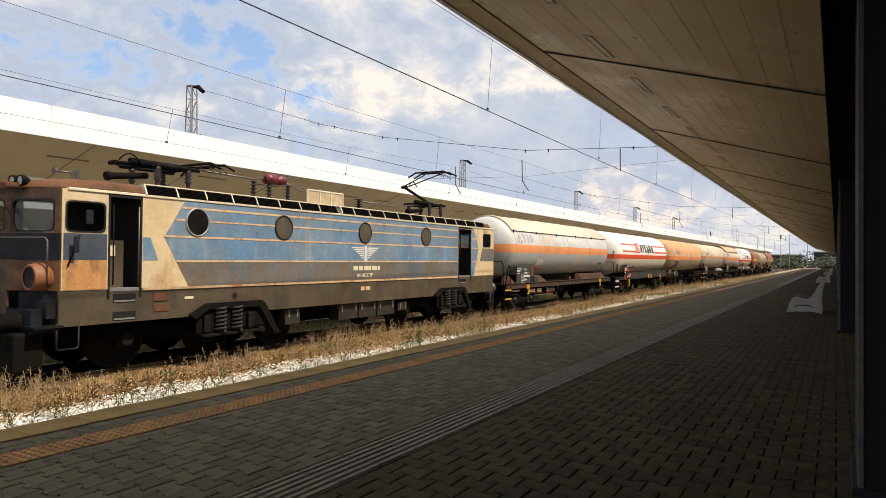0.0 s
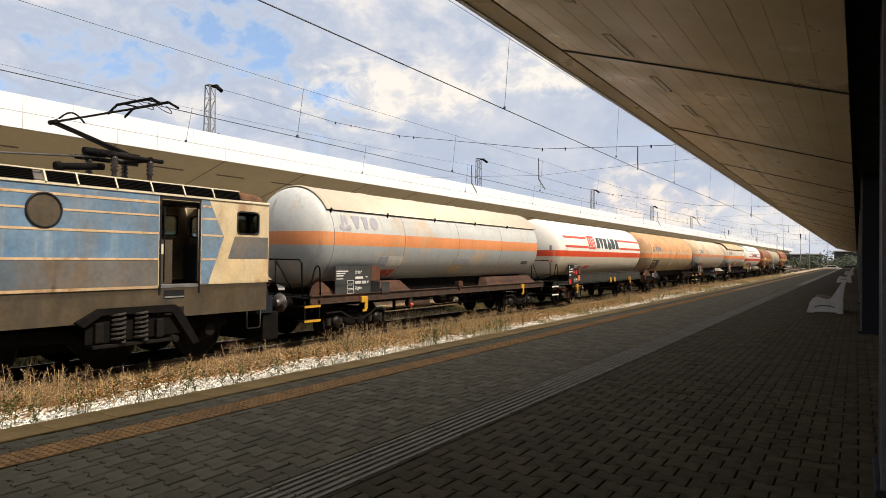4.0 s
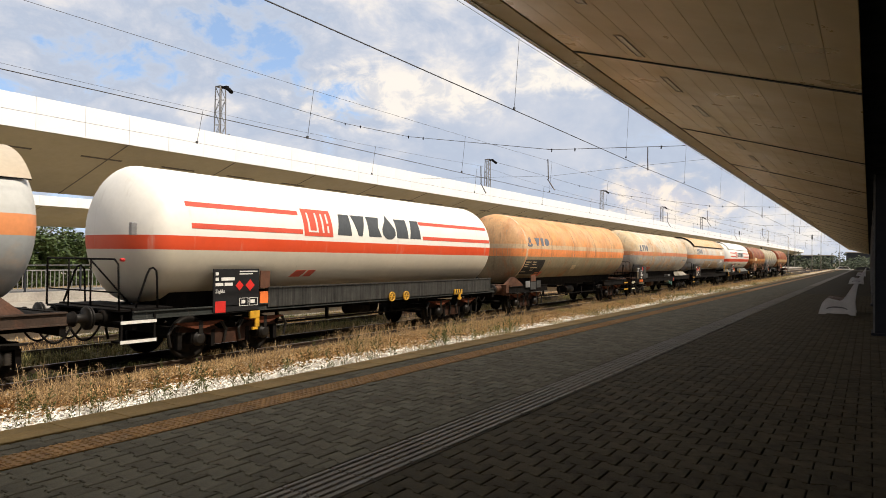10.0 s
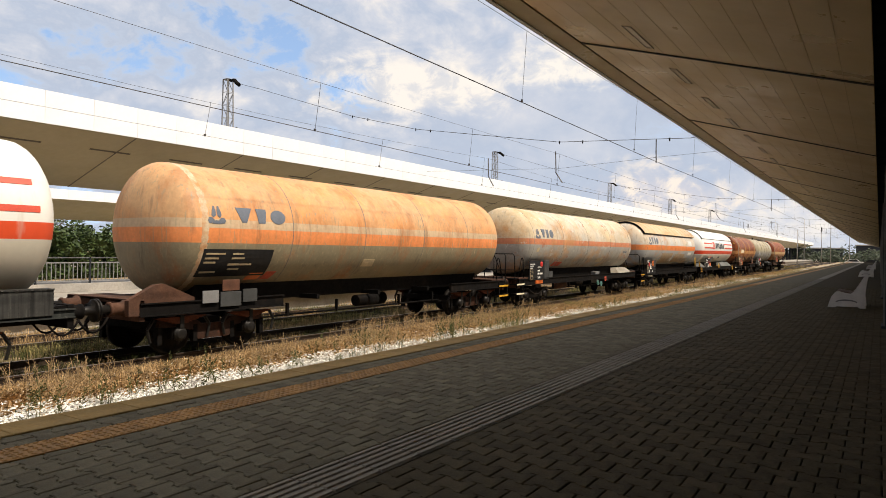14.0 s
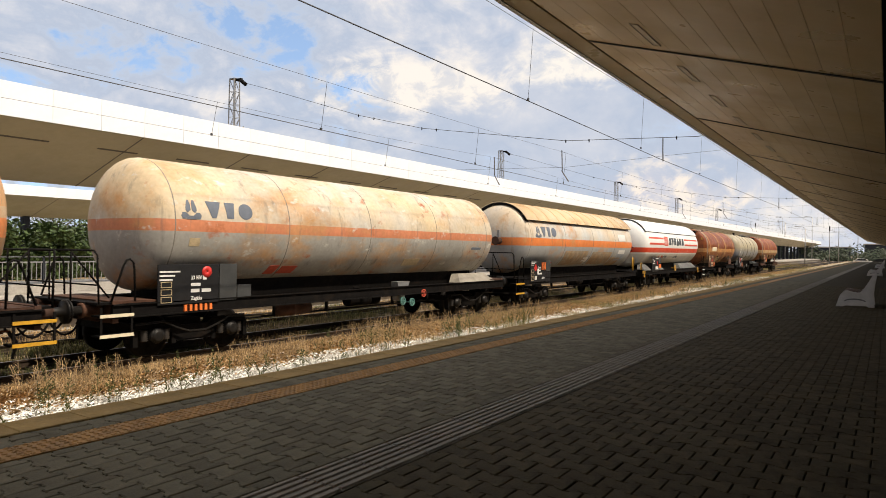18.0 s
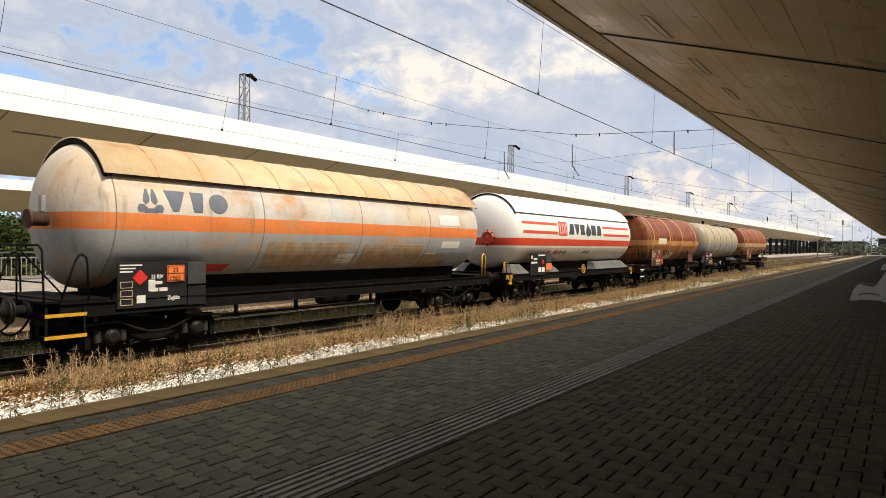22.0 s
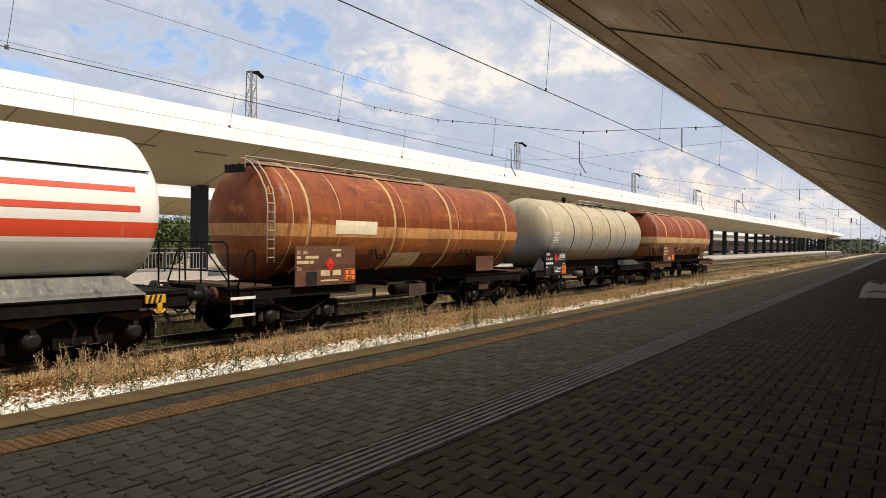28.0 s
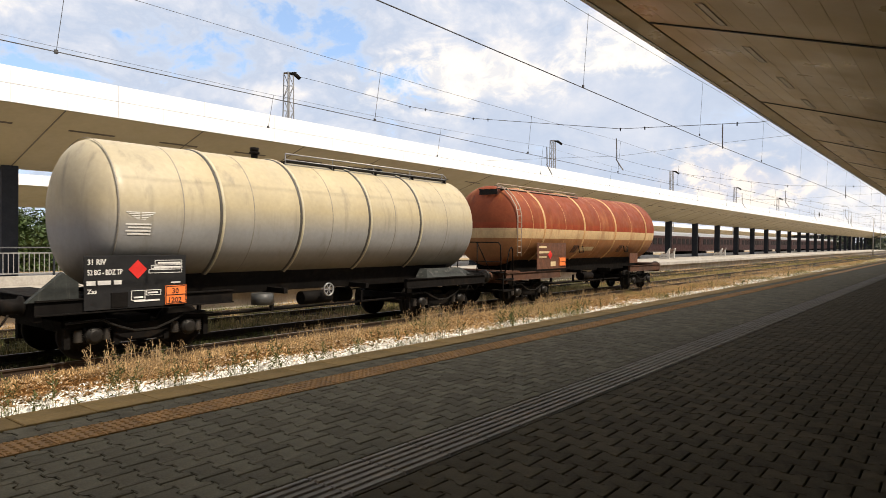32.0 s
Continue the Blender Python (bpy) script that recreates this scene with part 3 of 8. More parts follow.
def patch(tank, name, y0, y1, a0, a1, r, material, label="", skew=0.0, parent=None):
    """A thin painted or stuck-on field on the barrel, between two lengths and two angles (degrees above level, on the platform side)."""
    bm = B()
    n = max(2, int(abs(a1 - a0) / 4))
    rows = []
    for i in range(n + 1):
        a = radians(a0 + (a1 - a0) * i / n)
        k = skew * i / n
        rows.append([bm.verts.new(((r + q) * math.cos(a), y + k, (r + q) * math.sin(a))) for y, q in ((y0, 0.006), (y1, 0.006), (y0, -0.01), (y1, -0.01))])
    for p, q in zip(rows, rows[1:]):
        bm.faces.new((p[0], p[1], q[1], q[0]))
        bm.faces.new((p[0], q[0], q[2], p[2]))
        bm.faces.new((p[1], p[3], q[3], q[1]))
    bm.faces.new((rows[0][0], rows[0][2], rows[0][3], rows[0][1]))
    bm.faces.new((rows[-1][0], rows[-1][1], rows[-1][3], rows[-1][2]))
    return part(name, bm, material, tank, label)


def bogie(parent, y, material, wb=1.8, r=0.46, leaf=None):
    """Two-axle cast bogie: side frames, bolster, springs, axle boxes and wheelsets."""
    e = new("bogie")
    e.parent, e.location = parent, (0, y, 0)
    for s in (-1, 1):
        bm = B()
        x = s * 1.0
        pts = [(-wb / 2 - 0.45, 0.60), (-wb / 2 - 0.42, 0.74), (-0.45, 0.72), (-0.30, 0.62), (0.30, 0.62), (0.45, 0.72), (wb / 2 + 0.42, 0.74), (wb / 2 + 0.45, 0.60),
               (wb / 2 + 0.2, 0.60), (wb / 2 - 0.35, 0.52), (0.4, 0.30), (-0.4, 0.30), (-wb / 2 + 0.35, 0.52), (-wb / 2 - 0.2, 0.60)]
        prism(bm, pts, "x", x - 0.06, x + 0.06)
        part("side_frame", bm, material, e)
        for k in (-1, 1):
            yy = k * wb / 2
            bm = B()
            box(bm, x - 0.11, x + 0.11, yy - 0.17, yy + 0.17, 0.34, 0.60, 0.04)
            part("axle_box", bm, M["black"], e)
            bm = B()
            xo = x + s * 0.11
            lathe(bm, [(xo, 0.15), (xo + s * 0.03, 0.155), (xo + s * 0.05, 0.15), (xo + s * 0.055, 0.12), (xo + s * 0.09, 0.115), (xo + s * 0.10, 0.085), (xo + s * 0.10, 0.004)], 18, (0, yy, r), "x")
            for q in range(6):
                rod(bm, (xo + s * 0.05, yy + 0.135 * math.cos(q * 1.047), r + 0.135 * math.sin(q * 1.047)), (xo + s * 0.065, yy + 0.135 * math.cos(q * 1.047), r + 0.135 * math.sin(q * 1.047)), 0.014, 5)
            part("axle_cap", bm, M["axle"], e)
            if leaf:
                bm = B()
                xc = x + s * 0.14
                for j in range(6):
                    h = 0.58 - 0.085 * j
                    box(bm, xc - 0.06, xc + 0.06, yy - h, yy + h, 0.80 - 0.024 * j, 0.823 - 0.024 * j)
                part("leaf_spring", bm, leaf, e, "dark rusty leaf spring")
                bm = B()
                box(bm, x + s * 0.14 - 0.07, x + s * 0.14 + 0.07, yy - 0.05, yy + 0.05, 0.58, 0.85, 0.01)
                part("spring_buckle", bm, M["axle"], e)
                for q in (-0.60, 0.60):
                    bm = B()
                    rod(bm, (x + s * 0.12, yy + q, 0.80), (x + s * 0.12, yy + q * 1.22, 0.60), 0.035, 6)
                    rod(bm, (x + s * 0.12, yy + q * 1.22, 0.60), (x + s * 0.12, yy + q * 1.12, 0.34), 0.03, 6)
                    part("spring_hanger", bm, M["axle"], e)
            for q in () if leaf else (-0.24, 0.24):
                bm = B()
                lathe(bm, [(0.36 + 0.02 * j, 0.085 if j % 2 else 0.062) for j in range(12)], 10, (x + s * 0.05, yy + q, 0), "z")
                part("spring", bm, M["spring"], e)
        for k in (-1, 1):
            for q in (-0.42, 0.42):
                bm = B()
                box(bm, x - 0.05, x + 0.07, k * wb / 2 + q - 0.05, k * wb / 2 + q + 0.05, 0.26, 0.62)
                part("axle_guard", bm, M["black"], e)
    if not leaf:
        for s in (-1, 1):
            bm = B()
            k = wb / 2
            pts = [(-k - 0.5, 0.72), (-k + 0.1, 0.74), (-k + 0.4, 0.60), (-0.2, 0.50), (0.2, 0.50), (k - 0.4, 0.60), (k - 0.1, 0.74), (k + 0.5, 0.70)]
            pipe(bm, [(s * 1.2, q, z) for q, z in pts], 0.022, 5)
            part("brake_rod", bm, M["axle"], e)
    bm = B()
    box(bm, -0.98, 0.98, -0.22, 0.22, 0.45, 0.75, 0.03)
    part("bolster", bm, M["black"], e)
    for q in (-wb / 2 - 0.42, wb / 2 + 0.42):
        bm = B()
        box(bm, -0.95, 0.95, q - 0.04, q + 0.04, 0.55, 0.72)
        part("end_beam", bm, M["black"], e)
    for k in (-1, 1):
        bm = B()
        rod(bm, (-0.95, 0, 0), (0.95, 0, 0), 0.08, 12)
        for s in (-1, 1):
            x = s * 0.7535
            lathe(bm, [(x - 0.07, 0.10), (x - 0.055, 0.14), (x - 0.03, 0.17), (x - 0.03, r - 0.10), (x - 0.065, r - 0.06), (x - 0.065, r), (x + 0.065, r), (x + 0.065, r - 0.06),
                       (x + 0.03, r - 0.10), (x + 0.03, 0.17), (x + 0.055, 0.14), (x + 0.07, 0.10)], 30, axis="x")
            for q in range(3):
                a = q * 2.094
                box(bm, x + s * 0.03, x + s * 0.05, math.cos(a) * 0.26 - 0.03, math.cos(a) * 0.26 + 0.03, math.sin(a) * 0.26 - 0.03, math.sin(a) * 0.26 + 0.03)
        w = part("wheelset", bm, M["wheel"], e)
        w.location = (0, k * wb / 2, r)
        WHEELSETS.append((w, k * wb / 2, r))
    return e


def buffers(parent, L, material, tip):
    for y, s in ((0.0, -1), (L, 1)):
        for x in (-0.875, 0.875):
            bm = B()
            lathe(bm, [(y - s * 0.62, 0.13), (y - s * 0.60, 0.17), (y - s * 0.56, 0.17), (y - s * 0.54, 0.125), (y - s * 0.30, 0.125), (y - s * 0.29, 0.145), (y - s * 0.26, 0.145), (y - s * 0.25, 0.10)], 18, (x, 0, 1.04))
            b = part("buffer", bm, material, parent)
            bm = B()
            lathe(bm, [(y - s * 0.30, 0.085), (y - s * 0.05, 0.085), (y - s * 0.045, 0.2), (y - s * 0.03, 0.225), (y - s * 0.008, 0.21), (y - s * 0.0, 0.01)], 20, (x, 0, 1.04))
            part("buffer_head", bm, tip, b)
        bm = B()
        box(bm, -0.06, 0.06, min(y - s * 0.62, y - s * 0.3), max(y - s * 0.62, y - s * 0.3), 0.96, 1.1, 0.02)
        pipe(bm, [(0, y - s * 0.32, 1.02), (0.02, y - s * 0.1, 0.86), (0, y + s * 0.02, 0.82)], 0.035)
        part("coupling", bm, M["black"], parent)
        for q in (-0.3, 0.3):
            bm = B()
            pts = [(q, y - s * (0.6 - 0.62 * t), 0.85 - 0.75 * t * (1 - t) * 1.6) for t in [i / 8 for i in range(9)]]
            pipe(bm, pts, 0.022)
            part("brake_hose", bm, M["black"], parent)


def handrail(parent, pts, r=0.02, material=None, name="handrail"):
    bm = B()
    pipe(bm, pts, r, 6)
    return part(name, bm, material or M["black"], parent)


def bars(plate, x, rows, material, name="lettering"):
    """Unreadable or private writing as plain bars: rows of (y0, y1, z0, z1) on a plate that faces the platform."""
    bm = B()
    for y0, y1, z0, z1 in rows:
        box(bm, x - 0.004, x + 0.004, y0, y1, z0, z1)
    return part(name, bm, material, plate)


def words(parent, text, at, size, material, width=1.0):
    """Readable words, standing upright on the platform side."""
    cu = bpy.data.curves.new("lettering", "FONT")
    cu.body, cu.size, cu.extrude = text, size, 0.002
    cu.resolution_u, cu.offset = 2, size * 0.018
    ob = new("lettering", cu)
    me = bpy.data.meshes.new_from_object(ob.evaluated_get(bpy.context.evaluated_depsgraph_get()))
    bpy.data.objects.remove(ob)
    me.materials.append(material)
    ob = new("lettering", me)
    ob.parent = parent
    ob.matrix_local = Matrix.Translation(at) @ Matrix.Rotation(radians(90), 4, "Z") @ Matrix.Rotation(radians(90), 4, "X") @ Matrix.Diagonal((width, 1, 1, 1))
    return ob


def underframe(w, L, material, ends, solebar_z=(0.86, 1.14), x=1.28, span=None):
    """Sole bars, centre sill, headstocks and saddles of a tank wagon."""
    a, b = 0.62, L - 0.62
    for s in (-1, 1):
        for y0, y1 in ((a, a + span), (b - span, b)) if span else ((a, b),):
            bm = B()
            box(bm, s * x - 0.05, s * x + 0.05, y0, y1, solebar_z[0], solebar_z[1], 0.01)
            for z in solebar_z:
                box(bm, s * x - 0.03 + s * 0.03, s * x + 0.03 + s * 0.06, y0, y1, z - 0.012, z + 0.012)
            part("sole_bar", bm, material, w)
    bm = B()
    if span:
        box(bm, -0.30, 0.30, a, a + span, 0.80, 1.15, 0.02)
        box(bm, -0.30, 0.30, b - span, b, 0.80, 1.15, 0.02)
        box(bm, -0.28, 0.28, a + span - 0.1, b - span + 0.1, 1.0, 1.14, 0.02)
    else:
        box(bm, -0.30, 0.30, a, b, 0.80, 1.15, 0.02)
    part("centre_sill", bm, M["black"], w)
    for y, s in ((a, 1), (b, -1)):
        bm = B()
        box(bm, -1.32, 1.32, min(y, y + s * 0.12), max(y, y + s * 0.12), 0.80, 1.22, 0.015)
        box(bm, -1.3, 1.3, min(y, y + s * 0.9), max(y, y + s * 0.9), 1.16, 1.20)
        part("headstock", bm, ends, w)
    n = int((b - a) / 2.4)
    for i in range(1, n):
        bm = B()
        yy = a + (b - a) * i / n
        box(bm, -1.25, 1.25, yy - 0.05, yy + 0.05, 0.98 if span else 0.88, 1.10)
        part("cross_member", bm, M["black"], w)


def saddles(w, L, spots, r, zc, material, skirts=()):
    for y in spots:
        bm = B()
        pts = [(-0.66, 1.12), (0.66, 1.12)]
        pts += [(r * math.cos(radians(a)), zc + r * math.sin(radians(a)) - 0.004) for a in range(-62, -125, -8)]
        prism(bm, pts, "y", y - 0.12, y + 0.12)
        part("saddle", bm, material, w)
    for y0, y1, z1, mt in skirts:
        bm = B()
        k = 0.35
        vs = [(1.33, y0, 1.14), (1.33, y1, 1.14), (1.02, y1 - k, z1), (1.02, y0 + k, z1), (0.9, y0, 1.14), (0.9, y1, 1.14), (0.75, y1 - k, z1), (0.75, y0 + k, z1)]
        v = [bm.verts.new(p) for p in vs]
        for f in ((0, 1, 2, 3), (4, 7, 6, 5), (0, 3, 7, 4), (1, 5, 6, 2), (3, 2, 6, 7), (0, 4, 5, 1)):
            bm.faces.new([v[i] for i in f])
        part("saddle_cover", bm, mt, w)
        bm = B()
        v = [bm.verts.new((-p[0], p[1], p[2])) for p in vs]
        for f in ((0, 1, 2, 3), (4, 7, 6, 5), (0, 3, 7, 4), (1, 5, 6, 2), (3, 2, 6, 7), (0, 4, 5, 1)):
            bm.faces.new([v[i] for i in f])
        part("saddle_cover", bm, mt, w)


def brake_gear(w, L, mid):
    bm = B()
    rod(bm, (0.75, mid - 0.45, 0.80), (0.75, mid + 0.45, 0.80), 0.16, 18)
    part("air_tank", bm, M["black"], w)
    bm = B()
    rod(bm, (-0.3, mid + 1.6, 0.7), (-0.3, mid + 2.1, 0.7), 0.2, 16)
    part("brake_cylinder", bm, M["black"], w)
    for x, h, z in ((0.9, 3.6, 0.62), (0.5, 4.2, 0.55)):
        bm = B()
        pipe(bm, [(x, mid - h, z), (x, mid + h, z)], 0.02)
        part("brake_rod", bm, M["black"], w)
    for q in (-3.2, -1.4, 1.4, 3.2):
        bm = B()
        box(bm, 0.86, 0.94, mid + q - 0.03, mid + q + 0.03, 0.58, 0.9)
        part("rod_hanger", bm, M["black"], w)


def steps(w, y0, y1, material, zs=(0.45, 0.72), x=1.36, edge=None):
    for z in zs:
        bm = B()
        box(bm, x - 0.30, x, y0, y1, z - 0.02, z + 0.015)
        part("step", bm, material, w)
        if edge:
            bm = B()
            box(bm, x, x + 0.012, y0, y1, z - 0.03, z + 0.03)
            part("step_edge", bm, edge, w)
    for y in (y0 + 0.03, y1 - 0.03):
        bm = B()
        box(bm, x - 0.03, x - 0.005, y - 0.02, y + 0.02, min(zs), 1.1)
        part("step_hanger", bm, M["black"], w)


def wagon_base(name, front, L, label, frame_mat, end_mat, bogie_mat, tip=None, bogies=None, leaf=None, span=None, bars_z=(0.86, 1.14)):
    w = thing(name, (TRACK_X, front, RAIL_Z), label, "tank wagon", "tank wagons of the train")
    TRAIN.append((w, front))
    underframe(w, L, frame_mat, end_mat, bars_z, span=span)
    buffers(w, L, end_mat, tip or M["axle"])
    for y in bogies or (2.55, L - 2.55):
        bogie(w, y, bogie_mat, leaf=leaf)
    brake_gear(w, L, L / 2)
    return w


def shield(tank, y0, y1, r, material, a0, ribs, rib_mat, hood=0.0, clamps=False, lift=0.0):
    """Sun shield over the top of the barrel, with ribs and a dark lower edge."""
    bm = B()
    seg = 28
    barrel, r = r, r + lift
    lo, hi = radians(a0), radians(180 - a0)
    yf = y0 - hood
    lathe(bm, [(yf, r + 0.03), (yf, r + 0.05), (y1, r + 0.05), (y1, r + 0.03), (yf, r + 0.03)], seg, a0=lo, a1=hi)
    sh = part("sun_shield", bm, material, tank)
    for y in ribs:
        hoop(sh, y, r + 0.049, rib_mat, 0.025, 0.016, "rib", lo, hi, 28)
        if not clamps:
            continue
        bm = B()
        c, q = math.cos(lo), math.sin(lo)
        rod(bm, ((r + 0.02) * c, y, (r + 0.02) * q - 0.10), ((r + 0.07) * c, y, (r + 0.07) * q + 0.03), 0.028, 6)
        part("rib_clamp", bm, M["black"], sh)
    bm = B()
    for a in (lo, hi):
        c, s = math.cos(a), math.sin(a)
        rod(bm, ((r + 0.035) * c, yf, (r + 0.035) * s), ((r + 0.035) * c, y1, (r + 0.035) * s), 0.013, 6)
    part("shield_edge", bm, M["black"], sh)
    if hood:
        # black ring paints the gap shadow between the barrel and the shield's overhang
        bm = B()
        lathe(bm, [(yf + 0.01, barrel - 0.01), (yf + 0.01, r + 0.028), (y0 + 0.05, r + 0.028), (y0 + 0.05, barrel - 0.01), (yf + 0.01, barrel - 0.01)], seg, a0=lo, a1=hi)
        part("hood", bm, M["black"], sh)
    return sh


def info_plate(w, y0, y1, z0, z1, x, material, label=""):
    bm = B()
    box(bm, x - 0.03, x, y0, y1, z0, z1, 0.008)
    return part("data_plate", bm, material, w, label)

# paint of the barrels, several with underside shade painted into the lower bands: z is the height over the barrel's
# axis
ORANGE = (0.76, 0.29, 0.115)
T = {}
# the grey below the stripe is darkened for the barrel's shaded underside
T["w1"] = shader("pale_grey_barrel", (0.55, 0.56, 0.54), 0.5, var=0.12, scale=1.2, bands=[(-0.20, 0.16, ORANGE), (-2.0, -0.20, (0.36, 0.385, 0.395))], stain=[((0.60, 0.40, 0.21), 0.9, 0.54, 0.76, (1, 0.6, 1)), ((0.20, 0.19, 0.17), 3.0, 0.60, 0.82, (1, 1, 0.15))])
T["w1s"] = shader("cream_shield", (0.63, 0.53, 0.40), 0.55, var=0.10, scale=1.5, col2=(0.62, 0.54, 0.42), stain=((0.45, 0.22, 0.08), 2.0, 0.62, 0.85, (1, 0.5, 1)))
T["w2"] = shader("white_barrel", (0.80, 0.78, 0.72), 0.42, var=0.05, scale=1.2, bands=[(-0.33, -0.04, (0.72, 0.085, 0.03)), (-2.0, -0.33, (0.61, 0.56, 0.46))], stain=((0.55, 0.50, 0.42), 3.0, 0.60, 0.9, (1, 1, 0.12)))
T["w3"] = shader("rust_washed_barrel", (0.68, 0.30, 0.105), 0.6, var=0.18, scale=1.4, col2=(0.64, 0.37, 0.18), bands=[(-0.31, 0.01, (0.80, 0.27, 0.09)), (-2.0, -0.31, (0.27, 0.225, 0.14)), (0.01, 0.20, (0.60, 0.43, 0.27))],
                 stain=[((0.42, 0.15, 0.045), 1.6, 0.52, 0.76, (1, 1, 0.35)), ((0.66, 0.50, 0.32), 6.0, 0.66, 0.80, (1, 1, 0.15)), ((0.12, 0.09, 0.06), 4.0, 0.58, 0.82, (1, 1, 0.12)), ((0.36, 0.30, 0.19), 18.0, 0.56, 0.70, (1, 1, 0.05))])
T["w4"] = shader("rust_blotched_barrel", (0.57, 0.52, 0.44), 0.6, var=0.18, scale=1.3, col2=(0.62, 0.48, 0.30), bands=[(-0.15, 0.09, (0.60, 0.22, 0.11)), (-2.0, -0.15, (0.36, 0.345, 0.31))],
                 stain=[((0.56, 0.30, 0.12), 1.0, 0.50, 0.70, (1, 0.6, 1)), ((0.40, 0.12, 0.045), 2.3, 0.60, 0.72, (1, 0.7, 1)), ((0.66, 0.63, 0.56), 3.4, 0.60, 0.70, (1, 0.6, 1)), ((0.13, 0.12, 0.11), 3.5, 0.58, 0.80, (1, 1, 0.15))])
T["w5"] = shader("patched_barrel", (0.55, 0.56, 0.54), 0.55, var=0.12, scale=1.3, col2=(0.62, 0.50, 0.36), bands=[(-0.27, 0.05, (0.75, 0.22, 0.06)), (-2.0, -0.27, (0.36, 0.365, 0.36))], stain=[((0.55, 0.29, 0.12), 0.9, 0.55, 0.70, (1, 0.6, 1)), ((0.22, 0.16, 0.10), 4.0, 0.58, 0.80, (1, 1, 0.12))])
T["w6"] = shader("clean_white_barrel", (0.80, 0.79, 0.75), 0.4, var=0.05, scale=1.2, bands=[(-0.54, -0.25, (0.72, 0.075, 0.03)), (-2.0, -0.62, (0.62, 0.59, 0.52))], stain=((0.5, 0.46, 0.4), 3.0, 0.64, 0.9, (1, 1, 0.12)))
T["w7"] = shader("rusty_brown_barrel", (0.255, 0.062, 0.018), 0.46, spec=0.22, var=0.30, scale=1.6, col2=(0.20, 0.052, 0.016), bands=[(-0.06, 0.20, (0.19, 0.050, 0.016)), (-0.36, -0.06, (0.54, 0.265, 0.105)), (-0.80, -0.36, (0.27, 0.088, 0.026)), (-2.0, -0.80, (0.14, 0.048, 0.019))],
                 stain=[((0.50, 0.20, 0.055), 1.6, 0.57, 0.74, (1, 0.35, 1)), ((0.25, 0.085, 0.026), 5.0, 0.52, 0.70, (1, 1, 0.10)), ((0.05, 0.02, 0.012), 3.0, 0.56, 0.76, (1, 1, 0.12))], bump=0.1)
# soft bands paint the shading of the round underside into the beige
T["w8"] = shader("beige_barrel_painted_shade", (0.415, 0.345, 0.212), 0.5, var=0.12, scale=1.2, col2=(0.39, 0.335, 0.225), soft=0.26, bands=[(-2.0, -0.08, (0.265, 0.265, 0.262)), (-2.0, -0.85, (0.16, 0.135, 0.095))], stain=[((0.17, 0.15, 0.115), 3.0, 0.55, 0.82, (1, 1, 0.12))])
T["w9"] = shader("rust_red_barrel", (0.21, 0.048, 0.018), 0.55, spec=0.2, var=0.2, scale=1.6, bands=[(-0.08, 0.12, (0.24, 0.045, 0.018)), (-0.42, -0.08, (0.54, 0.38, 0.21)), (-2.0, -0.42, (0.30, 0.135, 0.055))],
                 stain=[((0.32, 0.12, 0.045), 1.8, 0.54, 0.74, (1, 1, 0.2)), ((0.05, 0.03, 0.022), 2.2, 0.64, 0.84, (1, 1, 0.3))])
T["ring_grey"] = shader("grey_hoop", (0.50, 0.44, 0.31), 0.55, var=0.15)
T["ring_cream"] = shader("cream_hoop", (0.60, 0.36, 0.16), 0.6, var=0.3, scale=3, stain=((0.2, 0.08, 0.04), 3, 0.5, 0.7, (1, 1, 1)))
T["seam"] = shader("weld_seam", (0.20, 0.18, 0.15), 0.6, var=0.2)

FRONTS = [24.95, 41.05, 56.9, 73.0, 89.2, 104.85, 120.04, 133.89, 147.94, 163.14]
CYL = [(26.32, 39.6), (42.5, 55.6), (58.8, 71.5), (74.83, 87.5), (90.77, 103.2), (106.38, 118.5), (121.95, 132.74), (135.98, 146.44), (149.44, 161.44)]
RADIUS = [1.40, 1.45, 1.45, 1.40, 1.40, 1.43, 1.45, 1.40, 1.40]
AXIS = [2.74, 2.68, 2.66, 2.70, 2.71, 2.76, 2.66, 2.66, 2.72]

LABELS = ["pale grey gas tank wagon with orange band and cream sun shield", "white gas tank wagon with red bands on a dark frame", "rust-washed orange gas tank wagon on a brown frame",
          "rust-blotched grey gas tank wagon with faded orange band", "grey gas tank wagon with orange band and rusty ribbed shield", "clean white gas tank wagon with red bands and roof shield",
          "rusty brown oil tank wagon with ladder and roof walkway", "beige-grey oil tank wagon with shadow-lined hoops and walkway", "rust-red oil tank wagon with pale lower band and ladder"]
M["bogie_rust"] = shader("bogie_rust", (0.045, 0.023, 0.016), 0.75, spec=0.15, var=0.35, scale=4, stain=((0.09, 0.035, 0.02), 3.0, 0.52, 0.75, (1, 1, 1)))
M["leaf_rust"] = shader("leaf_spring_rust", (0.15, 0.045, 0.022), 0.75, spec=0.15, var=0.3, scale=5, col2=(0.09, 0.032, 0.018))
M["brown_frame"] = shader("grimy_brown_frame", (0.060, 0.040, 0.030), 0.75, spec=0.25, var=0.35, scale=3, stain=((0.12, 0.05, 0.03), 2.5, 0.5, 0.75, (1, 1, 1)))
FRAMES = [("brown_frame", "black", "black"), ("grey_frame", "black", "bogie_rust"), ("black", "rust_frame", "bogie_rust"), ("black", "rust_frame", "black"), ("black", "black", "black"),
          ("black", "black", "black"), ("black", "rust_frame", "black"), ("black", "black", "black"), ("rust_frame", "rust_frame", "black")]
W = []
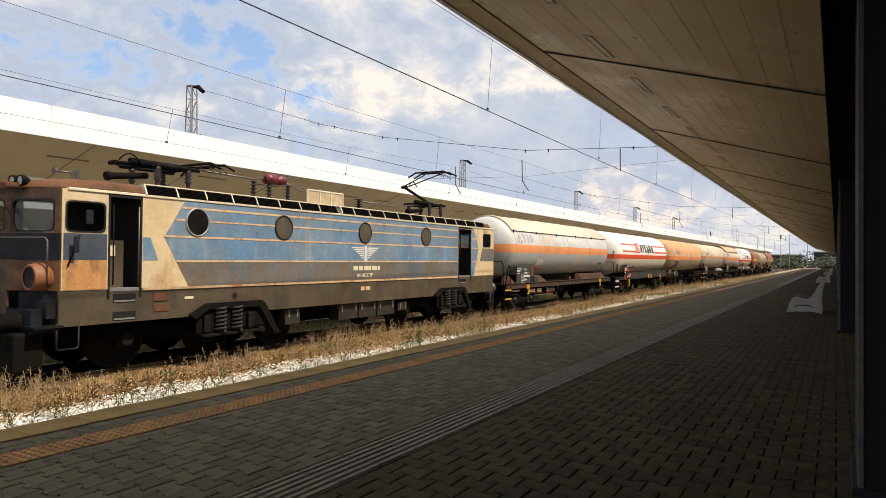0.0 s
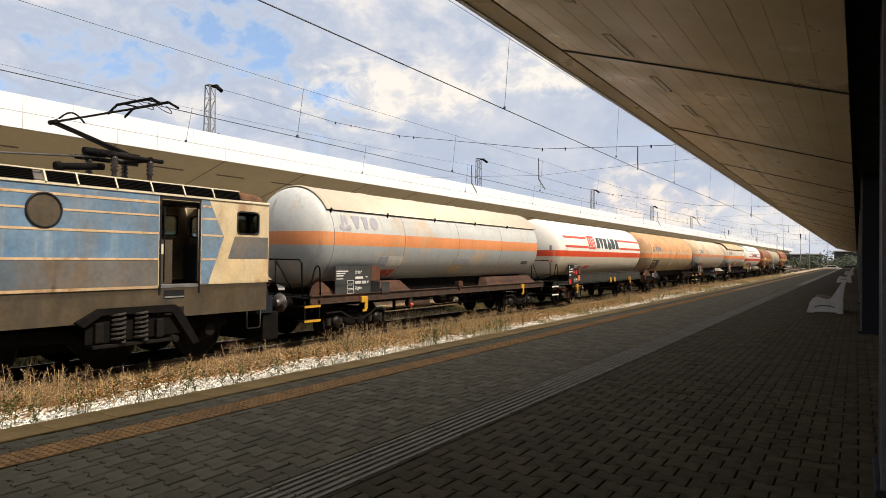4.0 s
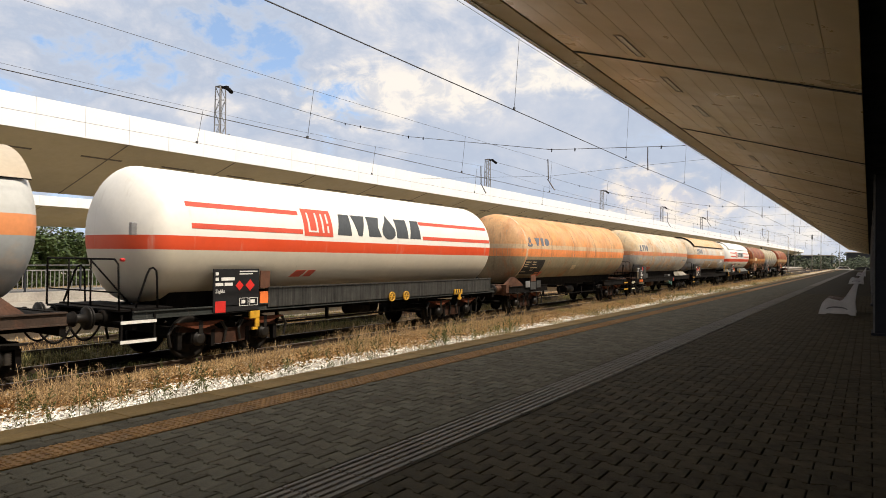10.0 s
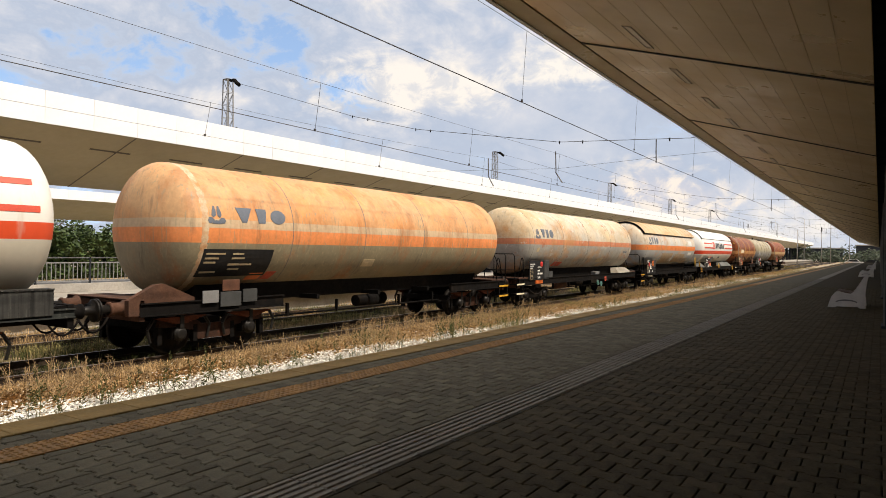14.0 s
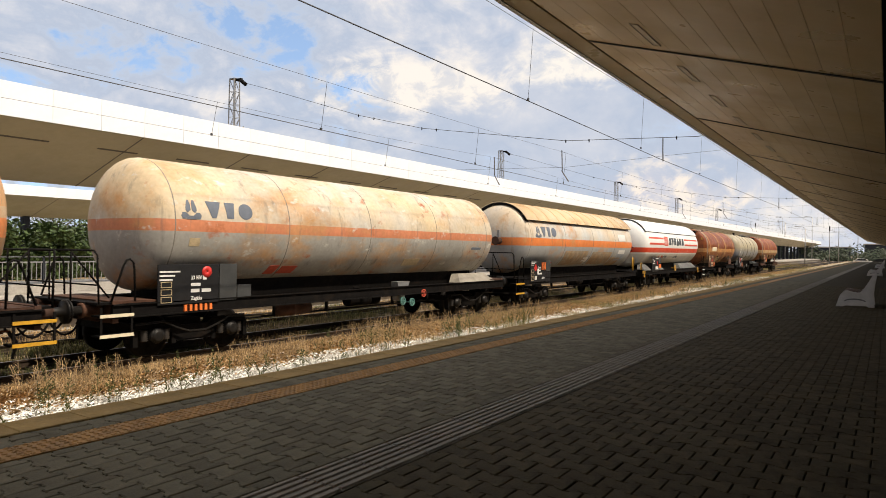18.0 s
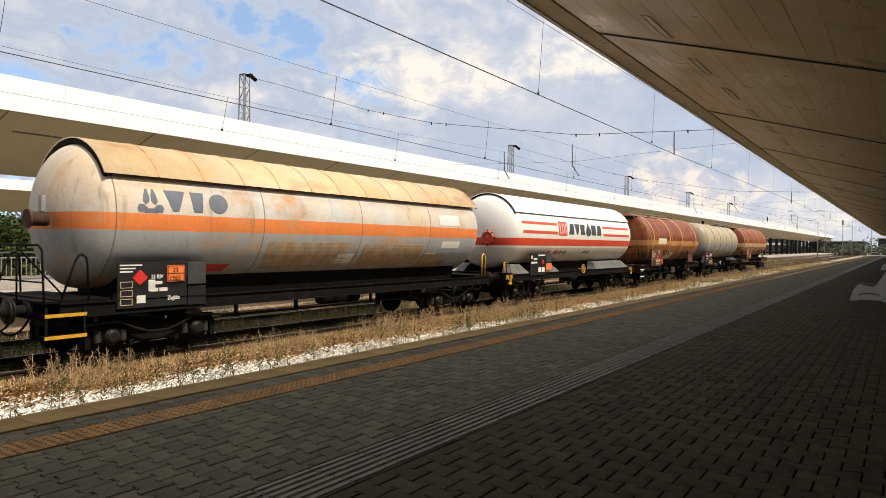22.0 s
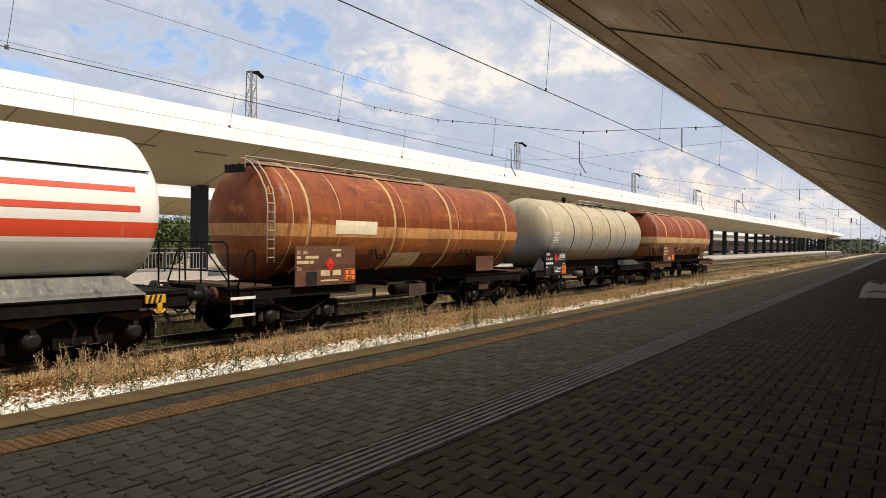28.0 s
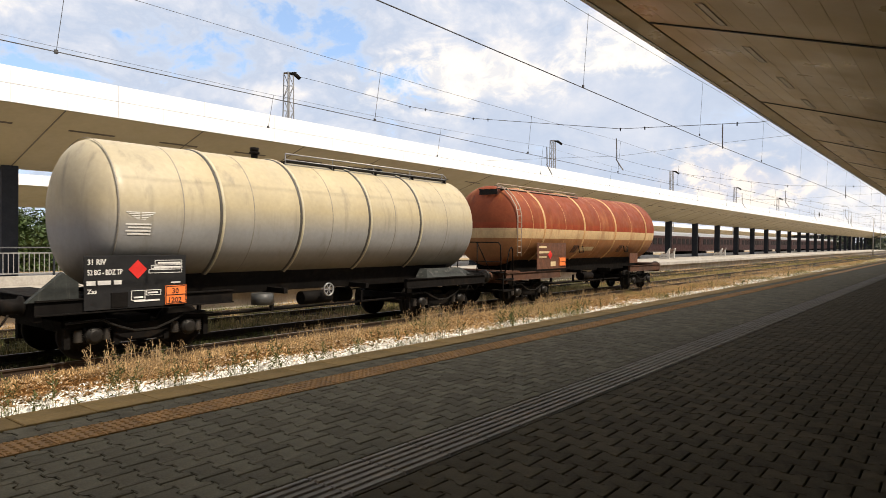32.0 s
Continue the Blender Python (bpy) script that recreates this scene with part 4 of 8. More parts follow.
for i in range(9):
    f, L = FRONTS[i], FRONTS[i + 1] - FRONTS[i]
    w = wagon_base("tank_wagon", f, L, LABELS[i], M[FRAMES[i][0]], M[FRAMES[i][1]], M[FRAMES[i][2]], leaf=M["leaf_rust"] if i in (1, 2) else M["bogie_rust"] if i == 5 else None, span=3.7 if i in (2, 6, 7, 8) else None,
                   bogies=(3.18, L - 3.20) if i == 1 else (2.76, L - 2.6) if i == 0 else None, bars_z=(1.0, 1.21) if i == 0 else (1.0, 1.14) if i == 1 else (0.90, 1.14))
    a, b = CYL[i][0] - f, CYL[i][1] - f
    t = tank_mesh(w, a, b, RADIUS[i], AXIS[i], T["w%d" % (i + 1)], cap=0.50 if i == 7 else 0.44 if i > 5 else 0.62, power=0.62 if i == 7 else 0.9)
    saddles(w, L, (a + 0.9, b - 0.9) if i in (2, 6, 7, 8) else (a + 0.9, (a + b) / 2, b - 0.9), RADIUS[i], AXIS[i], M["grey_frame" if i == 1 else "black"])
    # black block added below the barrel, closing the gap and cutting bounced light
    bm = B()
    k = math.radians(32)
    arc = [(RADIUS[i] * math.sin(k * q / 4), AXIS[i] - RADIUS[i] * math.cos(k * q / 4) + 0.01) for q in range(-4, 5)]
    prism(bm, [(-0.62, 1.0), (0.62, 1.0)] + arc[::-1], "y", a + 0.35, b - 0.35)
    part("cradle", bm, M["black"], w)
    W.append((w, t, a, b, L))


# ---- details of each wagon ----


def ang(i, z):
    """The angle on barrel i (degrees above level) of a height over the rail."""
    return math.degrees(math.asin(max(-0.99, min(0.99, (z - AXIS[i]) / RADIUS[i]))))


def field(i, name, y0, y1, z0, z1, material, label="", skew=0.0):
    return patch(W[i][1], name, y0, y1, ang(i, z0), ang(i, z1), RADIUS[i], material, label, skew)


def diamond(plate, x, y, z, s, material, label=""):
    bm = B()
    prism(bm, [(y - s, z), (y, z - s), (y + s, z), (y, z + s)], "x", x, x + 0.008)
    d = part("hazard_diamond", bm, material, plate, label)
    return d


def orange_board(w, x, y0, y1, z0, z1, upper="", lower=""):
    bm = B()
    box(bm, x - 0.01, x + 0.012, y0, y1, z0, z1)
    o = part("hazard_board", bm, M["orange_plate"], w, "orange hazard number board")
    bm = B()
    zm = (z0 + z1) / 2
    for a in ((y0 + 0.01, y1 - 0.01, zm - 0.008, zm + 0.008), (y0 + 0.01, y1 - 0.01, z0 + 0.01, z0 + 0.022), (y0 + 0.01, y1 - 0.01, z1 - 0.022, z1 - 0.01),
              (y0 + 0.01, y0 + 0.022, z0 + 0.01, z1 - 0.01), (y1 - 0.022, y1 - 0.01, z0 + 0.01, z1 - 0.01)):
        box(bm, x + 0.010, x + 0.016, *a)
    part("board_rule", bm, M["black_plate"], o)
    h = (z1 - z0) * 0.40
    if upper:
        words(o, upper, (x + 0.013, y0 + (y1 - y0) * 0.30, zm + h * 0.18), h, M["black_plate"])
    if lower:
        words(o, lower, (x + 0.013, y0 + (y1 - y0) * 0.10, z0 + h * 0.22), h, M["black_plate"])


def end_platform(w, y0, y1, s, yellow):
    """Shunter's platform at a wagon's end: a rail across the end, a bent grab rail beside the steps, and the steps. s: which way the wagon's body lies."""
    o, n = (y0, y1) if s > 0 else (y1, y0)
    k = 0.03 * s
    handrail(w, [(-1.28, o, 1.18), (-1.28, o, 2.06), (-1.22, o - k, 2.15), (1.20, o - k, 2.15), (1.27, o, 2.06), (1.28, o + k, 1.18)], 0.021)
    handrail(w, [(-1.26, o, 1.52), (1.27, o, 1.52)], 0.016)
    for x in (-0.45, 0.35):
        handrail(w, [(x, o, 1.18), (x, o, 2.15)], 0.018, None, "rail_post")
    handrail(w, [(0.35, o, 2.12), (0.35, n + s * 0.1, 1.2)], 0.018, None, "rail_brace")
    for x in (1.3, -1.3):
        handrail(w, [(x, n - s * 0.40, 1.2), (x, n - s * 0.17, 1.86), (x, n - s * 0.11, 1.97), (x, n - s * 0.04, 1.99), (x, n + s * 0.03, 1.93), (x, n + s * 0.05, 1.80), (x, n + s * 0.07, 1.2)], 0.021, None, "grab_rail")
    bm = B()
    box(bm, -1.28, 1.28, min(y0, y1), max(y0, y1), 1.15, 1.19)
    part("platform_deck", bm, M["black"], w)
    steps(w, min(y0, y1), max(y0, y1), M["black"], (0.58, 0.95), 1.38, yellow)


def lifting_hook(w, y, z, x=1.36):
    bm = B()
    box(bm, x - 0.03, x + 0.03, y - 0.14, y + 0.14, z, z + 0.17, 0.01)
    box(bm, x - 0.025, x + 0.025, y + 0.02, y + 0.14, z - 0.2, z, 0.01)
    box(bm, x - 0.025, x + 0.025, y - 0.06, y + 0.1, z - 0.26, z - 0.2, 0.01)
    part("lifting_hook", bm, M["yellow_paint"], w, "yellow jacking hook")


def corner_stripes(w, y0, y1, z0, z1, x=1.42):
    """A yellow corner plate with slanted black stripes and a hook below it."""
    bm = B()
    box(bm, x - 0.04, x, y0, y1, z0, z1, 0.008)
    p = part("corner_plate", bm, M["yellow_paint"], w, "yellow corner plate with black stripes")
    n = (y1 - y0) / 4
    for k in range(3):
        bm = B()
        q = y0 + n * (k + 0.35)
        prism(bm, [(q, z0 + 0.004), (q + n * 0.5, z0 + 0.004), (q + n * 0.95, z1 - 0.004), (q + n * 0.45, z1 - 0.004)], "x", x, x + 0.004)
        part("stripe", bm, M["black_plate"], p)
    bm = B()
    ym = (y0 + y1) / 2 + 0.08
    box(bm, x - 0.03, x + 0.01, ym - 0.05, ym + 0.05, z0 - 0.16, z0, 0.01)
    pipe(bm, [(x - 0.01, ym - 0.11, z0 - 0.12), (x - 0.01, ym - 0.06, z0 - 0.18), (x - 0.01, ym + 0.06, z0 - 0.18), (x - 0.01, ym + 0.11, z0 - 0.12)], 0.022)
    part("jacking_hook", bm, M["yellow_paint"], p)


def plate_text(p, x, y0, y1, z0, z1, layout, material):
    """layout: rows of (u0, u1, v0, v1) in fractions of the plate."""
    bars(p, x + 0.004, [(y0 + (y1 - y0) * a, y0 + (y1 - y0) * b, z0 + (z1 - z0) * c, z0 + (z1 - z0) * d) for a, b, c, d in layout], material)


def frame_box(p, x, y0, y1, z0, z1, material, t=0.012):
    bm = B()
    for a in ((y0, y1, z0, z0 + t), (y0, y1, z1 - t, z1), (y0, y0 + t, z0, z1), (y1 - t, y1, z0, z1)):
        box(bm, x, x + 0.008, *a)
    part("data_frame", bm, material, p)


def wheel_valve(w, at, r, material):
    bm = B()
    lathe(bm, [(at[0] - 0.02, r - 0.025), (at[0] + 0.02, r - 0.025), (at[0] + 0.02, r), (at[0] - 0.02, r), (at[0] - 0.02, r - 0.025)], 18, (0, at[1], at[2]), "x")
    for k in range(3):
        a = k * math.pi / 3
        rod(bm, (at[0], at[1] - math.cos(a) * r, at[2] - math.sin(a) * r), (at[0], at[1] + math.cos(a) * r, at[2] + math.sin(a) * r), 0.014, 5)
    rod(bm, (at[0] - 0.25, at[1], at[2]), (at[0] + 0.03, at[1], at[2]), 0.025, 6)
    part("valve_wheel", bm, material, w)


def ladder(w, y, r, zc, material, wide=0.24):
    """A ladder before the barrel's flank whose stiles bend over onto the top."""
    top = zc + r
    path = [(r + 0.05, 1.70), (r + 0.05, top - 1.1), (r - 0.02, top - 0.78), (r - 0.25, top - 0.42), (r - 0.55, top - 0.13), (r - 0.85, top - 0.03)]
    for q in (0, wide):
        bm = B()
        pipe(bm, [(x, y + q, z) for x, z in path], 0.018)
        part("stile", bm, material, w)
    for k in range(8):
        z = 1.82 + (top - 2.7) * k / 7
        x = r + 0.05 if z < top - 1.1 else r + 0.05 - 0.07 * (z - top + 1.1) / 0.32
        bm = B()
        rod(bm, (x, y, z), (x, y + wide, z), 0.013, 6)
        part("rung", bm, material, w)


def walkway(w, y0, y1, z, material, x0=-0.1, x1=0.62):
    """A narrow grating on the barrel's crown with one low rail."""
    bm = B()
    for k in range(4):
        x = x0 + (x1 - x0) * k / 3
        box(bm, x - 0.05, x + 0.05, y0, y1, z - 0.12, z - 0.10)
    n = int((y1 - y0) / 1.4)
    for k in range(n + 1):
        y = y0 + (y1 - y0) * k / n
        box(bm, x0, x1, y - 0.02, y + 0.02, z - 0.30, z - 0.12)
    part("walkway", bm, M["wheel"], w)
    bm = B()
    pipe(bm, [(x1, y0, z + 0.06), (x1, y1 - 0.15, z + 0.06), (x1, y1, z - 0.02), (x1, y1, z - 0.2)], 0.018)
    pipe(bm, [(x1, y0, z - 0.08), (x1, y1, z - 0.08)], 0.014)
    for k in range(n + 1):
        y = y0 + (y1 - 0.2 - y0) * k / n
        rod(bm, (x1, y, z - 0.2), (x1, y, z + 0.06), 0.014, 5)
    part("walkway_rail", bm, material, w)
    bm = B()
    ym = (y0 + y1) / 2 + 0.4
    rod(bm, (0.1, ym, z - 0.25), (0.1, ym, z - 0.02), 0.22, 16)
    rod(bm, (0.1, ym, z - 0.02), (0.1, ym, z + 0.04), 0.26, 16)
    part("manhole_lid", bm, M["wheel"], w)


def all_seams(i, ys, w=0.014, h=0.004, mat=None, name="weld_seam", hh=None):
    for y in ys:
        hoop(W[i][1], y, RADIUS[i], mat or T["seam"], w, h, name)


def mark(i, name, rows, y0, y1, z0, z1, material):
    """A plain painted shape on barrel i: rows of (height, from, to) in fractions of its box, bottom first."""
    bm, r, rings = B(), RADIUS[i], []
    fine = []
    for (h0, a0, b0), (h1, a1, b1) in zip(rows, rows[1:]):
        n = max(1, round((h1 - h0) * 8))
        fine += [(h0 + (h1 - h0) * k / n, a0 + (a1 - a0) * k / n, b0 + (b1 - b0) * k / n) for k in range(n)]
    for h, a, b in fine + [rows[-1]]:
        z = z0 + (z1 - z0) * h - AXIS[i]
        x = math.sqrt(r * r - z * z)
        ya, yb = y0 + (y1 - y0) * a, y0 + (y1 - y0) * max(b, a + 0.01)
        rings.append([bm.verts.new(p) for p in ((x + 0.007, ya, z), (x + 0.007, yb, z), (x - 0.01, yb, z), (x - 0.01, ya, z))])
    for p, q in zip(rings, rings[1:]):
        for k in range(4):
            bm.faces.new((p[k], p[(k + 1) % 4], q[(k + 1) % 4], q[k]))
    bm.faces.new(rings[0][::-1]), bm.faces.new(rings[-1])
    return part(name, bm, material, W[i][1])


BLOCK = [(0, 0, 1), (1, 0, 1)]
WEDGE_UP = [(0, 0, 1), (1, 0.30, 1)]
WEDGE_DOWN = [(0, 0.36, 0.64), (1, 0, 1)]
DISC = [((1 - math.cos(math.pi * k / 12)) / 2, 0.5 - 0.5 * math.sin(math.pi * k / 12), 0.5 + 0.5 * math.sin(math.pi * k / 12)) for k in range(13)]
DROP = [(h, 0.5 - q, 0.5 + q) for h, q in ((0, 0.12), (0.06, 0.30), (0.16, 0.43), (0.28, 0.48), (0.42, 0.45), (0.58, 0.32), (0.74, 0.17), (0.88, 0.07), (1.0, 0.005))]


def vtg(i, y_em, size, z0, y_v, y_end, material):
    """A three-armed emblem and three plain shapes as a mark."""
    y1, z1 = y_em + size * 1.02, z0 + size * 0.98
    mark(i, "emblem", [(0.30, 0.30, 0.34), (0.42, 0.22, 0.47), (0.62, 0.26, 0.47), (0.86, 0.34, 0.42)], y_em, y1, z0, z1, material)
    mark(i, "emblem", [(0.30, 0.66, 0.70), (0.42, 0.53, 0.78), (0.62, 0.53, 0.74), (0.86, 0.58, 0.66)], y_em, y1, z0, z1, material)
    mark(i, "emblem", [(0.02, 0.06, 0.20), (0.16, 0.0, 0.40), (0.30, 0.08, 0.24)], y_em, y1, z0, z1, material)
    mark(i, "emblem", [(0.02, 0.80, 0.94), (0.16, 0.60, 1.0), (0.30, 0.76, 0.92)], y_em, y1, z0, z1, material)
    mark(i, "emblem", [(0.0, 0.24, 0.76), (0.09, 0.30, 0.70), (0.16, 0.44, 0.56)], y_em, y1, z0, z1, material)
    wd = (y_end - y_v) / 3.2
    for k, rows in enumerate((WEDGE_DOWN, [(0, 0.28, 0.72), (1, 0.16, 0.84)], DISC)):
        a = y_v + k * wd * 1.1
        mark(i, "logo_shape", rows, a, a + wd, z0 + 0.05, z0 + size * 0.84, material)


def luk(i, z_hi, z_lo, y):
    """Red lines, a red square and a row of dark shapes as plain marks. y: six lengths along the barrel."""
    red = M["red_line"]
    for a, b in ((y[0], y[1]), (y[4], y[5])):
        field(i, "red_line", a, b, z_hi - 0.10, z_hi, red)
        field(i, "red_line", a + 0.08, b + 0.08, z_lo, z_lo + 0.11, red)
    lo, hi, e0, e1 = z_lo - 0.04, z_hi + 0.08, y[1] + 0.14, y[2] - 0.02
    mark(i, "emblem", BLOCK, e0, e1, lo, hi, red)
    k, q = (e1 - e0), (hi - lo)
    for a, b, c, d in ((0.14, 0.20, 0.14, 0.86), (0.14, 0.42, 0.14, 0.20), (0.42, 0.48, 0.14, 0.86), (0.62, 0.68, 0.14, 0.86), (0.80, 0.86, 0.50, 0.86), (0.80, 0.86, 0.14, 0.40)):
        mark(i, "emblem_bar", BLOCK, e0 + k * a, e0 + k * b, lo + q * c, lo + q * d, M["white_paint"]).location.x = 0.004
    n, a = 6, y[2] + 0.16
    wd = (y[3] - a) / (n * 1.16)
    for rows in (WEDGE_UP, WEDGE_DOWN, [(0, 0, 1), (0.5, 0, 0.78), (1, 0, 1)], DROP, BLOCK, WEDGE_UP):
        if rows is DROP:
            mark(i, "drop_mark", rows, a - wd * 0.08, a + wd * 1.08, z_lo - 0.03, z_hi + 0.12, M["dark_paint"])
        else:
            mark(i, "logo_shape", rows, a, a + wd, z_lo + 0.02, z_hi + 0.02, M["dark_paint"])
        a += wd * 1.16


# soot colour, which also serves the painted shadow lines of the hoops
M["soot_and_shade"] = shader("soot_stain", (0.055, 0.026, 0.015), 0.8, var=0.3, scale=5, stain=((0.25, 0.09, 0.035), 7, 0.45, 0.65, (1, 1, 0.5)))
M["red_line"] = shader("red_line_paint", (0.66, 0.09, 0.05), 0.5, var=0.12, scale=3)
M["faded_red"] = shader("faded_red_label", (0.55, 0.08, 0.04), 0.6, var=0.25, scale=8)
M["grey_patch"] = shader("grey_blue_patch", (0.33, 0.37, 0.42), 0.6, var=0.2, scale=4)
M["pale_patch"] = shader("pale_repaint", (0.56, 0.55, 0.51), 0.55, var=0.12, scale=5)
M["tan_patch"] = shader("tan_patch", (0.55, 0.43, 0.26), 0.6, var=0.25, scale=5)
M["rust_patch"] = shader("rust_patch", (0.44, 0.30, 0.16), 0.7, var=0.3, scale=4, col2=(0.40, 0.34, 0.25), stain=((0.46, 0.22, 0.09), 8, 0.5, 0.7, (1, 1, 0.2)))
M["faded_logo"] = shader("faded_lilac_logo", (0.40, 0.385, 0.43), 0.6, var=0.15, scale=4)
M["grey_plate"] = shader("grey_plate", (0.048, 0.050, 0.050), 0.55, var=0.25, scale=4)
M["brown_plate"] = shader("brown_plate", (0.115, 0.046, 0.024), 0.65, var=0.35, scale=5)
M["green_valve"] = shader("green_valve", (0.09, 0.24, 0.21), 0.5, var=0.2)
M["pale_steel"] = shader("pale_ladder", (0.42, 0.33, 0.26), 0.6, 0.2, var=0.3, scale=6)
WHITE = M["white_paint"]

# 1: pale grey, cream shield
w, t, a, b, L = W[0]
field_y = (1.44, 4.72, 8.0, 11.3)
all_seams(0, field_y)
shield(t, a - 0.05, b + 0.25, RADIUS[0], T["w1s"], ang(0, 3.48), [1.47, 4.01, 6.65, 9.42, 12.07], T["w1s"], clamps=True)
vtg(0, 1.66, 0.50, 2.96, 2.24, 3.42, M["faded_logo"])
field(0, "label_patch", 3.99, 4.75, 1.98, 2.25, M["pale_patch"])
field(0, "grey_patch", 3.57, 3.97, 1.94, 2.25, M["grey_patch"])
field(0, "hazard_label", 3.78, 4.16, 1.66, 1.86, M["faded_red"], "faded red hazard label", 0.12)
field(0, "hazard_label", 4.24, 4.50, 1.66, 1.86, M["faded_red"], "", 0.1)
field(0, "tan_patch", 7.8, 8.6, 1.70, 1.98, M["tan_patch"])
field(0, "grey_patch", 7.9, 8.9, 2.02, 2.20, M["grey_patch"])
field(0, "data_mark", 13.4, 14.0, 2.0, 2.12, M["dark_paint"])
p = info_plate(w, 1.54, 3.07, 1.20, 1.98, 1.36, M["grey_plate"], "grey data plate with white lettering")
plate_text(p, 1.36, 1.54, 3.07, 1.20, 1.98, [(0.02, 0.34, 0.80, 0.84), (0.02, 0.26, 0.72, 0.76), (0.02, 0.21, 0.64, 0.68), (0.02, 0.20, 0.54, 0.57), (0.54, 0.76, 0.54, 0.62), (0.84, 0.89, 0.58, 0.63), (0.54, 0.70, 0.36, 0.46), (0.73, 0.86, 0.36, 0.46), (0.89, 0.92, 0.36, 0.46)], WHITE)
words(p, "37 RIV", (1.364, 2.36, 1.76), 0.12, WHITE, 0.85)
words(p, "Zagkks", (1.364, 2.36, 1.33), 0.12, WHITE, 0.85)
for k in range(3):
    frame_box(p, 1.362, 2.02, 2.30, 1.22 + 0.13 * k, 1.33 + 0.13 * k, WHITE)
for y0, y1, z0, z1, mt in ((3.09, 3.50, 1.55, 1.98, "brown_plate"), (3.09, 3.50, 1.22, 1.52, "black_plate"), (3.62, 3.98, 1.16, 1.50, "grey_plate")):
    info_plate(w, y0, y1, z0, z1, 1.36, M[mt])
saddles(w, L, (), RADIUS[0], AXIS[0], M["rust_frame"], [(1.0, 1.75, 1.55, M["rust_frame"]), (3.5, 5.3, 1.52, M["rust_frame"]), (10.3, 14.9, 1.50, M["rust_frame"])])
end_platform(w, 0.35, 0.95, 1, M["yellow_paint"])
lifting_hook(w, 2.78, 0.95), lifting_hook(w, 13.3, 1.0)
bm = B()
lathe(bm, [(5.36, 0.01), (5.36, 0.16), (5.40, 0.17), (6.30, 0.17), (6.34, 0.16), (6.34, 0.01)], 18, (1.12, 0, 0.79))
part("pipe_tank", bm, M["brown_frame"], w, "brown air tank hung below the frame")
bm = B()
box(bm, 1.27, 1.33, 5.08, 5.26, 0.78, 1.0, 0.01)
part("pipe_bracket", bm, M["brown_frame"], w)
bm = B()
rod(bm, (1.33, 5.10, 0.74), (1.33, 5.24, 0.76), 0.05, 8)
rod(bm, (1.34, 5.17, 0.62), (1.34, 5.17, 0.74), 0.02, 6)
part("brake_cock", bm, M["faded_red"], w, "red brake cock")
bm = B()
box(bm, 1.22, 1.40, 8.0, 8.28, 1.24, 1.42, 0.01)
prism(bm, [(8.05, 1.24), (8.23, 1.24), (8.14, 1.10)], "x", 1.26, 1.38)
part("drain_box", bm, M["rust_frame"], w)
for y0, y1 in ((8.3, 8.5), (9.0, 9.15)):
    bm = B()
    rod(bm, (1.2, y0, 0.92), (1.2, y1, 0.92), 0.09, 10)
    part("brake_valve", bm, M["black"], w)
handrail(w, [(1.15, 6.5, 0.86), (1.15, 9.8, 0.90)], 0.02, None, "brake_rod")

# 2: white with red bands
T["trough"] = shader("streaked_trough", (0.045, 0.045, 0.042), 0.6, spec=0.25, var=0.25, scale=3, stain=[((0.018, 0.018, 0.017), 16, 0.48, 0.62, (1, 1, 0.03)), ((0.12, 0.115, 0.105), 22, 0.58, 0.72, (1, 1, 0.03))])
w, t, a, b, L = W[1]
all_seams(1, (5.0, 9.0, 12.9), 0.01, 0.003, T["w2"])
luk(1, 3.36, 2.80, (1.75, 4.95, 6.15, 10.25, 10.2, 14.5))
field(1, "hazard_label", 4.9, 5.25, 1.74, 1.90, M["faded_red"], "red hazard label", 0.15)
field(1, "hazard_label", 5.36, 5.62, 1.74, 1.90, M["faded_red"], "", 0.12)
p = info_plate(w, 2.45, 3.72, 0.98, 1.95, 1.37, M["black_plate"], "black data plate with white lettering and hazard signs")
plate_text(p, 1.37, 2.45, 3.72, 0.98, 1.95, [(0.04, 0.10, 0.86, 0.93), (0.04, 0.10, 0.74, 0.81), (0.16, 0.44, 0.74, 0.81), (0.04, 0.20, 0.62, 0.69), (0.23, 0.40, 0.62, 0.69), (0.55, 0.95, 0.93, 0.955), (0.55, 0.85, 0.87, 0.895), (0.60, 0.68, 0.20, 0.28), (0.80, 0.90, 0.20, 0.28)], WHITE)
words(p, "Zagkks", (1.374, 2.5, 1.43), 0.11, WHITE, 0.8)
frame_box(p, 1.372, 3.15, 3.40, 1.12, 1.30, WHITE, 0.010)
frame_box(p, 1.372, 3.44, 3.68, 1.12, 1.30, WHITE, 0.010)
diamond(p, 1.372, 3.15, 1.58, 0.11, M["red_paint"]), diamond(p, 1.372, 3.45, 1.58, 0.13, M["red_paint"])
info_plate(w, 2.5, 2.78, 1.0, 1.25, 1.375, M["red_paint"])
info_plate(w, 3.76, 4.05, 1.15, 1.42, 1.37, M["orange_plate"])
info_plate(w, 3.76, 4.05, 1.5, 1.9, 1.37, M["brown_plate"])
bm = B()
box(bm, 1.25, 1.38, 4.0, L - 1.0, 1.05, 1.49, 0.008)
box(bm, 1.15, 1.40, 4.0, L - 1.0, 1.49, 1.515)
tr = part("side_trough", bm, T["trough"], w, "dark grey side trough with rain streaks")
bm = B()
for k in range(46):
    box(bm, 1.40, 1.412, 4.12 + 0.23 * k, 4.15 + 0.23 * k, 1.495, 1.512)
part("rivet_row", bm, M["steel"], tr)
end_platform(w, 0.35, 1.1, 1, WHITE)
bm = B()
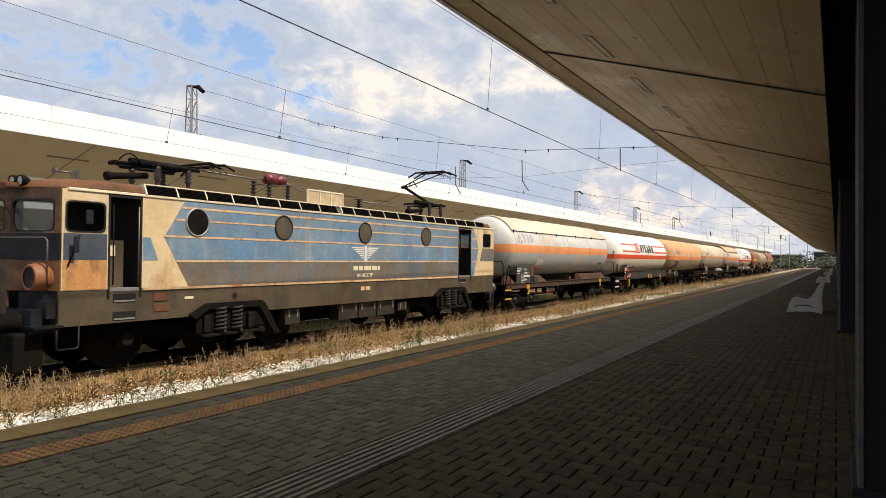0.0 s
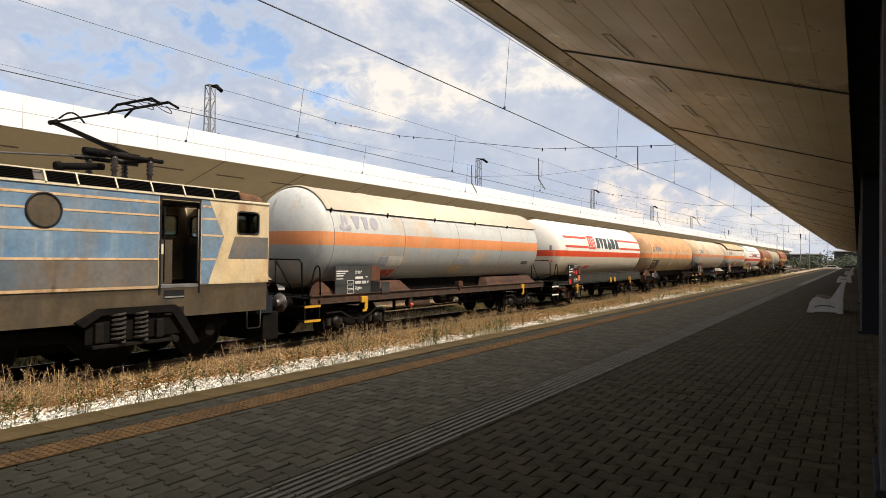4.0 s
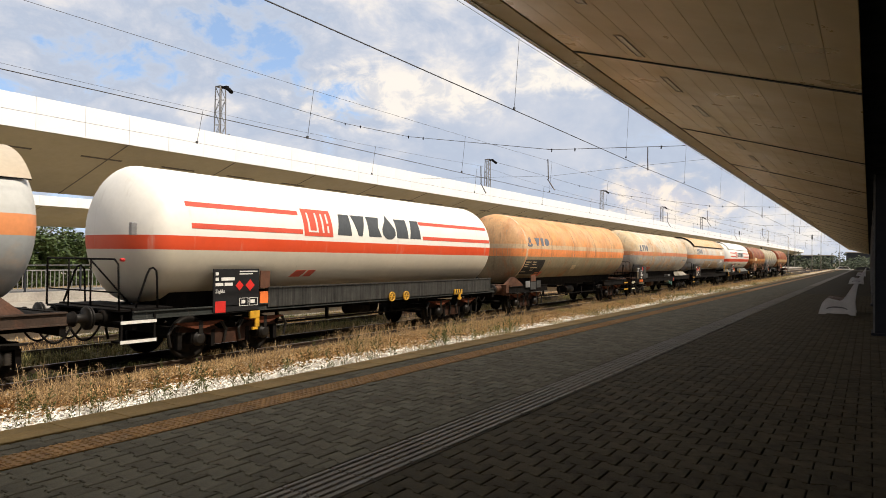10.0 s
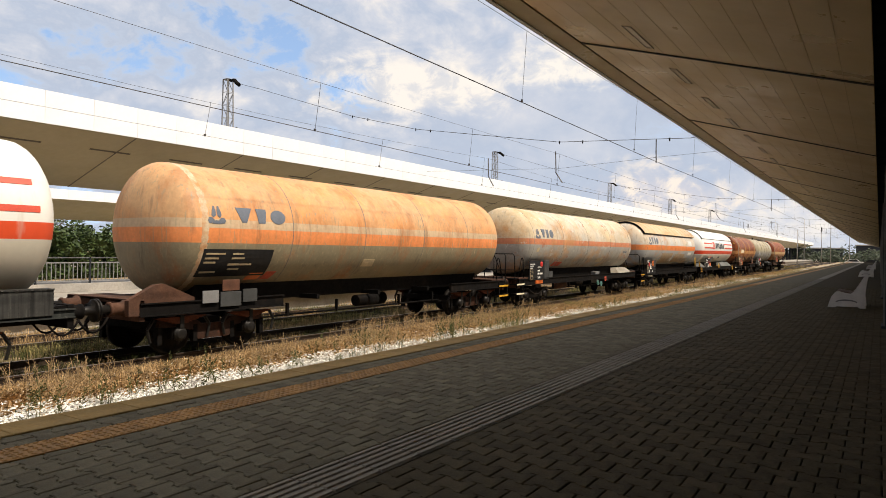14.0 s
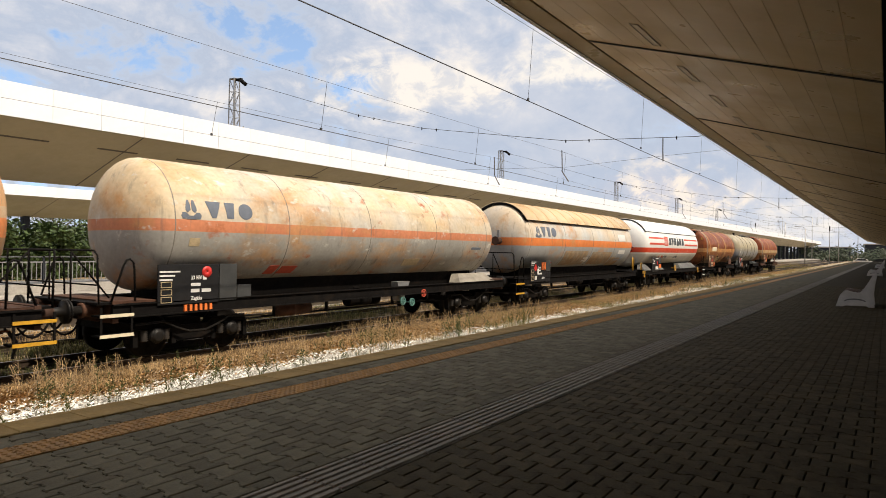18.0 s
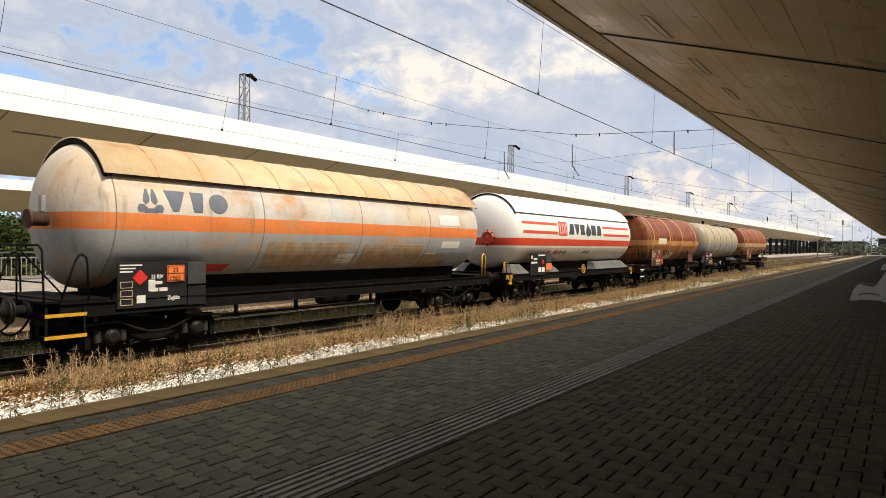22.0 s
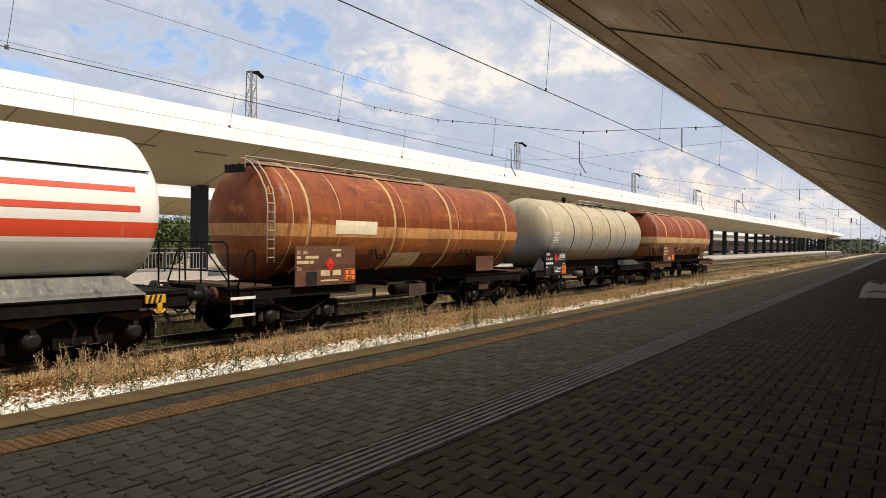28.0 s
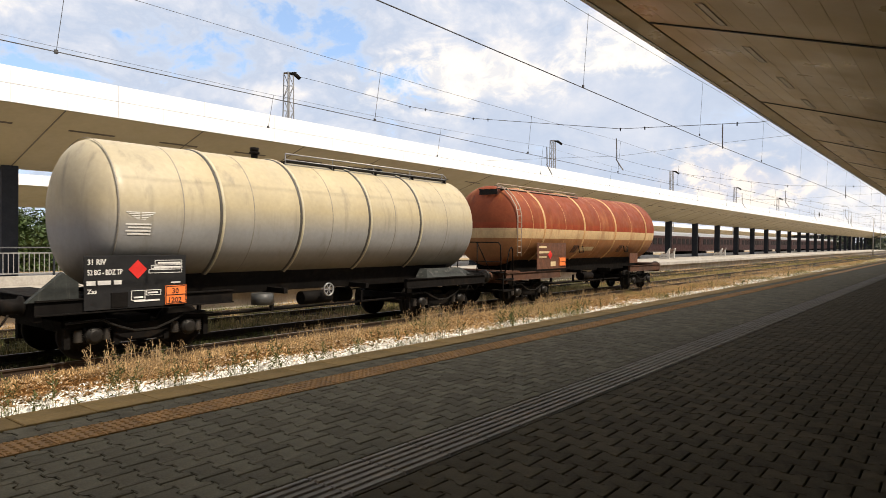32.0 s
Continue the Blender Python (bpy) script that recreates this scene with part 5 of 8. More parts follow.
lathe(bm, [(1.27, 0.01), (1.28, 0.035), (1.36, 0.035), (1.37, 0.01)], 12, (0, 0.40, 2.14), "x")
part("marker_lamp", bm, M["red_paint"], w, "small red marker on the end rail")
lifting_hook(w, 3.6, 0.82), corner_stripes(w, 12.24, 12.75, 1.02, 1.19, 1.43)
for y in (8.72, 9.43):
    wheel_valve(w, (1.44, y, 1.10), 0.14, M["yellow_paint"])
bm = B()
box(bm, 1.0, 1.1, -0.1, 0.02, 0, 0.25, 0.02)
q = part("cap_lamp", bm, M["galv"], w)
q.location = (0.1, 0.75, 2.62)

# 3: rust-washed orange
w, t, a, b, L = W[2]
all_seams(2, (4.5, 7.2, 10.0, 12.6))
# pale ring painted as the highlight on the weld, with rust stains
T["pale_rim"] = shader("pale_rim_highlight", (0.66, 0.52, 0.35), 0.6, var=0.2, scale=3, stain=((0.5, 0.22, 0.08), 3, 0.45, 0.65, (1, 1, 1)))
all_seams(2, (2.0,), 0.09, 0.004, T["pale_rim"], "worn_rim")
vtg(2, 2.06, 0.45, 2.76, 2.80, 4.25, M["blue_grey_paint"])
p = field(2, "data_field", 2.02, 3.95, 1.62, 2.22, M["black_plate"], "black painted data field with pale lettering", 0.0)
for k, (y0, y1, z) in enumerate(((2.1, 2.6, 2.12), (2.1, 2.45, 2.02), (2.1, 2.4, 1.93), (2.8, 3.1, 2.12), (2.8, 3.15, 2.02), (2.75, 3.4, 1.88), (2.8, 3.1, 1.78), (2.1, 2.5, 1.72))):
    field(2, "lettering", y0, y1, z - 0.018, z + 0.018, M["tan_patch"]).location.x = 0.005
field(2, "hazard_label", 3.45, 3.85, 1.52, 1.68, M["orange_plate"], "orange hazard label", 0.05)
field(2, "hazard_label", 3.9, 4.2, 1.52, 1.70, M["faded_red"], "", 0.1)
field(2, "tan_patch", 7.3, 7.8, 1.78, 1.98, M["tan_patch"])
bm = B()
prism(bm, [(0.4, 0.92), (1.85, 0.86), (1.85, 1.22), (1.15, 1.52), (0.95, 1.50), (0.4, 1.22)], "x", 1.18, 1.32)
part("end_gusset", bm, M["rust_frame"], w)
for y0, y1, z0, z1, mt in ((2.0, 2.4, 1.08, 1.34, "galv"), (2.45, 3.0, 0.98, 1.30, "grey_plate"), (2.5, 2.95, 1.32, 1.56, "brown_plate"), (3.05, 3.45, 1.05, 1.34, "grey_plate")):
    info_plate(w, y0, y1, z0, z1, 1.4, M[mt])
end_platform(w, L - 1.1, L - 0.4, -1, M["yellow_paint"])

# 4: rust-blotched grey
T["dusty"] = shader("dusty_cover", (0.30, 0.27, 0.22), 0.7, var=0.25, scale=3)
w, t, a, b, L = W[3]
all_seams(3, (1.85, 4.9, 7.9, 11.1, 14.2))
vtg(3, 1.98, 0.47, 2.80, 2.58, 3.80, M["blue_grey_paint"])
field(3, "hazard_label", 4.5, 4.8, 1.62, 1.82, M["faded_red"], "faded red hazard label", 0.08)
field(3, "hazard_label", 4.9, 5.4, 1.62, 1.80, M["faded_red"], "", 0.08)
field(3, "tan_patch", 9.7, 10.5, 1.75, 1.95, M["tan_patch"])
field(3, "tan_patch", 2.2, 2.45, 2.25, 2.42, M["tan_patch"])
field(3, "data_mark", 13.3, 13.9, 2.25, 2.33, M["blue_grey_paint"])
p = info_plate(w, 1.5, 2.92, 1.08, 1.88, 1.37, M["black_plate"], "black data plate with white lettering")
plate_text(p, 1.37, 1.5, 2.92, 1.08, 1.88, [(0.02, 0.34, 0.80, 0.84), (0.02, 0.26, 0.70, 0.74), (0.02, 0.22, 0.60, 0.64), (0.52, 0.68, 0.44, 0.52), (0.52, 0.66, 0.28, 0.37), (0.70, 0.86, 0.28, 0.37), (0.72, 0.78, 0.60, 0.76)], WHITE)
words(p, "33 RIV", (1.374, 2.24, 1.57), 0.11, WHITE, 0.85)
words(p, "Zagkks", (1.374, 2.24, 1.15), 0.11, WHITE, 0.85)
bm = B()
lathe(bm, [(1.373, 0.01), (1.38, 0.01), (1.38, 0.12), (1.373, 0.12)], 18, (0, 2.62, 1.72), "x")
part("red_disc", bm, M["red_paint"], p)
for k in range(3):
    frame_box(p, 1.372, 1.56, 1.80, 1.12 + 0.15 * k, 1.24 + 0.15 * k, M["tan_patch"])
info_plate(w, 2.95, 3.4, 1.1, 1.88, 1.36, M["grey_plate"]), info_plate(w, 3.42, 3.8, 1.14, 1.42, 1.36, M["grey_plate"])
end_platform(w, 0.35, 1.0, 1, M["cream_paint"])
bm = B()
for k in range(6):
    box(bm, 1.3, 1.37, 2.1 + 0.12 * k, 2.16 + 0.12 * k, 0.93, 1.06)
part("warning_stripes", bm, M["orange_plate"], w)
bm = B()
lathe(bm, [(4.9, 0.01), (4.9, 0.17), (5.3, 0.17), (5.31, 0.19), (5.35, 0.19), (5.36, 0.17), (5.9, 0.17), (5.9, 0.01)], 18, (1.0, 0, 0.76))
part("pipe_tank", bm, M["rust_frame"], w)
bm = B()
prism(bm, [(9.3, 1.28), (9.9, 1.28), (9.6, 0.72), (9.4, 0.72)], "x", 1.0, 1.25)
part("valve_bracket", bm, M["galv"], w)
for y, z, mt in ((9.45, 0.72, "green_valve"), (9.9, 0.66, "green_valve"), (10.5, 0.9, "faded_red")):
    wheel_valve(w, (1.34, y, z), 0.12, M[mt])
saddles(w, L, (), RADIUS[3], AXIS[3], M["rust_frame"], [(12.6, 15.0, 1.42, T["dusty"])])

# 5: grey with orange band, rusty ribbed shield
w, t, a, b, L = W[4]
all_seams(4, (1.57, 5.0, 8.3, 11.4))
T["w5s"] = shader("rusty_shield", (0.58, 0.46, 0.30), 0.6, var=0.15, scale=1.5, col2=(0.60, 0.42, 0.22), stain=((0.42, 0.19, 0.07), 1.2, 0.56, 0.75, (1, 0.5, 1)))
shield(t, 1.50, b + 0.2, RADIUS[4], T["w5s"], ang(4, 3.42), [a + 0.9 + 1.02 * k for k in range(12)], T["ring_cream"], 0.10, lift=0.06)
vtg(4, 1.97, 0.54, 2.78, 2.55, 4.02, M["blue_grey_paint"])
field(4, "hazard_label", 3.6, 4.25, 1.60, 1.76, M["red_paint"], "red hazard label", 0.1)
field(4, "rust_patch", 5.2, 7.9, 1.62, 2.25, M["rust_patch"])
field(4, "rust_patch", 8.5, 11.2, 1.62, 2.22, M["rust_patch"])
field(4, "rust_patch", 11.35, 12.75, 1.52, 1.95, M["rust_patch"])
field(4, "pale_label", 7.6, 8.2, 1.72, 1.95, M["white_fit"])
field(4, "pale_label", 11.9, 13.0, 2.82, 3.15, M["white_fit"])
field(4, "pale_label", 12.1, 13.1, 2.12, 2.32, M["white_fit"])
field(4, "grey_patch", 12.0, 13.2, 1.75, 2.1, M["grey_patch"])
p = info_plate(w, 1.61, 3.05, 0.98, 1.84, 1.37, M["black_plate"], "black data plate with white lettering")
plate_text(p, 1.37, 1.61, 3.05, 0.98, 1.84, [(0.03, 0.33, 0.92, 0.95), (0.03, 0.24, 0.85, 0.88), (0.03, 0.20, 0.78, 0.81), (0.46, 0.62, 0.50, 0.57), (0.46, 0.56, 0.34, 0.42), (0.58, 0.70, 0.34, 0.42), (0.26, 0.38, 0.1, 0.27)], WHITE)
words(p, "33 RIV", (1.374, 2.27, 1.52), 0.11, WHITE, 0.85)
words(p, "Zagkks", (1.374, 2.62, 1.10), 0.11, WHITE, 0.85)
diamond(p, 1.372, 2.05, 1.55, 0.15, M["red_paint"], "red flammable sign")
info_plate(w, 2.22, 2.36, 1.28, 1.5, 1.378, WHITE)
for k in range(3):
    frame_box(p, 1.372, 1.66, 1.9, 1.04 + 0.16 * k, 1.16 + 0.16 * k, M["tan_patch"])
orange_board(w, 1.385, 2.60, 2.98, 1.45, 1.77, "23", "1965")
info_plate(w, 3.08, 3.5, 1.38, 1.82, 1.36, M["grey_plate"]), info_plate(w, 3.08, 3.5, 0.96, 1.34, 1.36, M["black_plate"])
end_platform(w, 0.35, 1.05, 1, M["yellow_paint"])
bm = B()
rod(bm, (0.35, 0.55, 2.62), (0.35, 0.85, 2.62), 0.13, 14)
rod(bm, (0.35, 0.50, 2.62), (0.35, 0.55, 2.62), 0.17, 14)
part("cap_flange", bm, M["rust_frame"], w)
bm = B()
box(bm, 0.3, 0.42, 0.72, 0.80, 2.75, 3.05, 0.01)
part("cap_lamp", bm, M["galv"], w)
handrail(w, [(1.25, L - 1.0, 1.2), (1.25, L - 1.0, 1.85), (1.25, L - 0.9, 1.92), (1.25, L - 0.8, 1.85), (1.25, L - 0.8, 1.2)], 0.03, M["yellow_paint"])

# 6: clean white with roof shield
w, t, a, b, L = W[5]
all_seams(5, (4.7, 8.4), 0.01, 0.003, T["w6"])
T["w6s"] = shader("white_shield", (0.80, 0.79, 0.76), 0.4, var=0.06, scale=1.5)
shield(t, 1.38, b + 0.1, RADIUS[5], T["w6s"], ang(5, 3.46), [], T["w6s"], 0.03)
luk(5, 3.16, 2.70, (1.62, 4.72, 5.72, 9.65, 9.78, 13.4))
field(5, "hazard_label", 4.2, 4.45, 1.86, 2.02, M["faded_red"], "red hazard label", 0.08)
field(5, "hazard_label", 4.8, 5.2, 1.88, 2.03, M["faded_red"], "", 0.08)
for y0 in (5.3, 7.9):
    for k in range(5):
        field(5, "scrawl", y0 + 0.17 * k, y0 + 0.10 + 0.17 * k, 1.86 + 0.03 * (k % 3), 1.98 + 0.05 * (k % 2), M["dark_paint"], "", 0.07)
p = info_plate(w, 2.41, 3.75, 1.06, 1.92, 1.38, M["black_plate"], "black data plate with white lettering")
plate_text(p, 1.38, 2.41, 3.75, 1.06, 1.92, [(0.04, 0.12, 0.76, 0.90), (0.2, 0.42, 0.70, 0.78), (0.04, 0.42, 0.54, 0.62), (0.5, 0.95, 0.88, 0.94), (0.5, 0.68, 0.14, 0.36), (0.72, 0.92, 0.14, 0.36)], WHITE)
diamond(p, 1.382, 3.48, 1.58, 0.12, M["red_paint"])
info_plate(w, 3.8, 4.3, 1.25, 1.5, 1.38, M["orange_plate"]), info_plate(w, 3.8, 4.3, 1.55, 1.92, 1.38, M["grey_plate"])
T["skirt"] = shader("dusty_grey_skirt", (0.125, 0.125, 0.113), 0.6, var=0.25, scale=3, stain=[((0.05, 0.05, 0.045), 7, 0.50, 0.70, (1, 1, 0.06)), ((0.24, 0.235, 0.21), 11, 0.56, 0.72, (1, 1, 0.05))])
saddles(w, L, (), RADIUS[5], AXIS[5], T["skirt"], [(1.05, 2.5, 1.5, T["skirt"]), (4.3, 5.2, 1.5, T["skirt"]), (9.2, 13.7, 1.5, T["skirt"])])
wheel_valve(w, (1.38, 7.6, 1.2), 0.2, M["yellow_paint"])
bm = B()
lathe(bm, [(0, 0.21), (0.02, 0.26), (0.06, 0.26), (0.08, 0.18), (0.02, 0.01)], 20, (0.42, 0.72, 2.50), "y")
part("cap_wheel", bm, M["red_line"], w, "red round cover on the tank end")
bm = B()
for k in range(8):
    c, s = math.cos(k * 0.785), math.sin(k * 0.785)
    rod(bm, (0.42 + c * 0.24, 0.74, 2.50 + s * 0.24), (0.42 + c * 0.29, 0.78, 2.50 + s * 0.29), 0.025, 6)
part("cap_bolts", bm, M["black"], w)
corner_stripes(w, 0.46, 0.90, 0.98, 1.14), corner_stripes(w, 13.61, 14.02, 0.98, 1.14)
handrail(w, [(1.25, 0.55, 1.2), (1.25, 0.55, 1.6), (1.25, 0.75, 1.6), (1.25, 0.75, 1.2)], 0.025, M["yellow_paint"])

# 7: rusty brown oil tank
w, t, a, b, L = W[6]
all_seams(6, (2.02, 3.6, 6.2, 8.9), 0.015, 0.006, T["ring_cream"])
all_seams(6, (2.52, 5.74, 8.45, 11.9), 0.038, 0.03, T["ring_cream"], "hoop")
# dark rings paint the shadow line beside each hoop
all_seams(6, (2.58, 5.80, 8.51), 0.025, 0.012, M["soot_and_shade"], "hoop_edge")
field(6, "blank_label", 3.42, 4.99, 2.38, 2.72, M["cream_paint"], "blank cream painted patch")
field(6, "notice", 5.9, 7.2, 1.50, 1.88, M["tan_patch"], "worn notice field")
field(6, "yellow_notice", 6.0, 6.35, 1.58, 1.80, M["yellow_paint"])
p = info_plate(w, 2.09, 4.12, 1.12, 2.08, 1.46, M["brown_plate"], "brown data plate with white lettering and hazard sign")
plate_text(p, 1.46, 2.09, 4.12, 1.12, 2.08, [(0.02, 0.08, 0.68, 0.75), (0.15, 0.36, 0.68, 0.75), (0.02, 0.20, 0.55, 0.63), (0.22, 0.28, 0.55, 0.63), (0.58, 0.74, 0.86, 0.92), (0.66, 0.74, 0.72, 0.8), (0.40, 0.55, 0.24, 0.38), (0.60, 0.74, 0.24, 0.38), (0.40, 0.7, 0.10, 0.14)], M["tan_patch"])
words(p, "33   RIV", (1.464, 2.13, 1.88), 0.12, M["tan_patch"], 0.9)
words(p, "Zas", (1.464, 2.13, 1.50), 0.12, M["tan_patch"], 0.9)
diamond(p, 1.462, 3.22, 1.62, 0.17, M["red_paint"], "red flammable sign")
info_plate(w, 2.42, 2.78, 1.14, 1.46, 1.468, M["black_plate"])
orange_board(w, 1.475, 3.72, 4.10, 1.20, 1.50, "30", "1202")
info_plate(w, 10.0, 11.1, 1.26, 1.75, 1.44, M["brown_plate"])
for y in (4.9, 9.3):
    handrail(w, [(1.47, y, 2.0), (1.52, y, 1.75), (1.52, y + 0.35, 1.75), (1.47, y + 0.35, 2.0)], 0.02)
    field(6, "soot_stain", y - 0.02, y + 0.37, 1.72, 2.0, M["soot_and_shade"])
ladder(w, 1.22, RADIUS[6], AXIS[6], M["pale_steel"], 0.20)
walkway(w, 1.3, 8.1, AXIS[6] + RADIUS[6] - 0.04, M["pale_steel"])
bm = B()
prism(bm, [(0.92, 3.28), (1.10, 3.28), (1.01, 3.46)], "y", 1.63, 1.645)
part("warning_triangle", bm, M["yellow_paint"], w)
end_platform(w, 0.35, 1.0, 1, WHITE)
for y0, y1 in ((6.6, 7.4), (10.4, 11.0)):
    info_plate(w, y0, y1, 0.62, 0.98, 1.3, M["brown_frame"])

# 8: beige-grey oil tank
w, t, a, b, L = W[7]
all_seams(7, (1.95, 3.2, 4.8, 7.0, 9.2, 11.4), 0.012, 0.004)
# dark grey for the shadow painted along each hoop's near face
T["hoop"] = shader("hoop_shade_grey", (0.055, 0.050, 0.042), 0.6, var=0.2)
all_seams(7, (4.06, 6.10, 8.28, 10.26), 0.032, 0.03, T["ring_grey"], "hoop")
all_seams(7, (4.005, 6.045, 8.225, 10.205), 0.034, 0.02, T["hoop"], "hoop_edge")
for k in range(5):
    field(7, "winged_mark", 2.08 + 0.045 * k, 2.33, 2.64 - 0.03 * k, 2.655 - 0.03 * k, M["white_fit"])
    field(7, "winged_mark", 2.36, 2.62 - 0.045 * k, 2.64 - 0.03 * k, 2.655 - 0.03 * k, M["white_fit"])
for k in range(4):
    field(7, "lettering", 2.08 + 0.04 * (k % 2), 2.55, 2.42 - 0.06 * k, 2.445 - 0.06 * k, M["white_fit"])
p = info_plate(w, 1.37, 3.24, 0.93, 1.87, 1.38, M["black_plate"], "black data plate with white lettering, red sign and orange board")
words(p, "31 RIV", (1.383, 1.42, 1.72), 0.13, WHITE, 0.88)
words(p, "52 BG - BDZ TP", (1.383, 1.42, 1.54), 0.13, WHITE, 0.68)
plate_text(p, 1.38, 1.37, 3.24, 0.93, 1.87, [(0.02, 0.10, 0.46, 0.54), (0.12, 0.24, 0.46, 0.54), (0.27, 0.34, 0.46, 0.54)], WHITE)
words(p, "Zas", (1.383, 1.42, 1.22), 0.11, WHITE)
diamond(p, 1.383, 2.30, 1.62, 0.17, M["red_paint"], "red flammable sign")
for y0, y1, z0, z1 in ((2.62, 3.16, 1.70, 1.78), (2.55, 3.16, 1.62, 1.69), (2.5, 3.16, 1.54, 1.61), (2.18, 2.44, 1.06, 1.24), (2.46, 2.74, 1.14, 1.24)):
    frame_box(p, 1.381, y0, y1, z0, z1, WHITE, 0.010)
plate_text(p, 1.381, 1.37, 3.24, 0.93, 1.87, [(0.70, 0.94, 0.835, 0.865), (0.66, 0.94, 0.75, 0.78), (0.46, 0.55, 0.18, 0.21), (0.46, 0.72, 0.11, 0.14), (0.60, 0.70, 0.26, 0.29), (0.84, 0.94, 0.44, 0.47)], WHITE)
info_plate(w, 1.82, 2.12, 0.96, 1.22, 1.395, M["black"])
orange_board(w, 1.395, 2.82, 3.24, 0.95, 1.30, "30", "1202")
walkway(w, 6.2, 12.3, AXIS[7] + RADIUS[7] + 0.06, M["galv"])
bm = B()
prism(bm, [(0.5, 1.12), (1.3, 1.12), (1.3, 1.42), (1.05, 1.6)], "x", 1.22, 1.34)
part("end_gusset", bm, M["grey_frame"], w)
saddles(w, L, (), RADIUS[7], AXIS[7], M["grey_frame"], [(10.6, 12.9, 1.38, M["grey_frame"])])
bm = B()
rod(bm, (1.0, 5.3, 0.75), (1.0, 5.3, 1.0), 0.24, 16)
part("brake_valve", bm, M["grey_plate"], w)
wheel_valve(w, (1.15, 7.1, 1.0), 0.16, M["galv"])
bm = B()
for h0, h1, q in ((-0.05, 0.16, 0.075), (0.10, 0.14, 0.12), (0.16, 0.24, 0.10)):
    rod(bm, (0.1, 5.72, AXIS[7] + RADIUS[7] + h0), (0.1, 5.72, AXIS[7] + RADIUS[7] + h1), q, 12)
part("vent", bm, M["black"], w)

# 9: rust-red oil tank
w, t, a, b, L = W[8]
all_seams(8, (2.2, 4.6, 7.6, 10.8), 0.012, 0.005, T["ring_cream"])
all_seams(8, (3.03, 6.16, 9.11, 12.5), 0.05, 0.03, T["ring_cream"], "hoop")
p = info_plate(w, 2.45, 4.56, 1.22, 2.15, 1.43, M["brown_plate"], "brown data plate with pale lettering")
plate_text(p, 1.43, 2.45, 4.56, 1.22, 2.15, [(0.05, 0.3, 0.8, 0.88), (0.05, 0.4, 0.6, 0.68), (0.05, 0.3, 0.42, 0.5), (0.45, 0.62, 0.1, 0.28)], M["tan_patch"])
diamond(p, 1.432, 3.35, 1.72, 0.16, M["red_paint"])
orange_board(w, 1.445, 4.0, 4.5, 1.30, 1.62)
info_plate(w, 10.6, 11.5, 1.28, 1.72, 1.42, M["brown_plate"])
for y in (5.6, 9.9):
    handrail(w, [(1.42, y, 2.05), (1.46, y, 1.8), (1.46, y + 0.35, 1.8), (1.42, y + 0.35, 2.05)], 0.02)
    field(8, "soot_stain", y - 0.02, y + 0.37, 1.78, 2.06, M["soot_and_shade"])
field(8, "notice", 6.2, 7.4, 1.85, 2.0, M["tan_patch"])
ladder(w, 1.1, RADIUS[8], AXIS[8], M["pale_steel"])
walkway(w, 1.1, 7.0, AXIS[8] + RADIUS[8] - 0.04, M["pale_steel"])
end_platform(w, 0.35, 1.0, 1, M["black"])




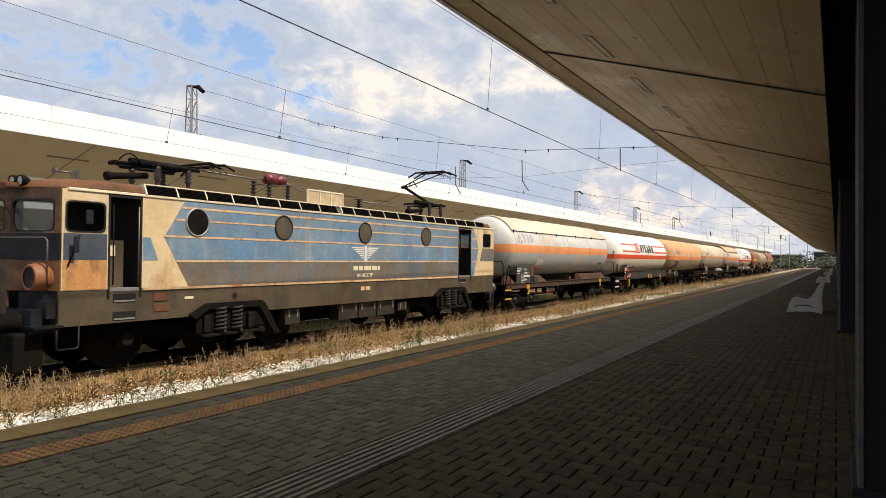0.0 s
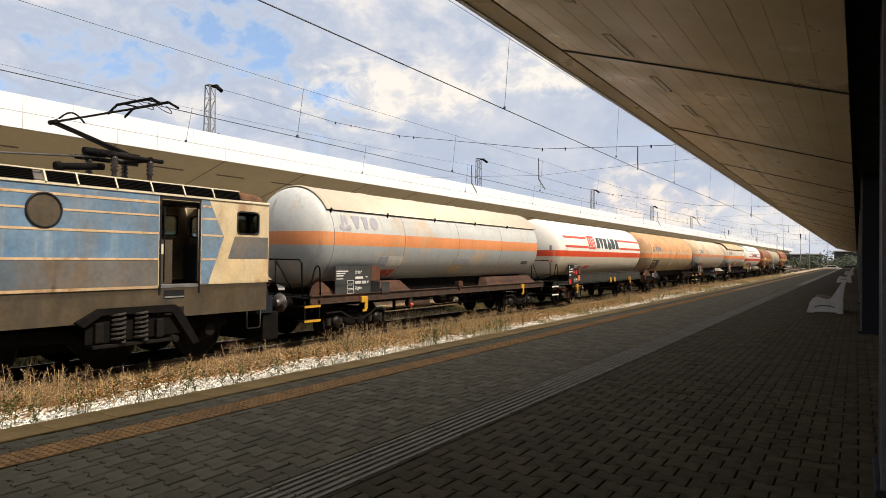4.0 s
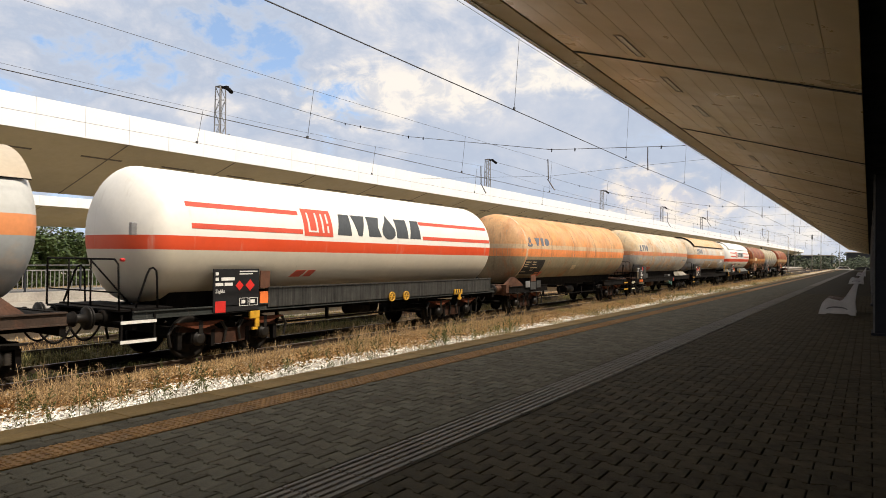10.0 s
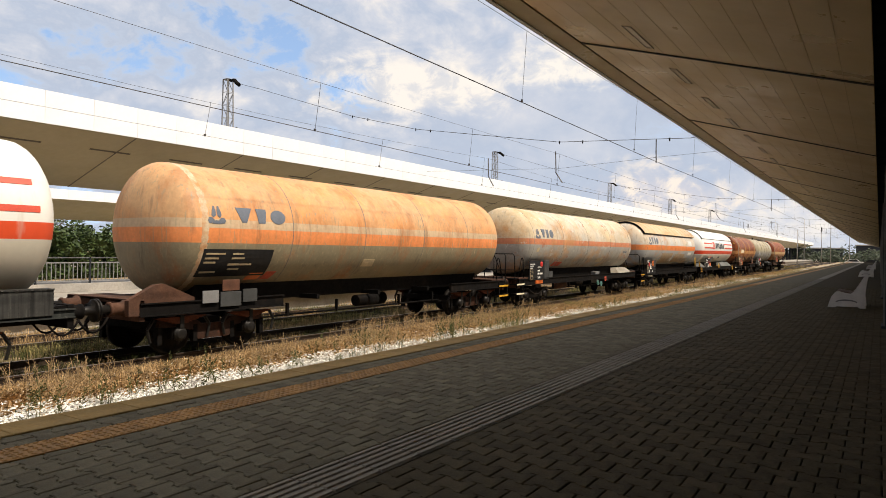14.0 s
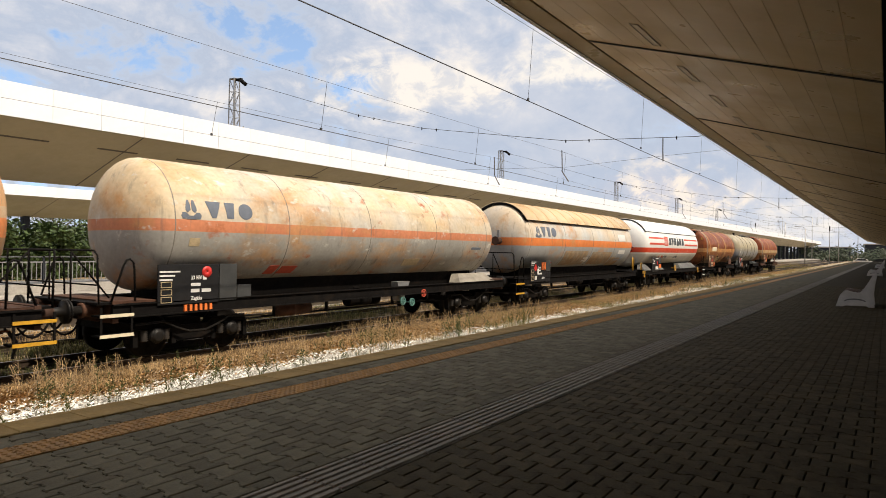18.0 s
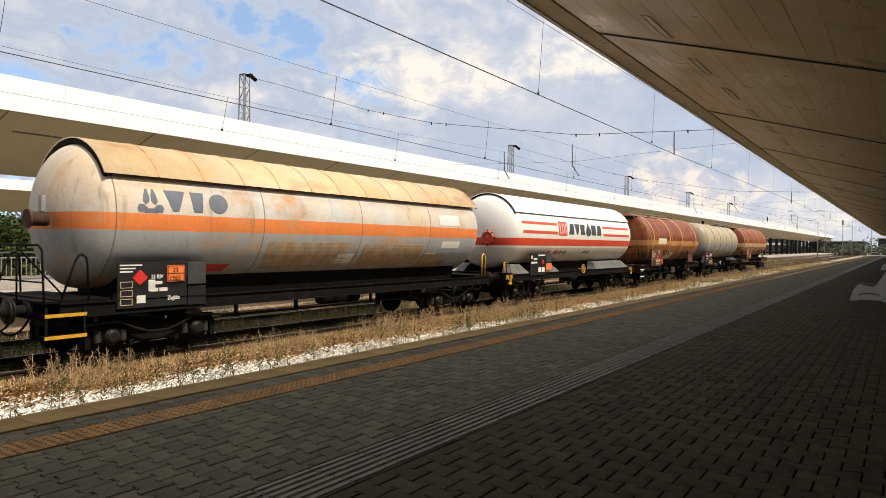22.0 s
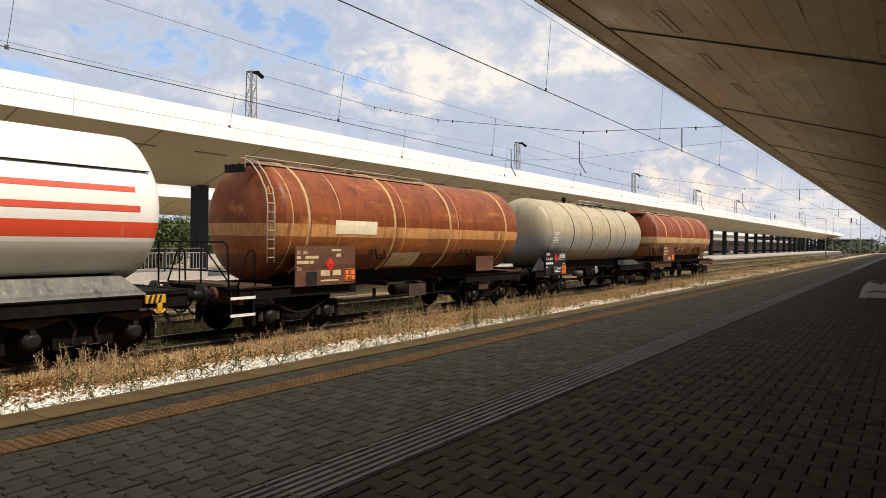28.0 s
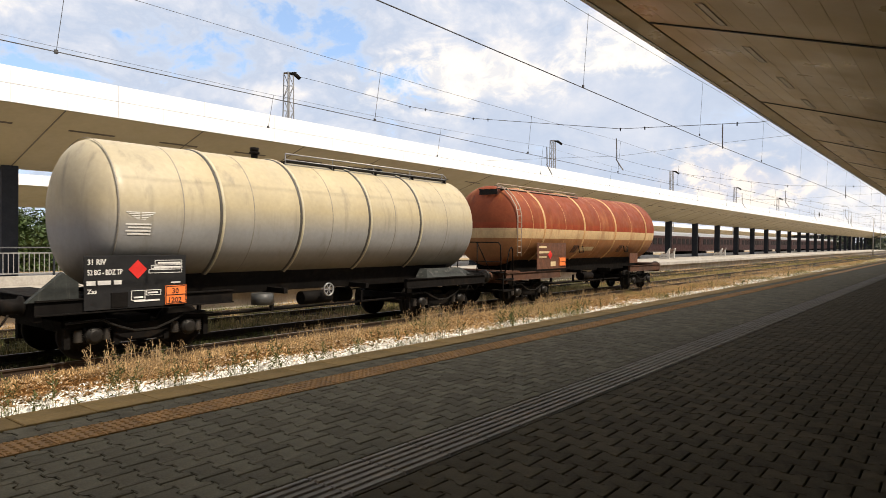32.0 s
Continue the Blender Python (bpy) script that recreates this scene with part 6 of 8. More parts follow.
def locomotive():
    lo = thing("electric_locomotive", (TRACK_X, 5.15, RAIL_Z), "weathered blue and cream electric locomotive with rust on its cab", "locomotive")
    TRAIN.append((lo, 5.15))
    rusty = ((0.30, 0.12, 0.05), 1.6, 0.52, 0.78, (1, 1, 0.5))
    cream = shader("loco_cream", (0.66, 0.50, 0.29), 0.5, var=0.15, scale=2.5, col2=(0.64, 0.52, 0.34), stain=rusty)
    blue = shader("loco_blue", (0.125, 0.235, 0.37), 0.38, var=0.25, scale=1.3, col2=(0.185, 0.275, 0.36), stain=[((0.27, 0.25, 0.21), 1.6, 0.50, 0.85, (1, 1, 0.4)), ((0.30, 0.36, 0.40), 5.0, 0.55, 0.80, (1, 1, 0.10)), ((0.07, 0.08, 0.09), 9.0, 0.66, 0.78, (1, 1, 0.15))])
    grimy = shader("loco_grimy_blue", (0.115, 0.145, 0.175), 0.42, var=0.25, scale=1.3, col2=(0.19, 0.165, 0.125), stain=((0.20, 0.135, 0.085), 2.0, 0.42, 0.72, (1, 1, 0.4)))
    brown = shader("loco_grime_brown", (0.085, 0.063, 0.038), 0.45, var=0.3, scale=1.6, col2=(0.10, 0.078, 0.052), stain=((0.06, 0.05, 0.042), 3, 0.5, 0.75, (1, 1, 0.3)))
    stripe = shader("loco_stripe", (0.66, 0.46, 0.27), 0.5, var=0.2, scale=4, stain=((0.42, 0.17, 0.07), 3.0, 0.52, 0.70, (1, 1, 1)))
    roofm = shader("loco_roof_rust", (0.19, 0.078, 0.030), 0.7, spec=0.2, var=0.35, scale=2.5, col2=(0.13, 0.065, 0.035), stain=((0.07, 0.04, 0.025), 2.0, 0.55, 0.75, (1, 1, 1)))
    roofg = shader("loco_roof_grey", (0.12, 0.105, 0.09), 0.7, var=0.3, scale=2)
    glass = bpy.data.materials.new("loco_glass")
    glass.use_nodes = True
    gb = glass.node_tree.nodes["Principled BSDF"]
    gb.inputs["Transmission Weight"].default_value, gb.inputs["Roughness"].default_value, gb.inputs["Base Color"].default_value = 1.0, 0.02, (0.22, 0.25, 0.25, 1)
    # rusty grime and dark nose, both darkened further for the shade on the front
    front = shader("loco_front_grime_shade", (0.17, 0.085, 0.036), 0.6, var=0.35, scale=2.5, col2=(0.09, 0.042, 0.02), stain=((0.03, 0.022, 0.018), 1.8, 0.44, 0.66, (1, 1, 0.5)))
    nose = shader("loco_nose_dark", (0.014, 0.019, 0.028), 0.65, spec=0.2, var=0.35, scale=2.5, stain=((0.06, 0.03, 0.017), 2.2, 0.55, 0.75, (1, 1, 0.5)))
    cab_rust = shader("loco_cab_rust", (0.54, 0.30, 0.12), 0.6, var=0.25, scale=3, col2=(0.52, 0.24, 0.085), stain=[((0.22, 0.085, 0.035), 2.4, 0.54, 0.76, (1, 1, 0.6)), ((0.66, 0.48, 0.26), 3.5, 0.58, 0.7, (1, 1, 1))])
    lamp_rust = shader("loco_lamp_rust", (0.30, 0.115, 0.045), 0.6, var=0.35, scale=4, stain=((0.10, 0.04, 0.02), 4, 0.5, 0.7, (1, 1, 1)))
    cab_blue = shader("loco_cab_blue", (0.055, 0.072, 0.10), 0.5, var=0.25, scale=2, stain=((0.14, 0.09, 0.06), 2.5, 0.55, 0.75, (1, 1, 0.4)))
    boxes = shader("loco_battery_box", (0.030, 0.026, 0.019), 0.5, var=0.35, scale=3, stain=((0.07, 0.05, 0.03), 3, 0.55, 0.75, (1, 1, 0.3)))
    dark = M["black_plate"]
    M["lamp_glass"] = shader("lamp_glass", (0.55, 0.56, 0.54), 0.12, var=0.1, scale=20)

    def panel(name, p0, p1, z0, z1, material, hole=None, th=0.05, frame=None, label=""):
        """An upright wall from p0 to p1 in plan, with an optional opening (u0, u1, z0, z1) along it, glazed when frame is given."""
        p0, p1 = Vector((*p0, 0)), Vector((*p1, 0))
        d = p1 - p0
        n = d.length
        m = Matrix.Translation(p0) @ Matrix.Rotation(math.atan2(d.y, d.x), 4, "Z")
        bm = B()
        if hole:
            u0, u1, a, b = hole
            for q in ((0, u0, z0, z1), (u1, n, z0, z1), (u0, u1, z0, a), (u0, u1, b, z1)):
                if q[1] - q[0] > 0.001 and q[3] - q[2] > 0.001:
                    box(bm, q[0], q[1], -th / 2, th / 2, q[2], q[3])
        else:
            box(bm, 0, n, -th / 2, th / 2, z0, z1)
        bmesh.ops.transform(bm, matrix=m, verts=bm.verts[:])
        ob = part(name, bm, material, lo, label)
        if hole and frame:
            bm = B()
            t = 0.02
            cu, cz, hu, hz = (u0 + u1) / 2, (a + b) / 2, (u1 - u0) / 2, (b - a) / 2

            def ring(k0, k1, y0, y1):
                """A flat ring between two rounded outlines, each as (inset, squareness)."""
                loops = []
                for inset, sq in (k0, k1):
                    pts = []
                    for i in range(40):
                        c, s = math.cos(i * math.pi / 20), math.sin(i * math.pi / 20)
                        pts.append((cu + (hu - inset) * math.copysign(abs(c) ** (2 / sq), c), cz + (hz - inset) * math.copysign(abs(s) ** (2 / sq), s)))
                    loops.append(pts)
                v = [[bm.verts.new((x, y, z)) for x, z in loops[k]] for k, y in ((0, y0), (1, y0), (1, y1), (0, y1))]
                for p, q in zip(v, v[1:] + v[:1]):
                    for i in range(40):
                        bm.faces.new((p[i], p[(i + 1) % 40], q[(i + 1) % 40], q[i]))
            ring((0.004, 40), (0.012, 7), -th / 2 + 0.002, th / 2 - 0.002)
            bmesh.ops.transform(bm, matrix=m, verts=bm.verts[:])
            part("window_corner", bm, material, lo)
            bm = B()
            ring((0.008, 7), (0.038, 7), -th / 2 - 0.008, th / 2 + 0.008)
            bmesh.ops.transform(bm, matrix=m, verts=bm.verts[:])
            win = part("window_frame", bm, frame, lo)
            bm = B()
            box(bm, u0 + t, u1 - t, -0.004, 0.004, a + t, b - t)
            bmesh.ops.transform(bm, matrix=m, verts=bm.verts[:])
            g = part("pane", bm, glass, win)
            g.visible_shadow = False
        return ob

    ZB, ZT = 1.62, 3.44
    F0, FA, R0, RA = 1.22, 1.60, 19.12, 18.80
    X, XN = 1.47, 0.50
    belt = [(2.17, ZT, cream), (ZB, 2.17, cream)]
    # sides: cab ends with window, doorway, middle
    for s in (1, -1):
        panel("cab_side", (s * X, FA), (s * X, 2.47), ZB, ZT, cream, (0.05, 0.83, 2.66, 3.25), frame=dark)
        panel("door_head", (s * X, 2.47), (s * X, 3.18), 3.38, ZT, cream)
        panel("body_side", (s * X, 3.18), (s * X, 15.92), ZB, ZT, cream)
        panel("door_head", (s * X, 15.92), (s * X, 16.90), 3.34, ZT, cream)
        panel("cab_side", (s * X, 16.90), (s * X, RA), ZB, ZT, cream, (0.95, 1.62, 2.70, 3.24), frame=dark)
        for y0, y1 in ((F0 + 0.1, R0 - 0.1),):
            panel("skirt", (s * (X - 0.01), y0 + 0.25), (s * (X - 0.01), y1 - 0.25), 0.98, ZB - 0.004, brown)
            panel("corner_skirt", (s * (X - 0.01), FA + 0.05), (s * 0.8, F0 + 0.05), 0.98, ZB - 0.02, nose)
        panel("corner_post", (s * X, FA), (s * XN, F0), ZB, ZT, front, (0.10, 0.98, 2.66, 3.26), frame=dark)
        panel("corner_post", (s * X, RA), (s * XN, R0), ZB, ZT, cream, (0.10, 0.94, 2.66, 3.24), frame=dark)
    for y in (F0, R0):
        panel("front", (-XN, y), (XN, y), 1.2, ZT, front, (0.07, 0.93, 2.66, 3.26), frame=dark)
    # dark interior behind the openings
    bm = B()
    box(bm, -0.95, 0.95, 3.3, 15.8, 1.3, 3.4)
    box(bm, -X + 0.06, X - 0.06, 1.4, 18.9, 1.14, 1.45)
    part("interior", bm, dark, lo)
    for y in (3.2, 15.82):
        bm = B()
        box(bm, -X + 0.05, X - 0.05, y, y + 0.06, 1.4, 3.4)
        part("cab_bulkhead", bm, dark, lo)
    for y0, y1 in ((1.5, 1.75), (18.5, 18.75)):
        bm = B()
        box(bm, -1.2, 1.2, y0, y1, 1.45, 2.5, 0.03)
        part("driver_desk", bm, M["grey_plate"], lo)
    # painted fields, a little proud of the sides
    for s in (1, -1):
        x0, x1 = (X + 0.020, X + 0.030) if s > 0 else (-X - 0.030, -X - 0.020)
        for nm, pts, mt in (("blue_field", [(4.18, 3.42), (3.68, 2.64), (3.97, 2.16), (15.90, 2.16), (15.90, 3.42)], blue),
                            ("lower_field", [(3.97, 2.155), (4.28, 1.63), (15.90, 1.63), (15.90, 2.155)], grimy),
                            ("cab_band", [(FA + 0.03, 2.17), (2.45, 2.17), (2.45, 2.65), (FA + 0.03, 2.65)], cab_blue), ("cab_lower", [(FA + 0.02, 1.63), (2.45, 1.63), (2.45, 2.165), (FA + 0.02, 2.165)], cab_rust),
                            ("cab_band", [(3.2, 2.17), (3.55, 2.17), (3.36, 2.62), (3.2, 2.62)], blue),
                            ("rear_band", [(16.92, 1.63), (17.1, 1.63), (17.5, 2.64), (17.1, 3.42), (16.92, 3.42)], blue),
                            ("rear_band", [(17.62, 2.17), (RA - 0.02, 2.17), (RA - 0.02, 2.66), (17.8, 2.66)], grimy)):
            bm = B()
            prism(bm, pts, "x", x0, x1)
            part(nm, bm, mt, lo)
        for z, ya, h in ((3.27, 4.10, 0.045), (3.01, 3.93, 0.035), (2.66, 3.66, 0.042), (2.15, 3.97, 0.042), (1.60, 3.2, 0.05)):
            bm = B()
            box(bm, x0, x1 + (0.004 if s > 0 else 0) if s > 0 else x1, ya, 15.90, z - h / 2, z + h / 2)
            if s < 0:
                bmesh.ops.translate(bm, vec=(-0.004, 0, 0), verts=bm.verts[:])
            else:
                bmesh.ops.translate(bm, vec=(0.002, 0, 0), verts=bm.verts[:])
            part("stripe", bm, stripe, lo)
        for z, yb in ((3.27, 17.15), (3.01, 17.3), (2.66, 17.47), (2.15, 17.3)):
            bm = B()
            box(bm, x0 + 0.003 * s, x1 + 0.003 * s, 16.93, yb, z - 0.02, z + 0.02)
            part("stripe", bm, stripe, lo)
        for k, y in enumerate((4.49, 7.07, 10.37, 13.70)):
            bm = B()
            xx = s * (X + 0.03)
            lathe(bm, [(xx - 0.03, 0.27), (xx + s * 0.025, 0.275), (xx + s * 0.03, 0.29), (xx + s * 0.02, 0.31), (xx - 0.03, 0.31)], 32, (0, y, 2.98), "x")
            ring = part("porthole", bm, M["black_plate"] if k else M["galv"], lo)
            bm = B()
            prism(bm, [(y + 0.273 * math.cos(q * math.pi / 16), 2.98 + 0.273 * math.sin(q * math.pi / 16)) for q in range(32)], "x", min(xx, xx + 0.012 * s), max(xx, xx + 0.012 * s))
            part("mesh_cover", bm, brown if k else M["black"], ring)
    # winged emblem and lettering
    xe = X + 0.031
    bm = B()
    box(bm, xe, xe + 0.007, 10.35, 10.45, 2.15, 2.60)
    em = part("winged_emblem", bm, WHITE, lo, "white winged emblem")
    for k in range(7):
        z = 2.56 - 0.055 * k
        for y0, y1 in ((9.78 + 0.085 * k, 10.32), (10.48, 11.02 - 0.085 * k)):
            bm = B()
            box(bm, xe, xe + 0.006, min(y0, y1), max(y0, y1), z - 0.035, z)
            part("wing_bar", bm, WHITE, em)
    bars(lo, xe, [(9.85, 10.05, 1.90, 2.02), (10.10, 10.28, 1.90, 2.02), (10.34, 10.68, 1.90, 2.02), (10.73, 10.98, 1.90, 2.02), (11.02, 11.12, 1.90, 2.02)], M["cream_paint"])
    words(lo, "BG-BDZ TP", (xe, 10.02, 1.70), 0.15, M["cream_paint"])
    bars(lo, X + 0.018, [(10.22, 10.38, 1.32, 1.43), (10.44, 10.66, 1.32, 1.43)], stripe)
    # doorway leaves, set back and open
    for y0, y1 in ((2.47, 3.18), (15.92, 16.90)):
        bm = B()
        for a in ((y0, y0 + 0.045), (y1 - 0.045, y1)):
            box(bm, X - 0.06, X + 0.035, *a, 1.45, 3.42, 0.008)
        box(bm, X - 0.06, X + 0.035, y0, y1, 3.36, 3.42)
        part("door_frame", bm, dark, lo, "worn black door frame")
        bm = B()
        box(bm, X - 0.32, X - 0.28, y0 + 0.04, y0 + 0.52, 1.50, 2.55)
        d = part("cab_door", bm, brown, lo, "open inner cab door")
        bm = B()
        box(bm, X - 0.28, X - 0.272, y0 + 0.18, y0 + 0.34, 2.25, 2.45)
        part("notice", bm, M["cream_paint"], d)
        handrail(lo, [(X + 0.07, y1 - 0.1, 1.7), (X + 0.07, y1 - 0.1, 3.2)], 0.014, M["steel"])
        handrail(lo, [(X + 0.07, y0 + 0.08, 1.7), (X + 0.07, y0 + 0.08, 3.2)], 0.014, M["black"])
        bm = B()
        box(bm, X - 0.2, X + 0.02, y0, y1, 1.58, 1.64)
        part("door_sill", bm, M["galv"], lo)
        # black blocks on the skirt paint the shade inside the footholds
        for z in (1.02, 1.36):
            bm = B()
            box(bm, X - 0.03, X + 0.024, y0 + 0.12, y0 + 0.60, z, z + 0.17, 0.01)
            q = part("foot_recess", bm, dark, lo)
            bm = B()
            box(bm, X + 0.02, X + 0.032, y0 + 0.14, y0 + 0.58, z + 0.015, z + 0.045)
            part("foot_edge", bm, M["galv"], q)
    # roof
    bm = B()
    prof = [(-1.5, 3.44), (1.5, 3.44), (1.5, 3.50), (1.40, 3.62), (1.2, 3.67), (0.6, 3.72), (-0.6, 3.72), (-1.2, 3.67), (-1.40, 3.62), (-1.5, 3.50)]
    prism(bm, prof, "y", 3.2, 17.95)
    part("roof", bm, roofg, lo)
    for y0, y1, yt in ((3.2, 1.08, 0.95), (17.95, 19.2, 19.35)):
        bm = B()
        rows = []
        for k in range(6):
            f = k / 5
            y = y0 + (y1 - y0) * f
            sx, sz = 1 - 0.55 * max(0, f - 0.55) / 0.45, 1 - 0.55 * max(0.0, f - 0.4) ** 1.5 / 0.6 ** 1.5
            rows.append([bm.verts.new((x * sx, y, 3.44 + (z - 3.44) * sz)) for x, z in prof])
        for p, q in zip(rows, rows[1:]):
            for i in range(len(prof)):
                bm.faces.new((p[i], p[(i + 1) % len(prof)], q[(i + 1) % len(prof)], q[i])).smooth = True
        bm.faces.new(rows[0][::-1]), bm.faces.new(rows[-1])
        part("cab_roof", bm, roofm, lo, "rusty brown rounded cab roof")
    bm = B()
    for s in (1, -1):
        box(bm, min(s * 1.44, s * 1.52), max(s * 1.44, s * 1.52), 1.7, 18.8, 3.42, 3.47, 0.01)
    part("rain_gutter", bm, M["cream_paint"], lo)
    n = 20
    for k in range(n):
        y0, y1 = 3.24 + 14.7 * k / n, 3.24 + 14.7 * (k + 1) / n
        if k in (8, 14):
            y0 += 0.18
        bm = B()
        for z in range(6):
            f = z / 6
            box(bm, 1.50 - 0.09 * f, 1.54 - 0.09 * f, y0 + 0.03, y1 - 0.01, 3.49 + 0.17 * f, 3.49 + 0.17 * f + 0.012)
        prism(bm, [(1.36, 3.475), (1.515, 3.475), (1.425, 3.66), (1.30, 3.66)], "y", y0 + 0.02, y1)
        lv = part("louvre", bm, M["black"], lo)
        bm = B()
        prism(bm, [(1.40, 3.47), (1.545, 3.47), (1.445, 3.68), (1.34, 3.68)], "y", y0 - 0.012, y0 + 0.02)
        part("louvre_post", bm, M["cream_paint"], lv)
    bm = B()
    box(bm, 1.38, 1.45, 3.24, 17.95, 3.662, 3.685)
    part("louvre_rail", bm, M["cream_paint"], lo)
    # roof gear
    por = shader("porcelain_brown", (0.035, 0.026, 0.024), 0.3, var=0.2)

    def insulator(x, y, z0, z1, r=0.10):
        bm = B()
        m = 6
        pr = [(z0, 0.03)]
        for i in range(m):
            z = z0 + (z1 - z0) * (i + 0.5) / m
            pr += [(z - 0.02, 0.045), (z, r), (z + 0.018, 0.045)]
        lathe(bm, pr + [(z1, 0.03)], 12, (x, y, 0), "z")
        part("insulator", bm, por, lo)

    for x, y in ((0.3, 7.2), (0.3, 8.45), (0.3, 7.75), (0.0, 10.2)):
        insulator(x, y, 3.70, 4.24)
    insulator(0.3, 11.6, 3.70, 4.12, 0.17)
    bm = B()
    lathe(bm, [(7.6, 0.06), (7.62, 0.14), (7.95, 0.15), (7.97, 0.10), (8.05, 0.10), (8.07, 0.14), (8.3, 0.12), (8.32, 0.03)], 16, (0.3, 0, 4.32))
    part("circuit_breaker", bm, shader("breaker_red", (0.16, 0.022, 0.03), 0.35, var=0.2), lo, "dark red roof circuit breaker")
    bm = B()
    for a in ((0.55, 8.96), (0.55, 9.47), (0.55, 9.98), (0.55, 10.5)):
        box(bm, a[0] - 0.02, a[0] + 0.02, a[1] - 0.02, a[1] + 0.02, 3.68, 4.16)
    box(bm, 0.53, 0.57, 8.96, 10.5, 4.13, 4.17), box(bm, 0.53, 0.57, 8.96, 10.5, 3.74, 3.78)
    fr = part("roof_cage", bm, M["cream_paint"], lo, "cream roof cage with mesh sides")
    bm = B()
    for k in range(3):
        box(bm, 0.545, 0.555, 8.99 + 0.51 * k, 9.44 + 0.51 * k, 3.78, 4.13)
    part("cage_mesh", bm, M["tan_patch"], fr)
    bm = B()
    pipe(bm, [(0.25, 5.2, 4.30), (0.25, 7.2, 4.27), (0.3, 7.6, 4.32)], 0.022)
    pipe(bm, [(0.3, 8.3, 4.3), (0.25, 9.0, 4.12), (0.1, 10.2, 4.28)], 0.016)
    pipe(bm, [(0.3, 11.6, 4.05), (0.2, 13.4, 4.02), (0.1, 15.6, 4.22)], 0.02)
    part("roof_conductor", bm, M["steel"], lo)

    def pantograph(y, knee, head, s=1):
        """Single-arm pantograph; knee and head: their lengths from its middle and heights."""
        p = new("pantograph")
        p.parent, p.location = lo, (0, y, 0)
        for x, q in ((0.45, 0.35), (-0.45, 0.35), (0.45, -0.45), (-0.45, -0.45)):
            bm = B()
            lathe(bm, [(3.68, 0.05), (3.86, 0.05)] + [(3.9 + 0.04 * i, 0.085 if i % 2 else 0.05) for i in range(8)] + [(4.22, 0.04)], 10, (x, q, 0), "z")
            part("insulator", bm, por, p)
        bm = B()
        for x in (-0.45, 0.45):
            rod(bm, (x, -0.75, 4.24), (x, 0.65, 4.24), 0.045, 8)
        for q in (-0.6, 0.35):
            rod(bm, (-0.5, q, 4.25), (0.5, q, 4.25), 0.055, 8)
        rod(bm, (0.12, -0.9, 4.30), (0.12, 0.3, 4.30), 0.075, 10)
        part("base_frame", bm, M["black"], p)
        knee, head = (0, *knee), (0, *head)
        bm = B()
        rod(bm, (0, s * 0.45, 4.28), knee, 0.05, 8)
        rod(bm, (0.12, s * 0.2, 4.24), (0.12, knee[1], knee[2] - 0.06), 0.02, 6)
        part("lower_arm", bm, M["black"], p)
        bm = B()
        for x in (-0.35, 0.35):
            rod(bm, (x * 0.3, knee[1], knee[2]), (x, head[1], head[2] - 0.08), 0.022, 6)
        rod(bm, (-0.12, knee[1], knee[2]), (0.12, knee[1], knee[2]), 0.05, 8)
        part("upper_arm", bm, M["black"], p)
        bm = B()
        for q in (-0.2, 0.2):
            pipe(bm, [(-0.95, head[1] + q, head[2] - 0.16), (-0.62, head[1] + q, head[2]), (0.62, head[1] + q, head[2]), (0.95, head[1] + q, head[2] - 0.16)], 0.03)
        for x in (-0.4, 0.4):
            rod(bm, (x, head[1] - 0.2, head[2]), (x, head[1] + 0.2, head[2]), 0.018, 5)
            rod(bm, (x, head[1], head[2] - 0.1), (x, head[1] + 0.2, head[2]), 0.015, 5)
        part("contact_head", bm, M["black"], p)
        bm = B()
        pts = [(0.2, knee[1] + s * 0.5 * i / 6, knee[2] + 0.05 + 0.16 * math.sin(math.pi * i / 6)) for i in range(7)]
        pipe(bm, pts, 0.018)
        part("jumper_cable", bm, M["wheel"], p)
        bm = B()
        rod(bm, (0.15, -1.42, 3.92), (0.15, -0.50, 4.02), 0.07, 10)
        rod(bm, (0.15, -1.46, 3.91), (0.15, -1.36, 3.93), 0.095, 10)
        part("raising_cylinder", bm, M["black"], p)
        bm = B()
        for q in (-0.22, 0.22):
            pts = [(0.3 + 0.35 * math.sin(math.pi * k / 8), head[1] + q + 0.16 * math.cos(math.pi * k / 8), head[2] - 0.02 - 0.22 * math.sin(math.pi * k / 8)) for k in range(9)]
            pipe(bm, pts, 0.010, 4)
        part("head_cable", bm, M["wheel"], p)

    pantograph(4.72, (-1.20, 4.24), (1.05, 4.44))
    pantograph(16.05, (-1.43, 4.78), (0.45, 5.52))
    # front: twin roof lamps, horn, side lamp, visor, buffer beam
    for x, y in ((0.60, 1.20), (0.79, 1.24)):
        bm = B()
        lathe(bm, [(y + 0.0, 0.078), (y - 0.01, 0.10), (y + 0.02, 0.105), (y + 0.09, 0.10), (y + 0.16, 0.05), (y + 0.18, 0.01)], 20, (x, 0, 3.57))
        rod(bm, (x, y + 0.08, 3.40), (x, y + 0.08, 3.50), 0.03, 6)
        h = part("roof_lamp", bm, M["black"], lo, "twin round roof lamp in a dark housing")
        bm = B()
        lathe(bm, [(y + 0.012, 0.005), (y + 0.002, 0.05), (y + 0.004, 0.08)], 20, (x, 0, 3.57))
        part("lamp_glass", bm, M["lamp_glass"], h)
    bm = B()
    rod(bm, (0.70, 1.28, 3.56), (0.62, 2.0, 3.62), 0.10, 12, 0.05)
    part("lamp_cowl", bm, roofg, lo)
    bm = B()
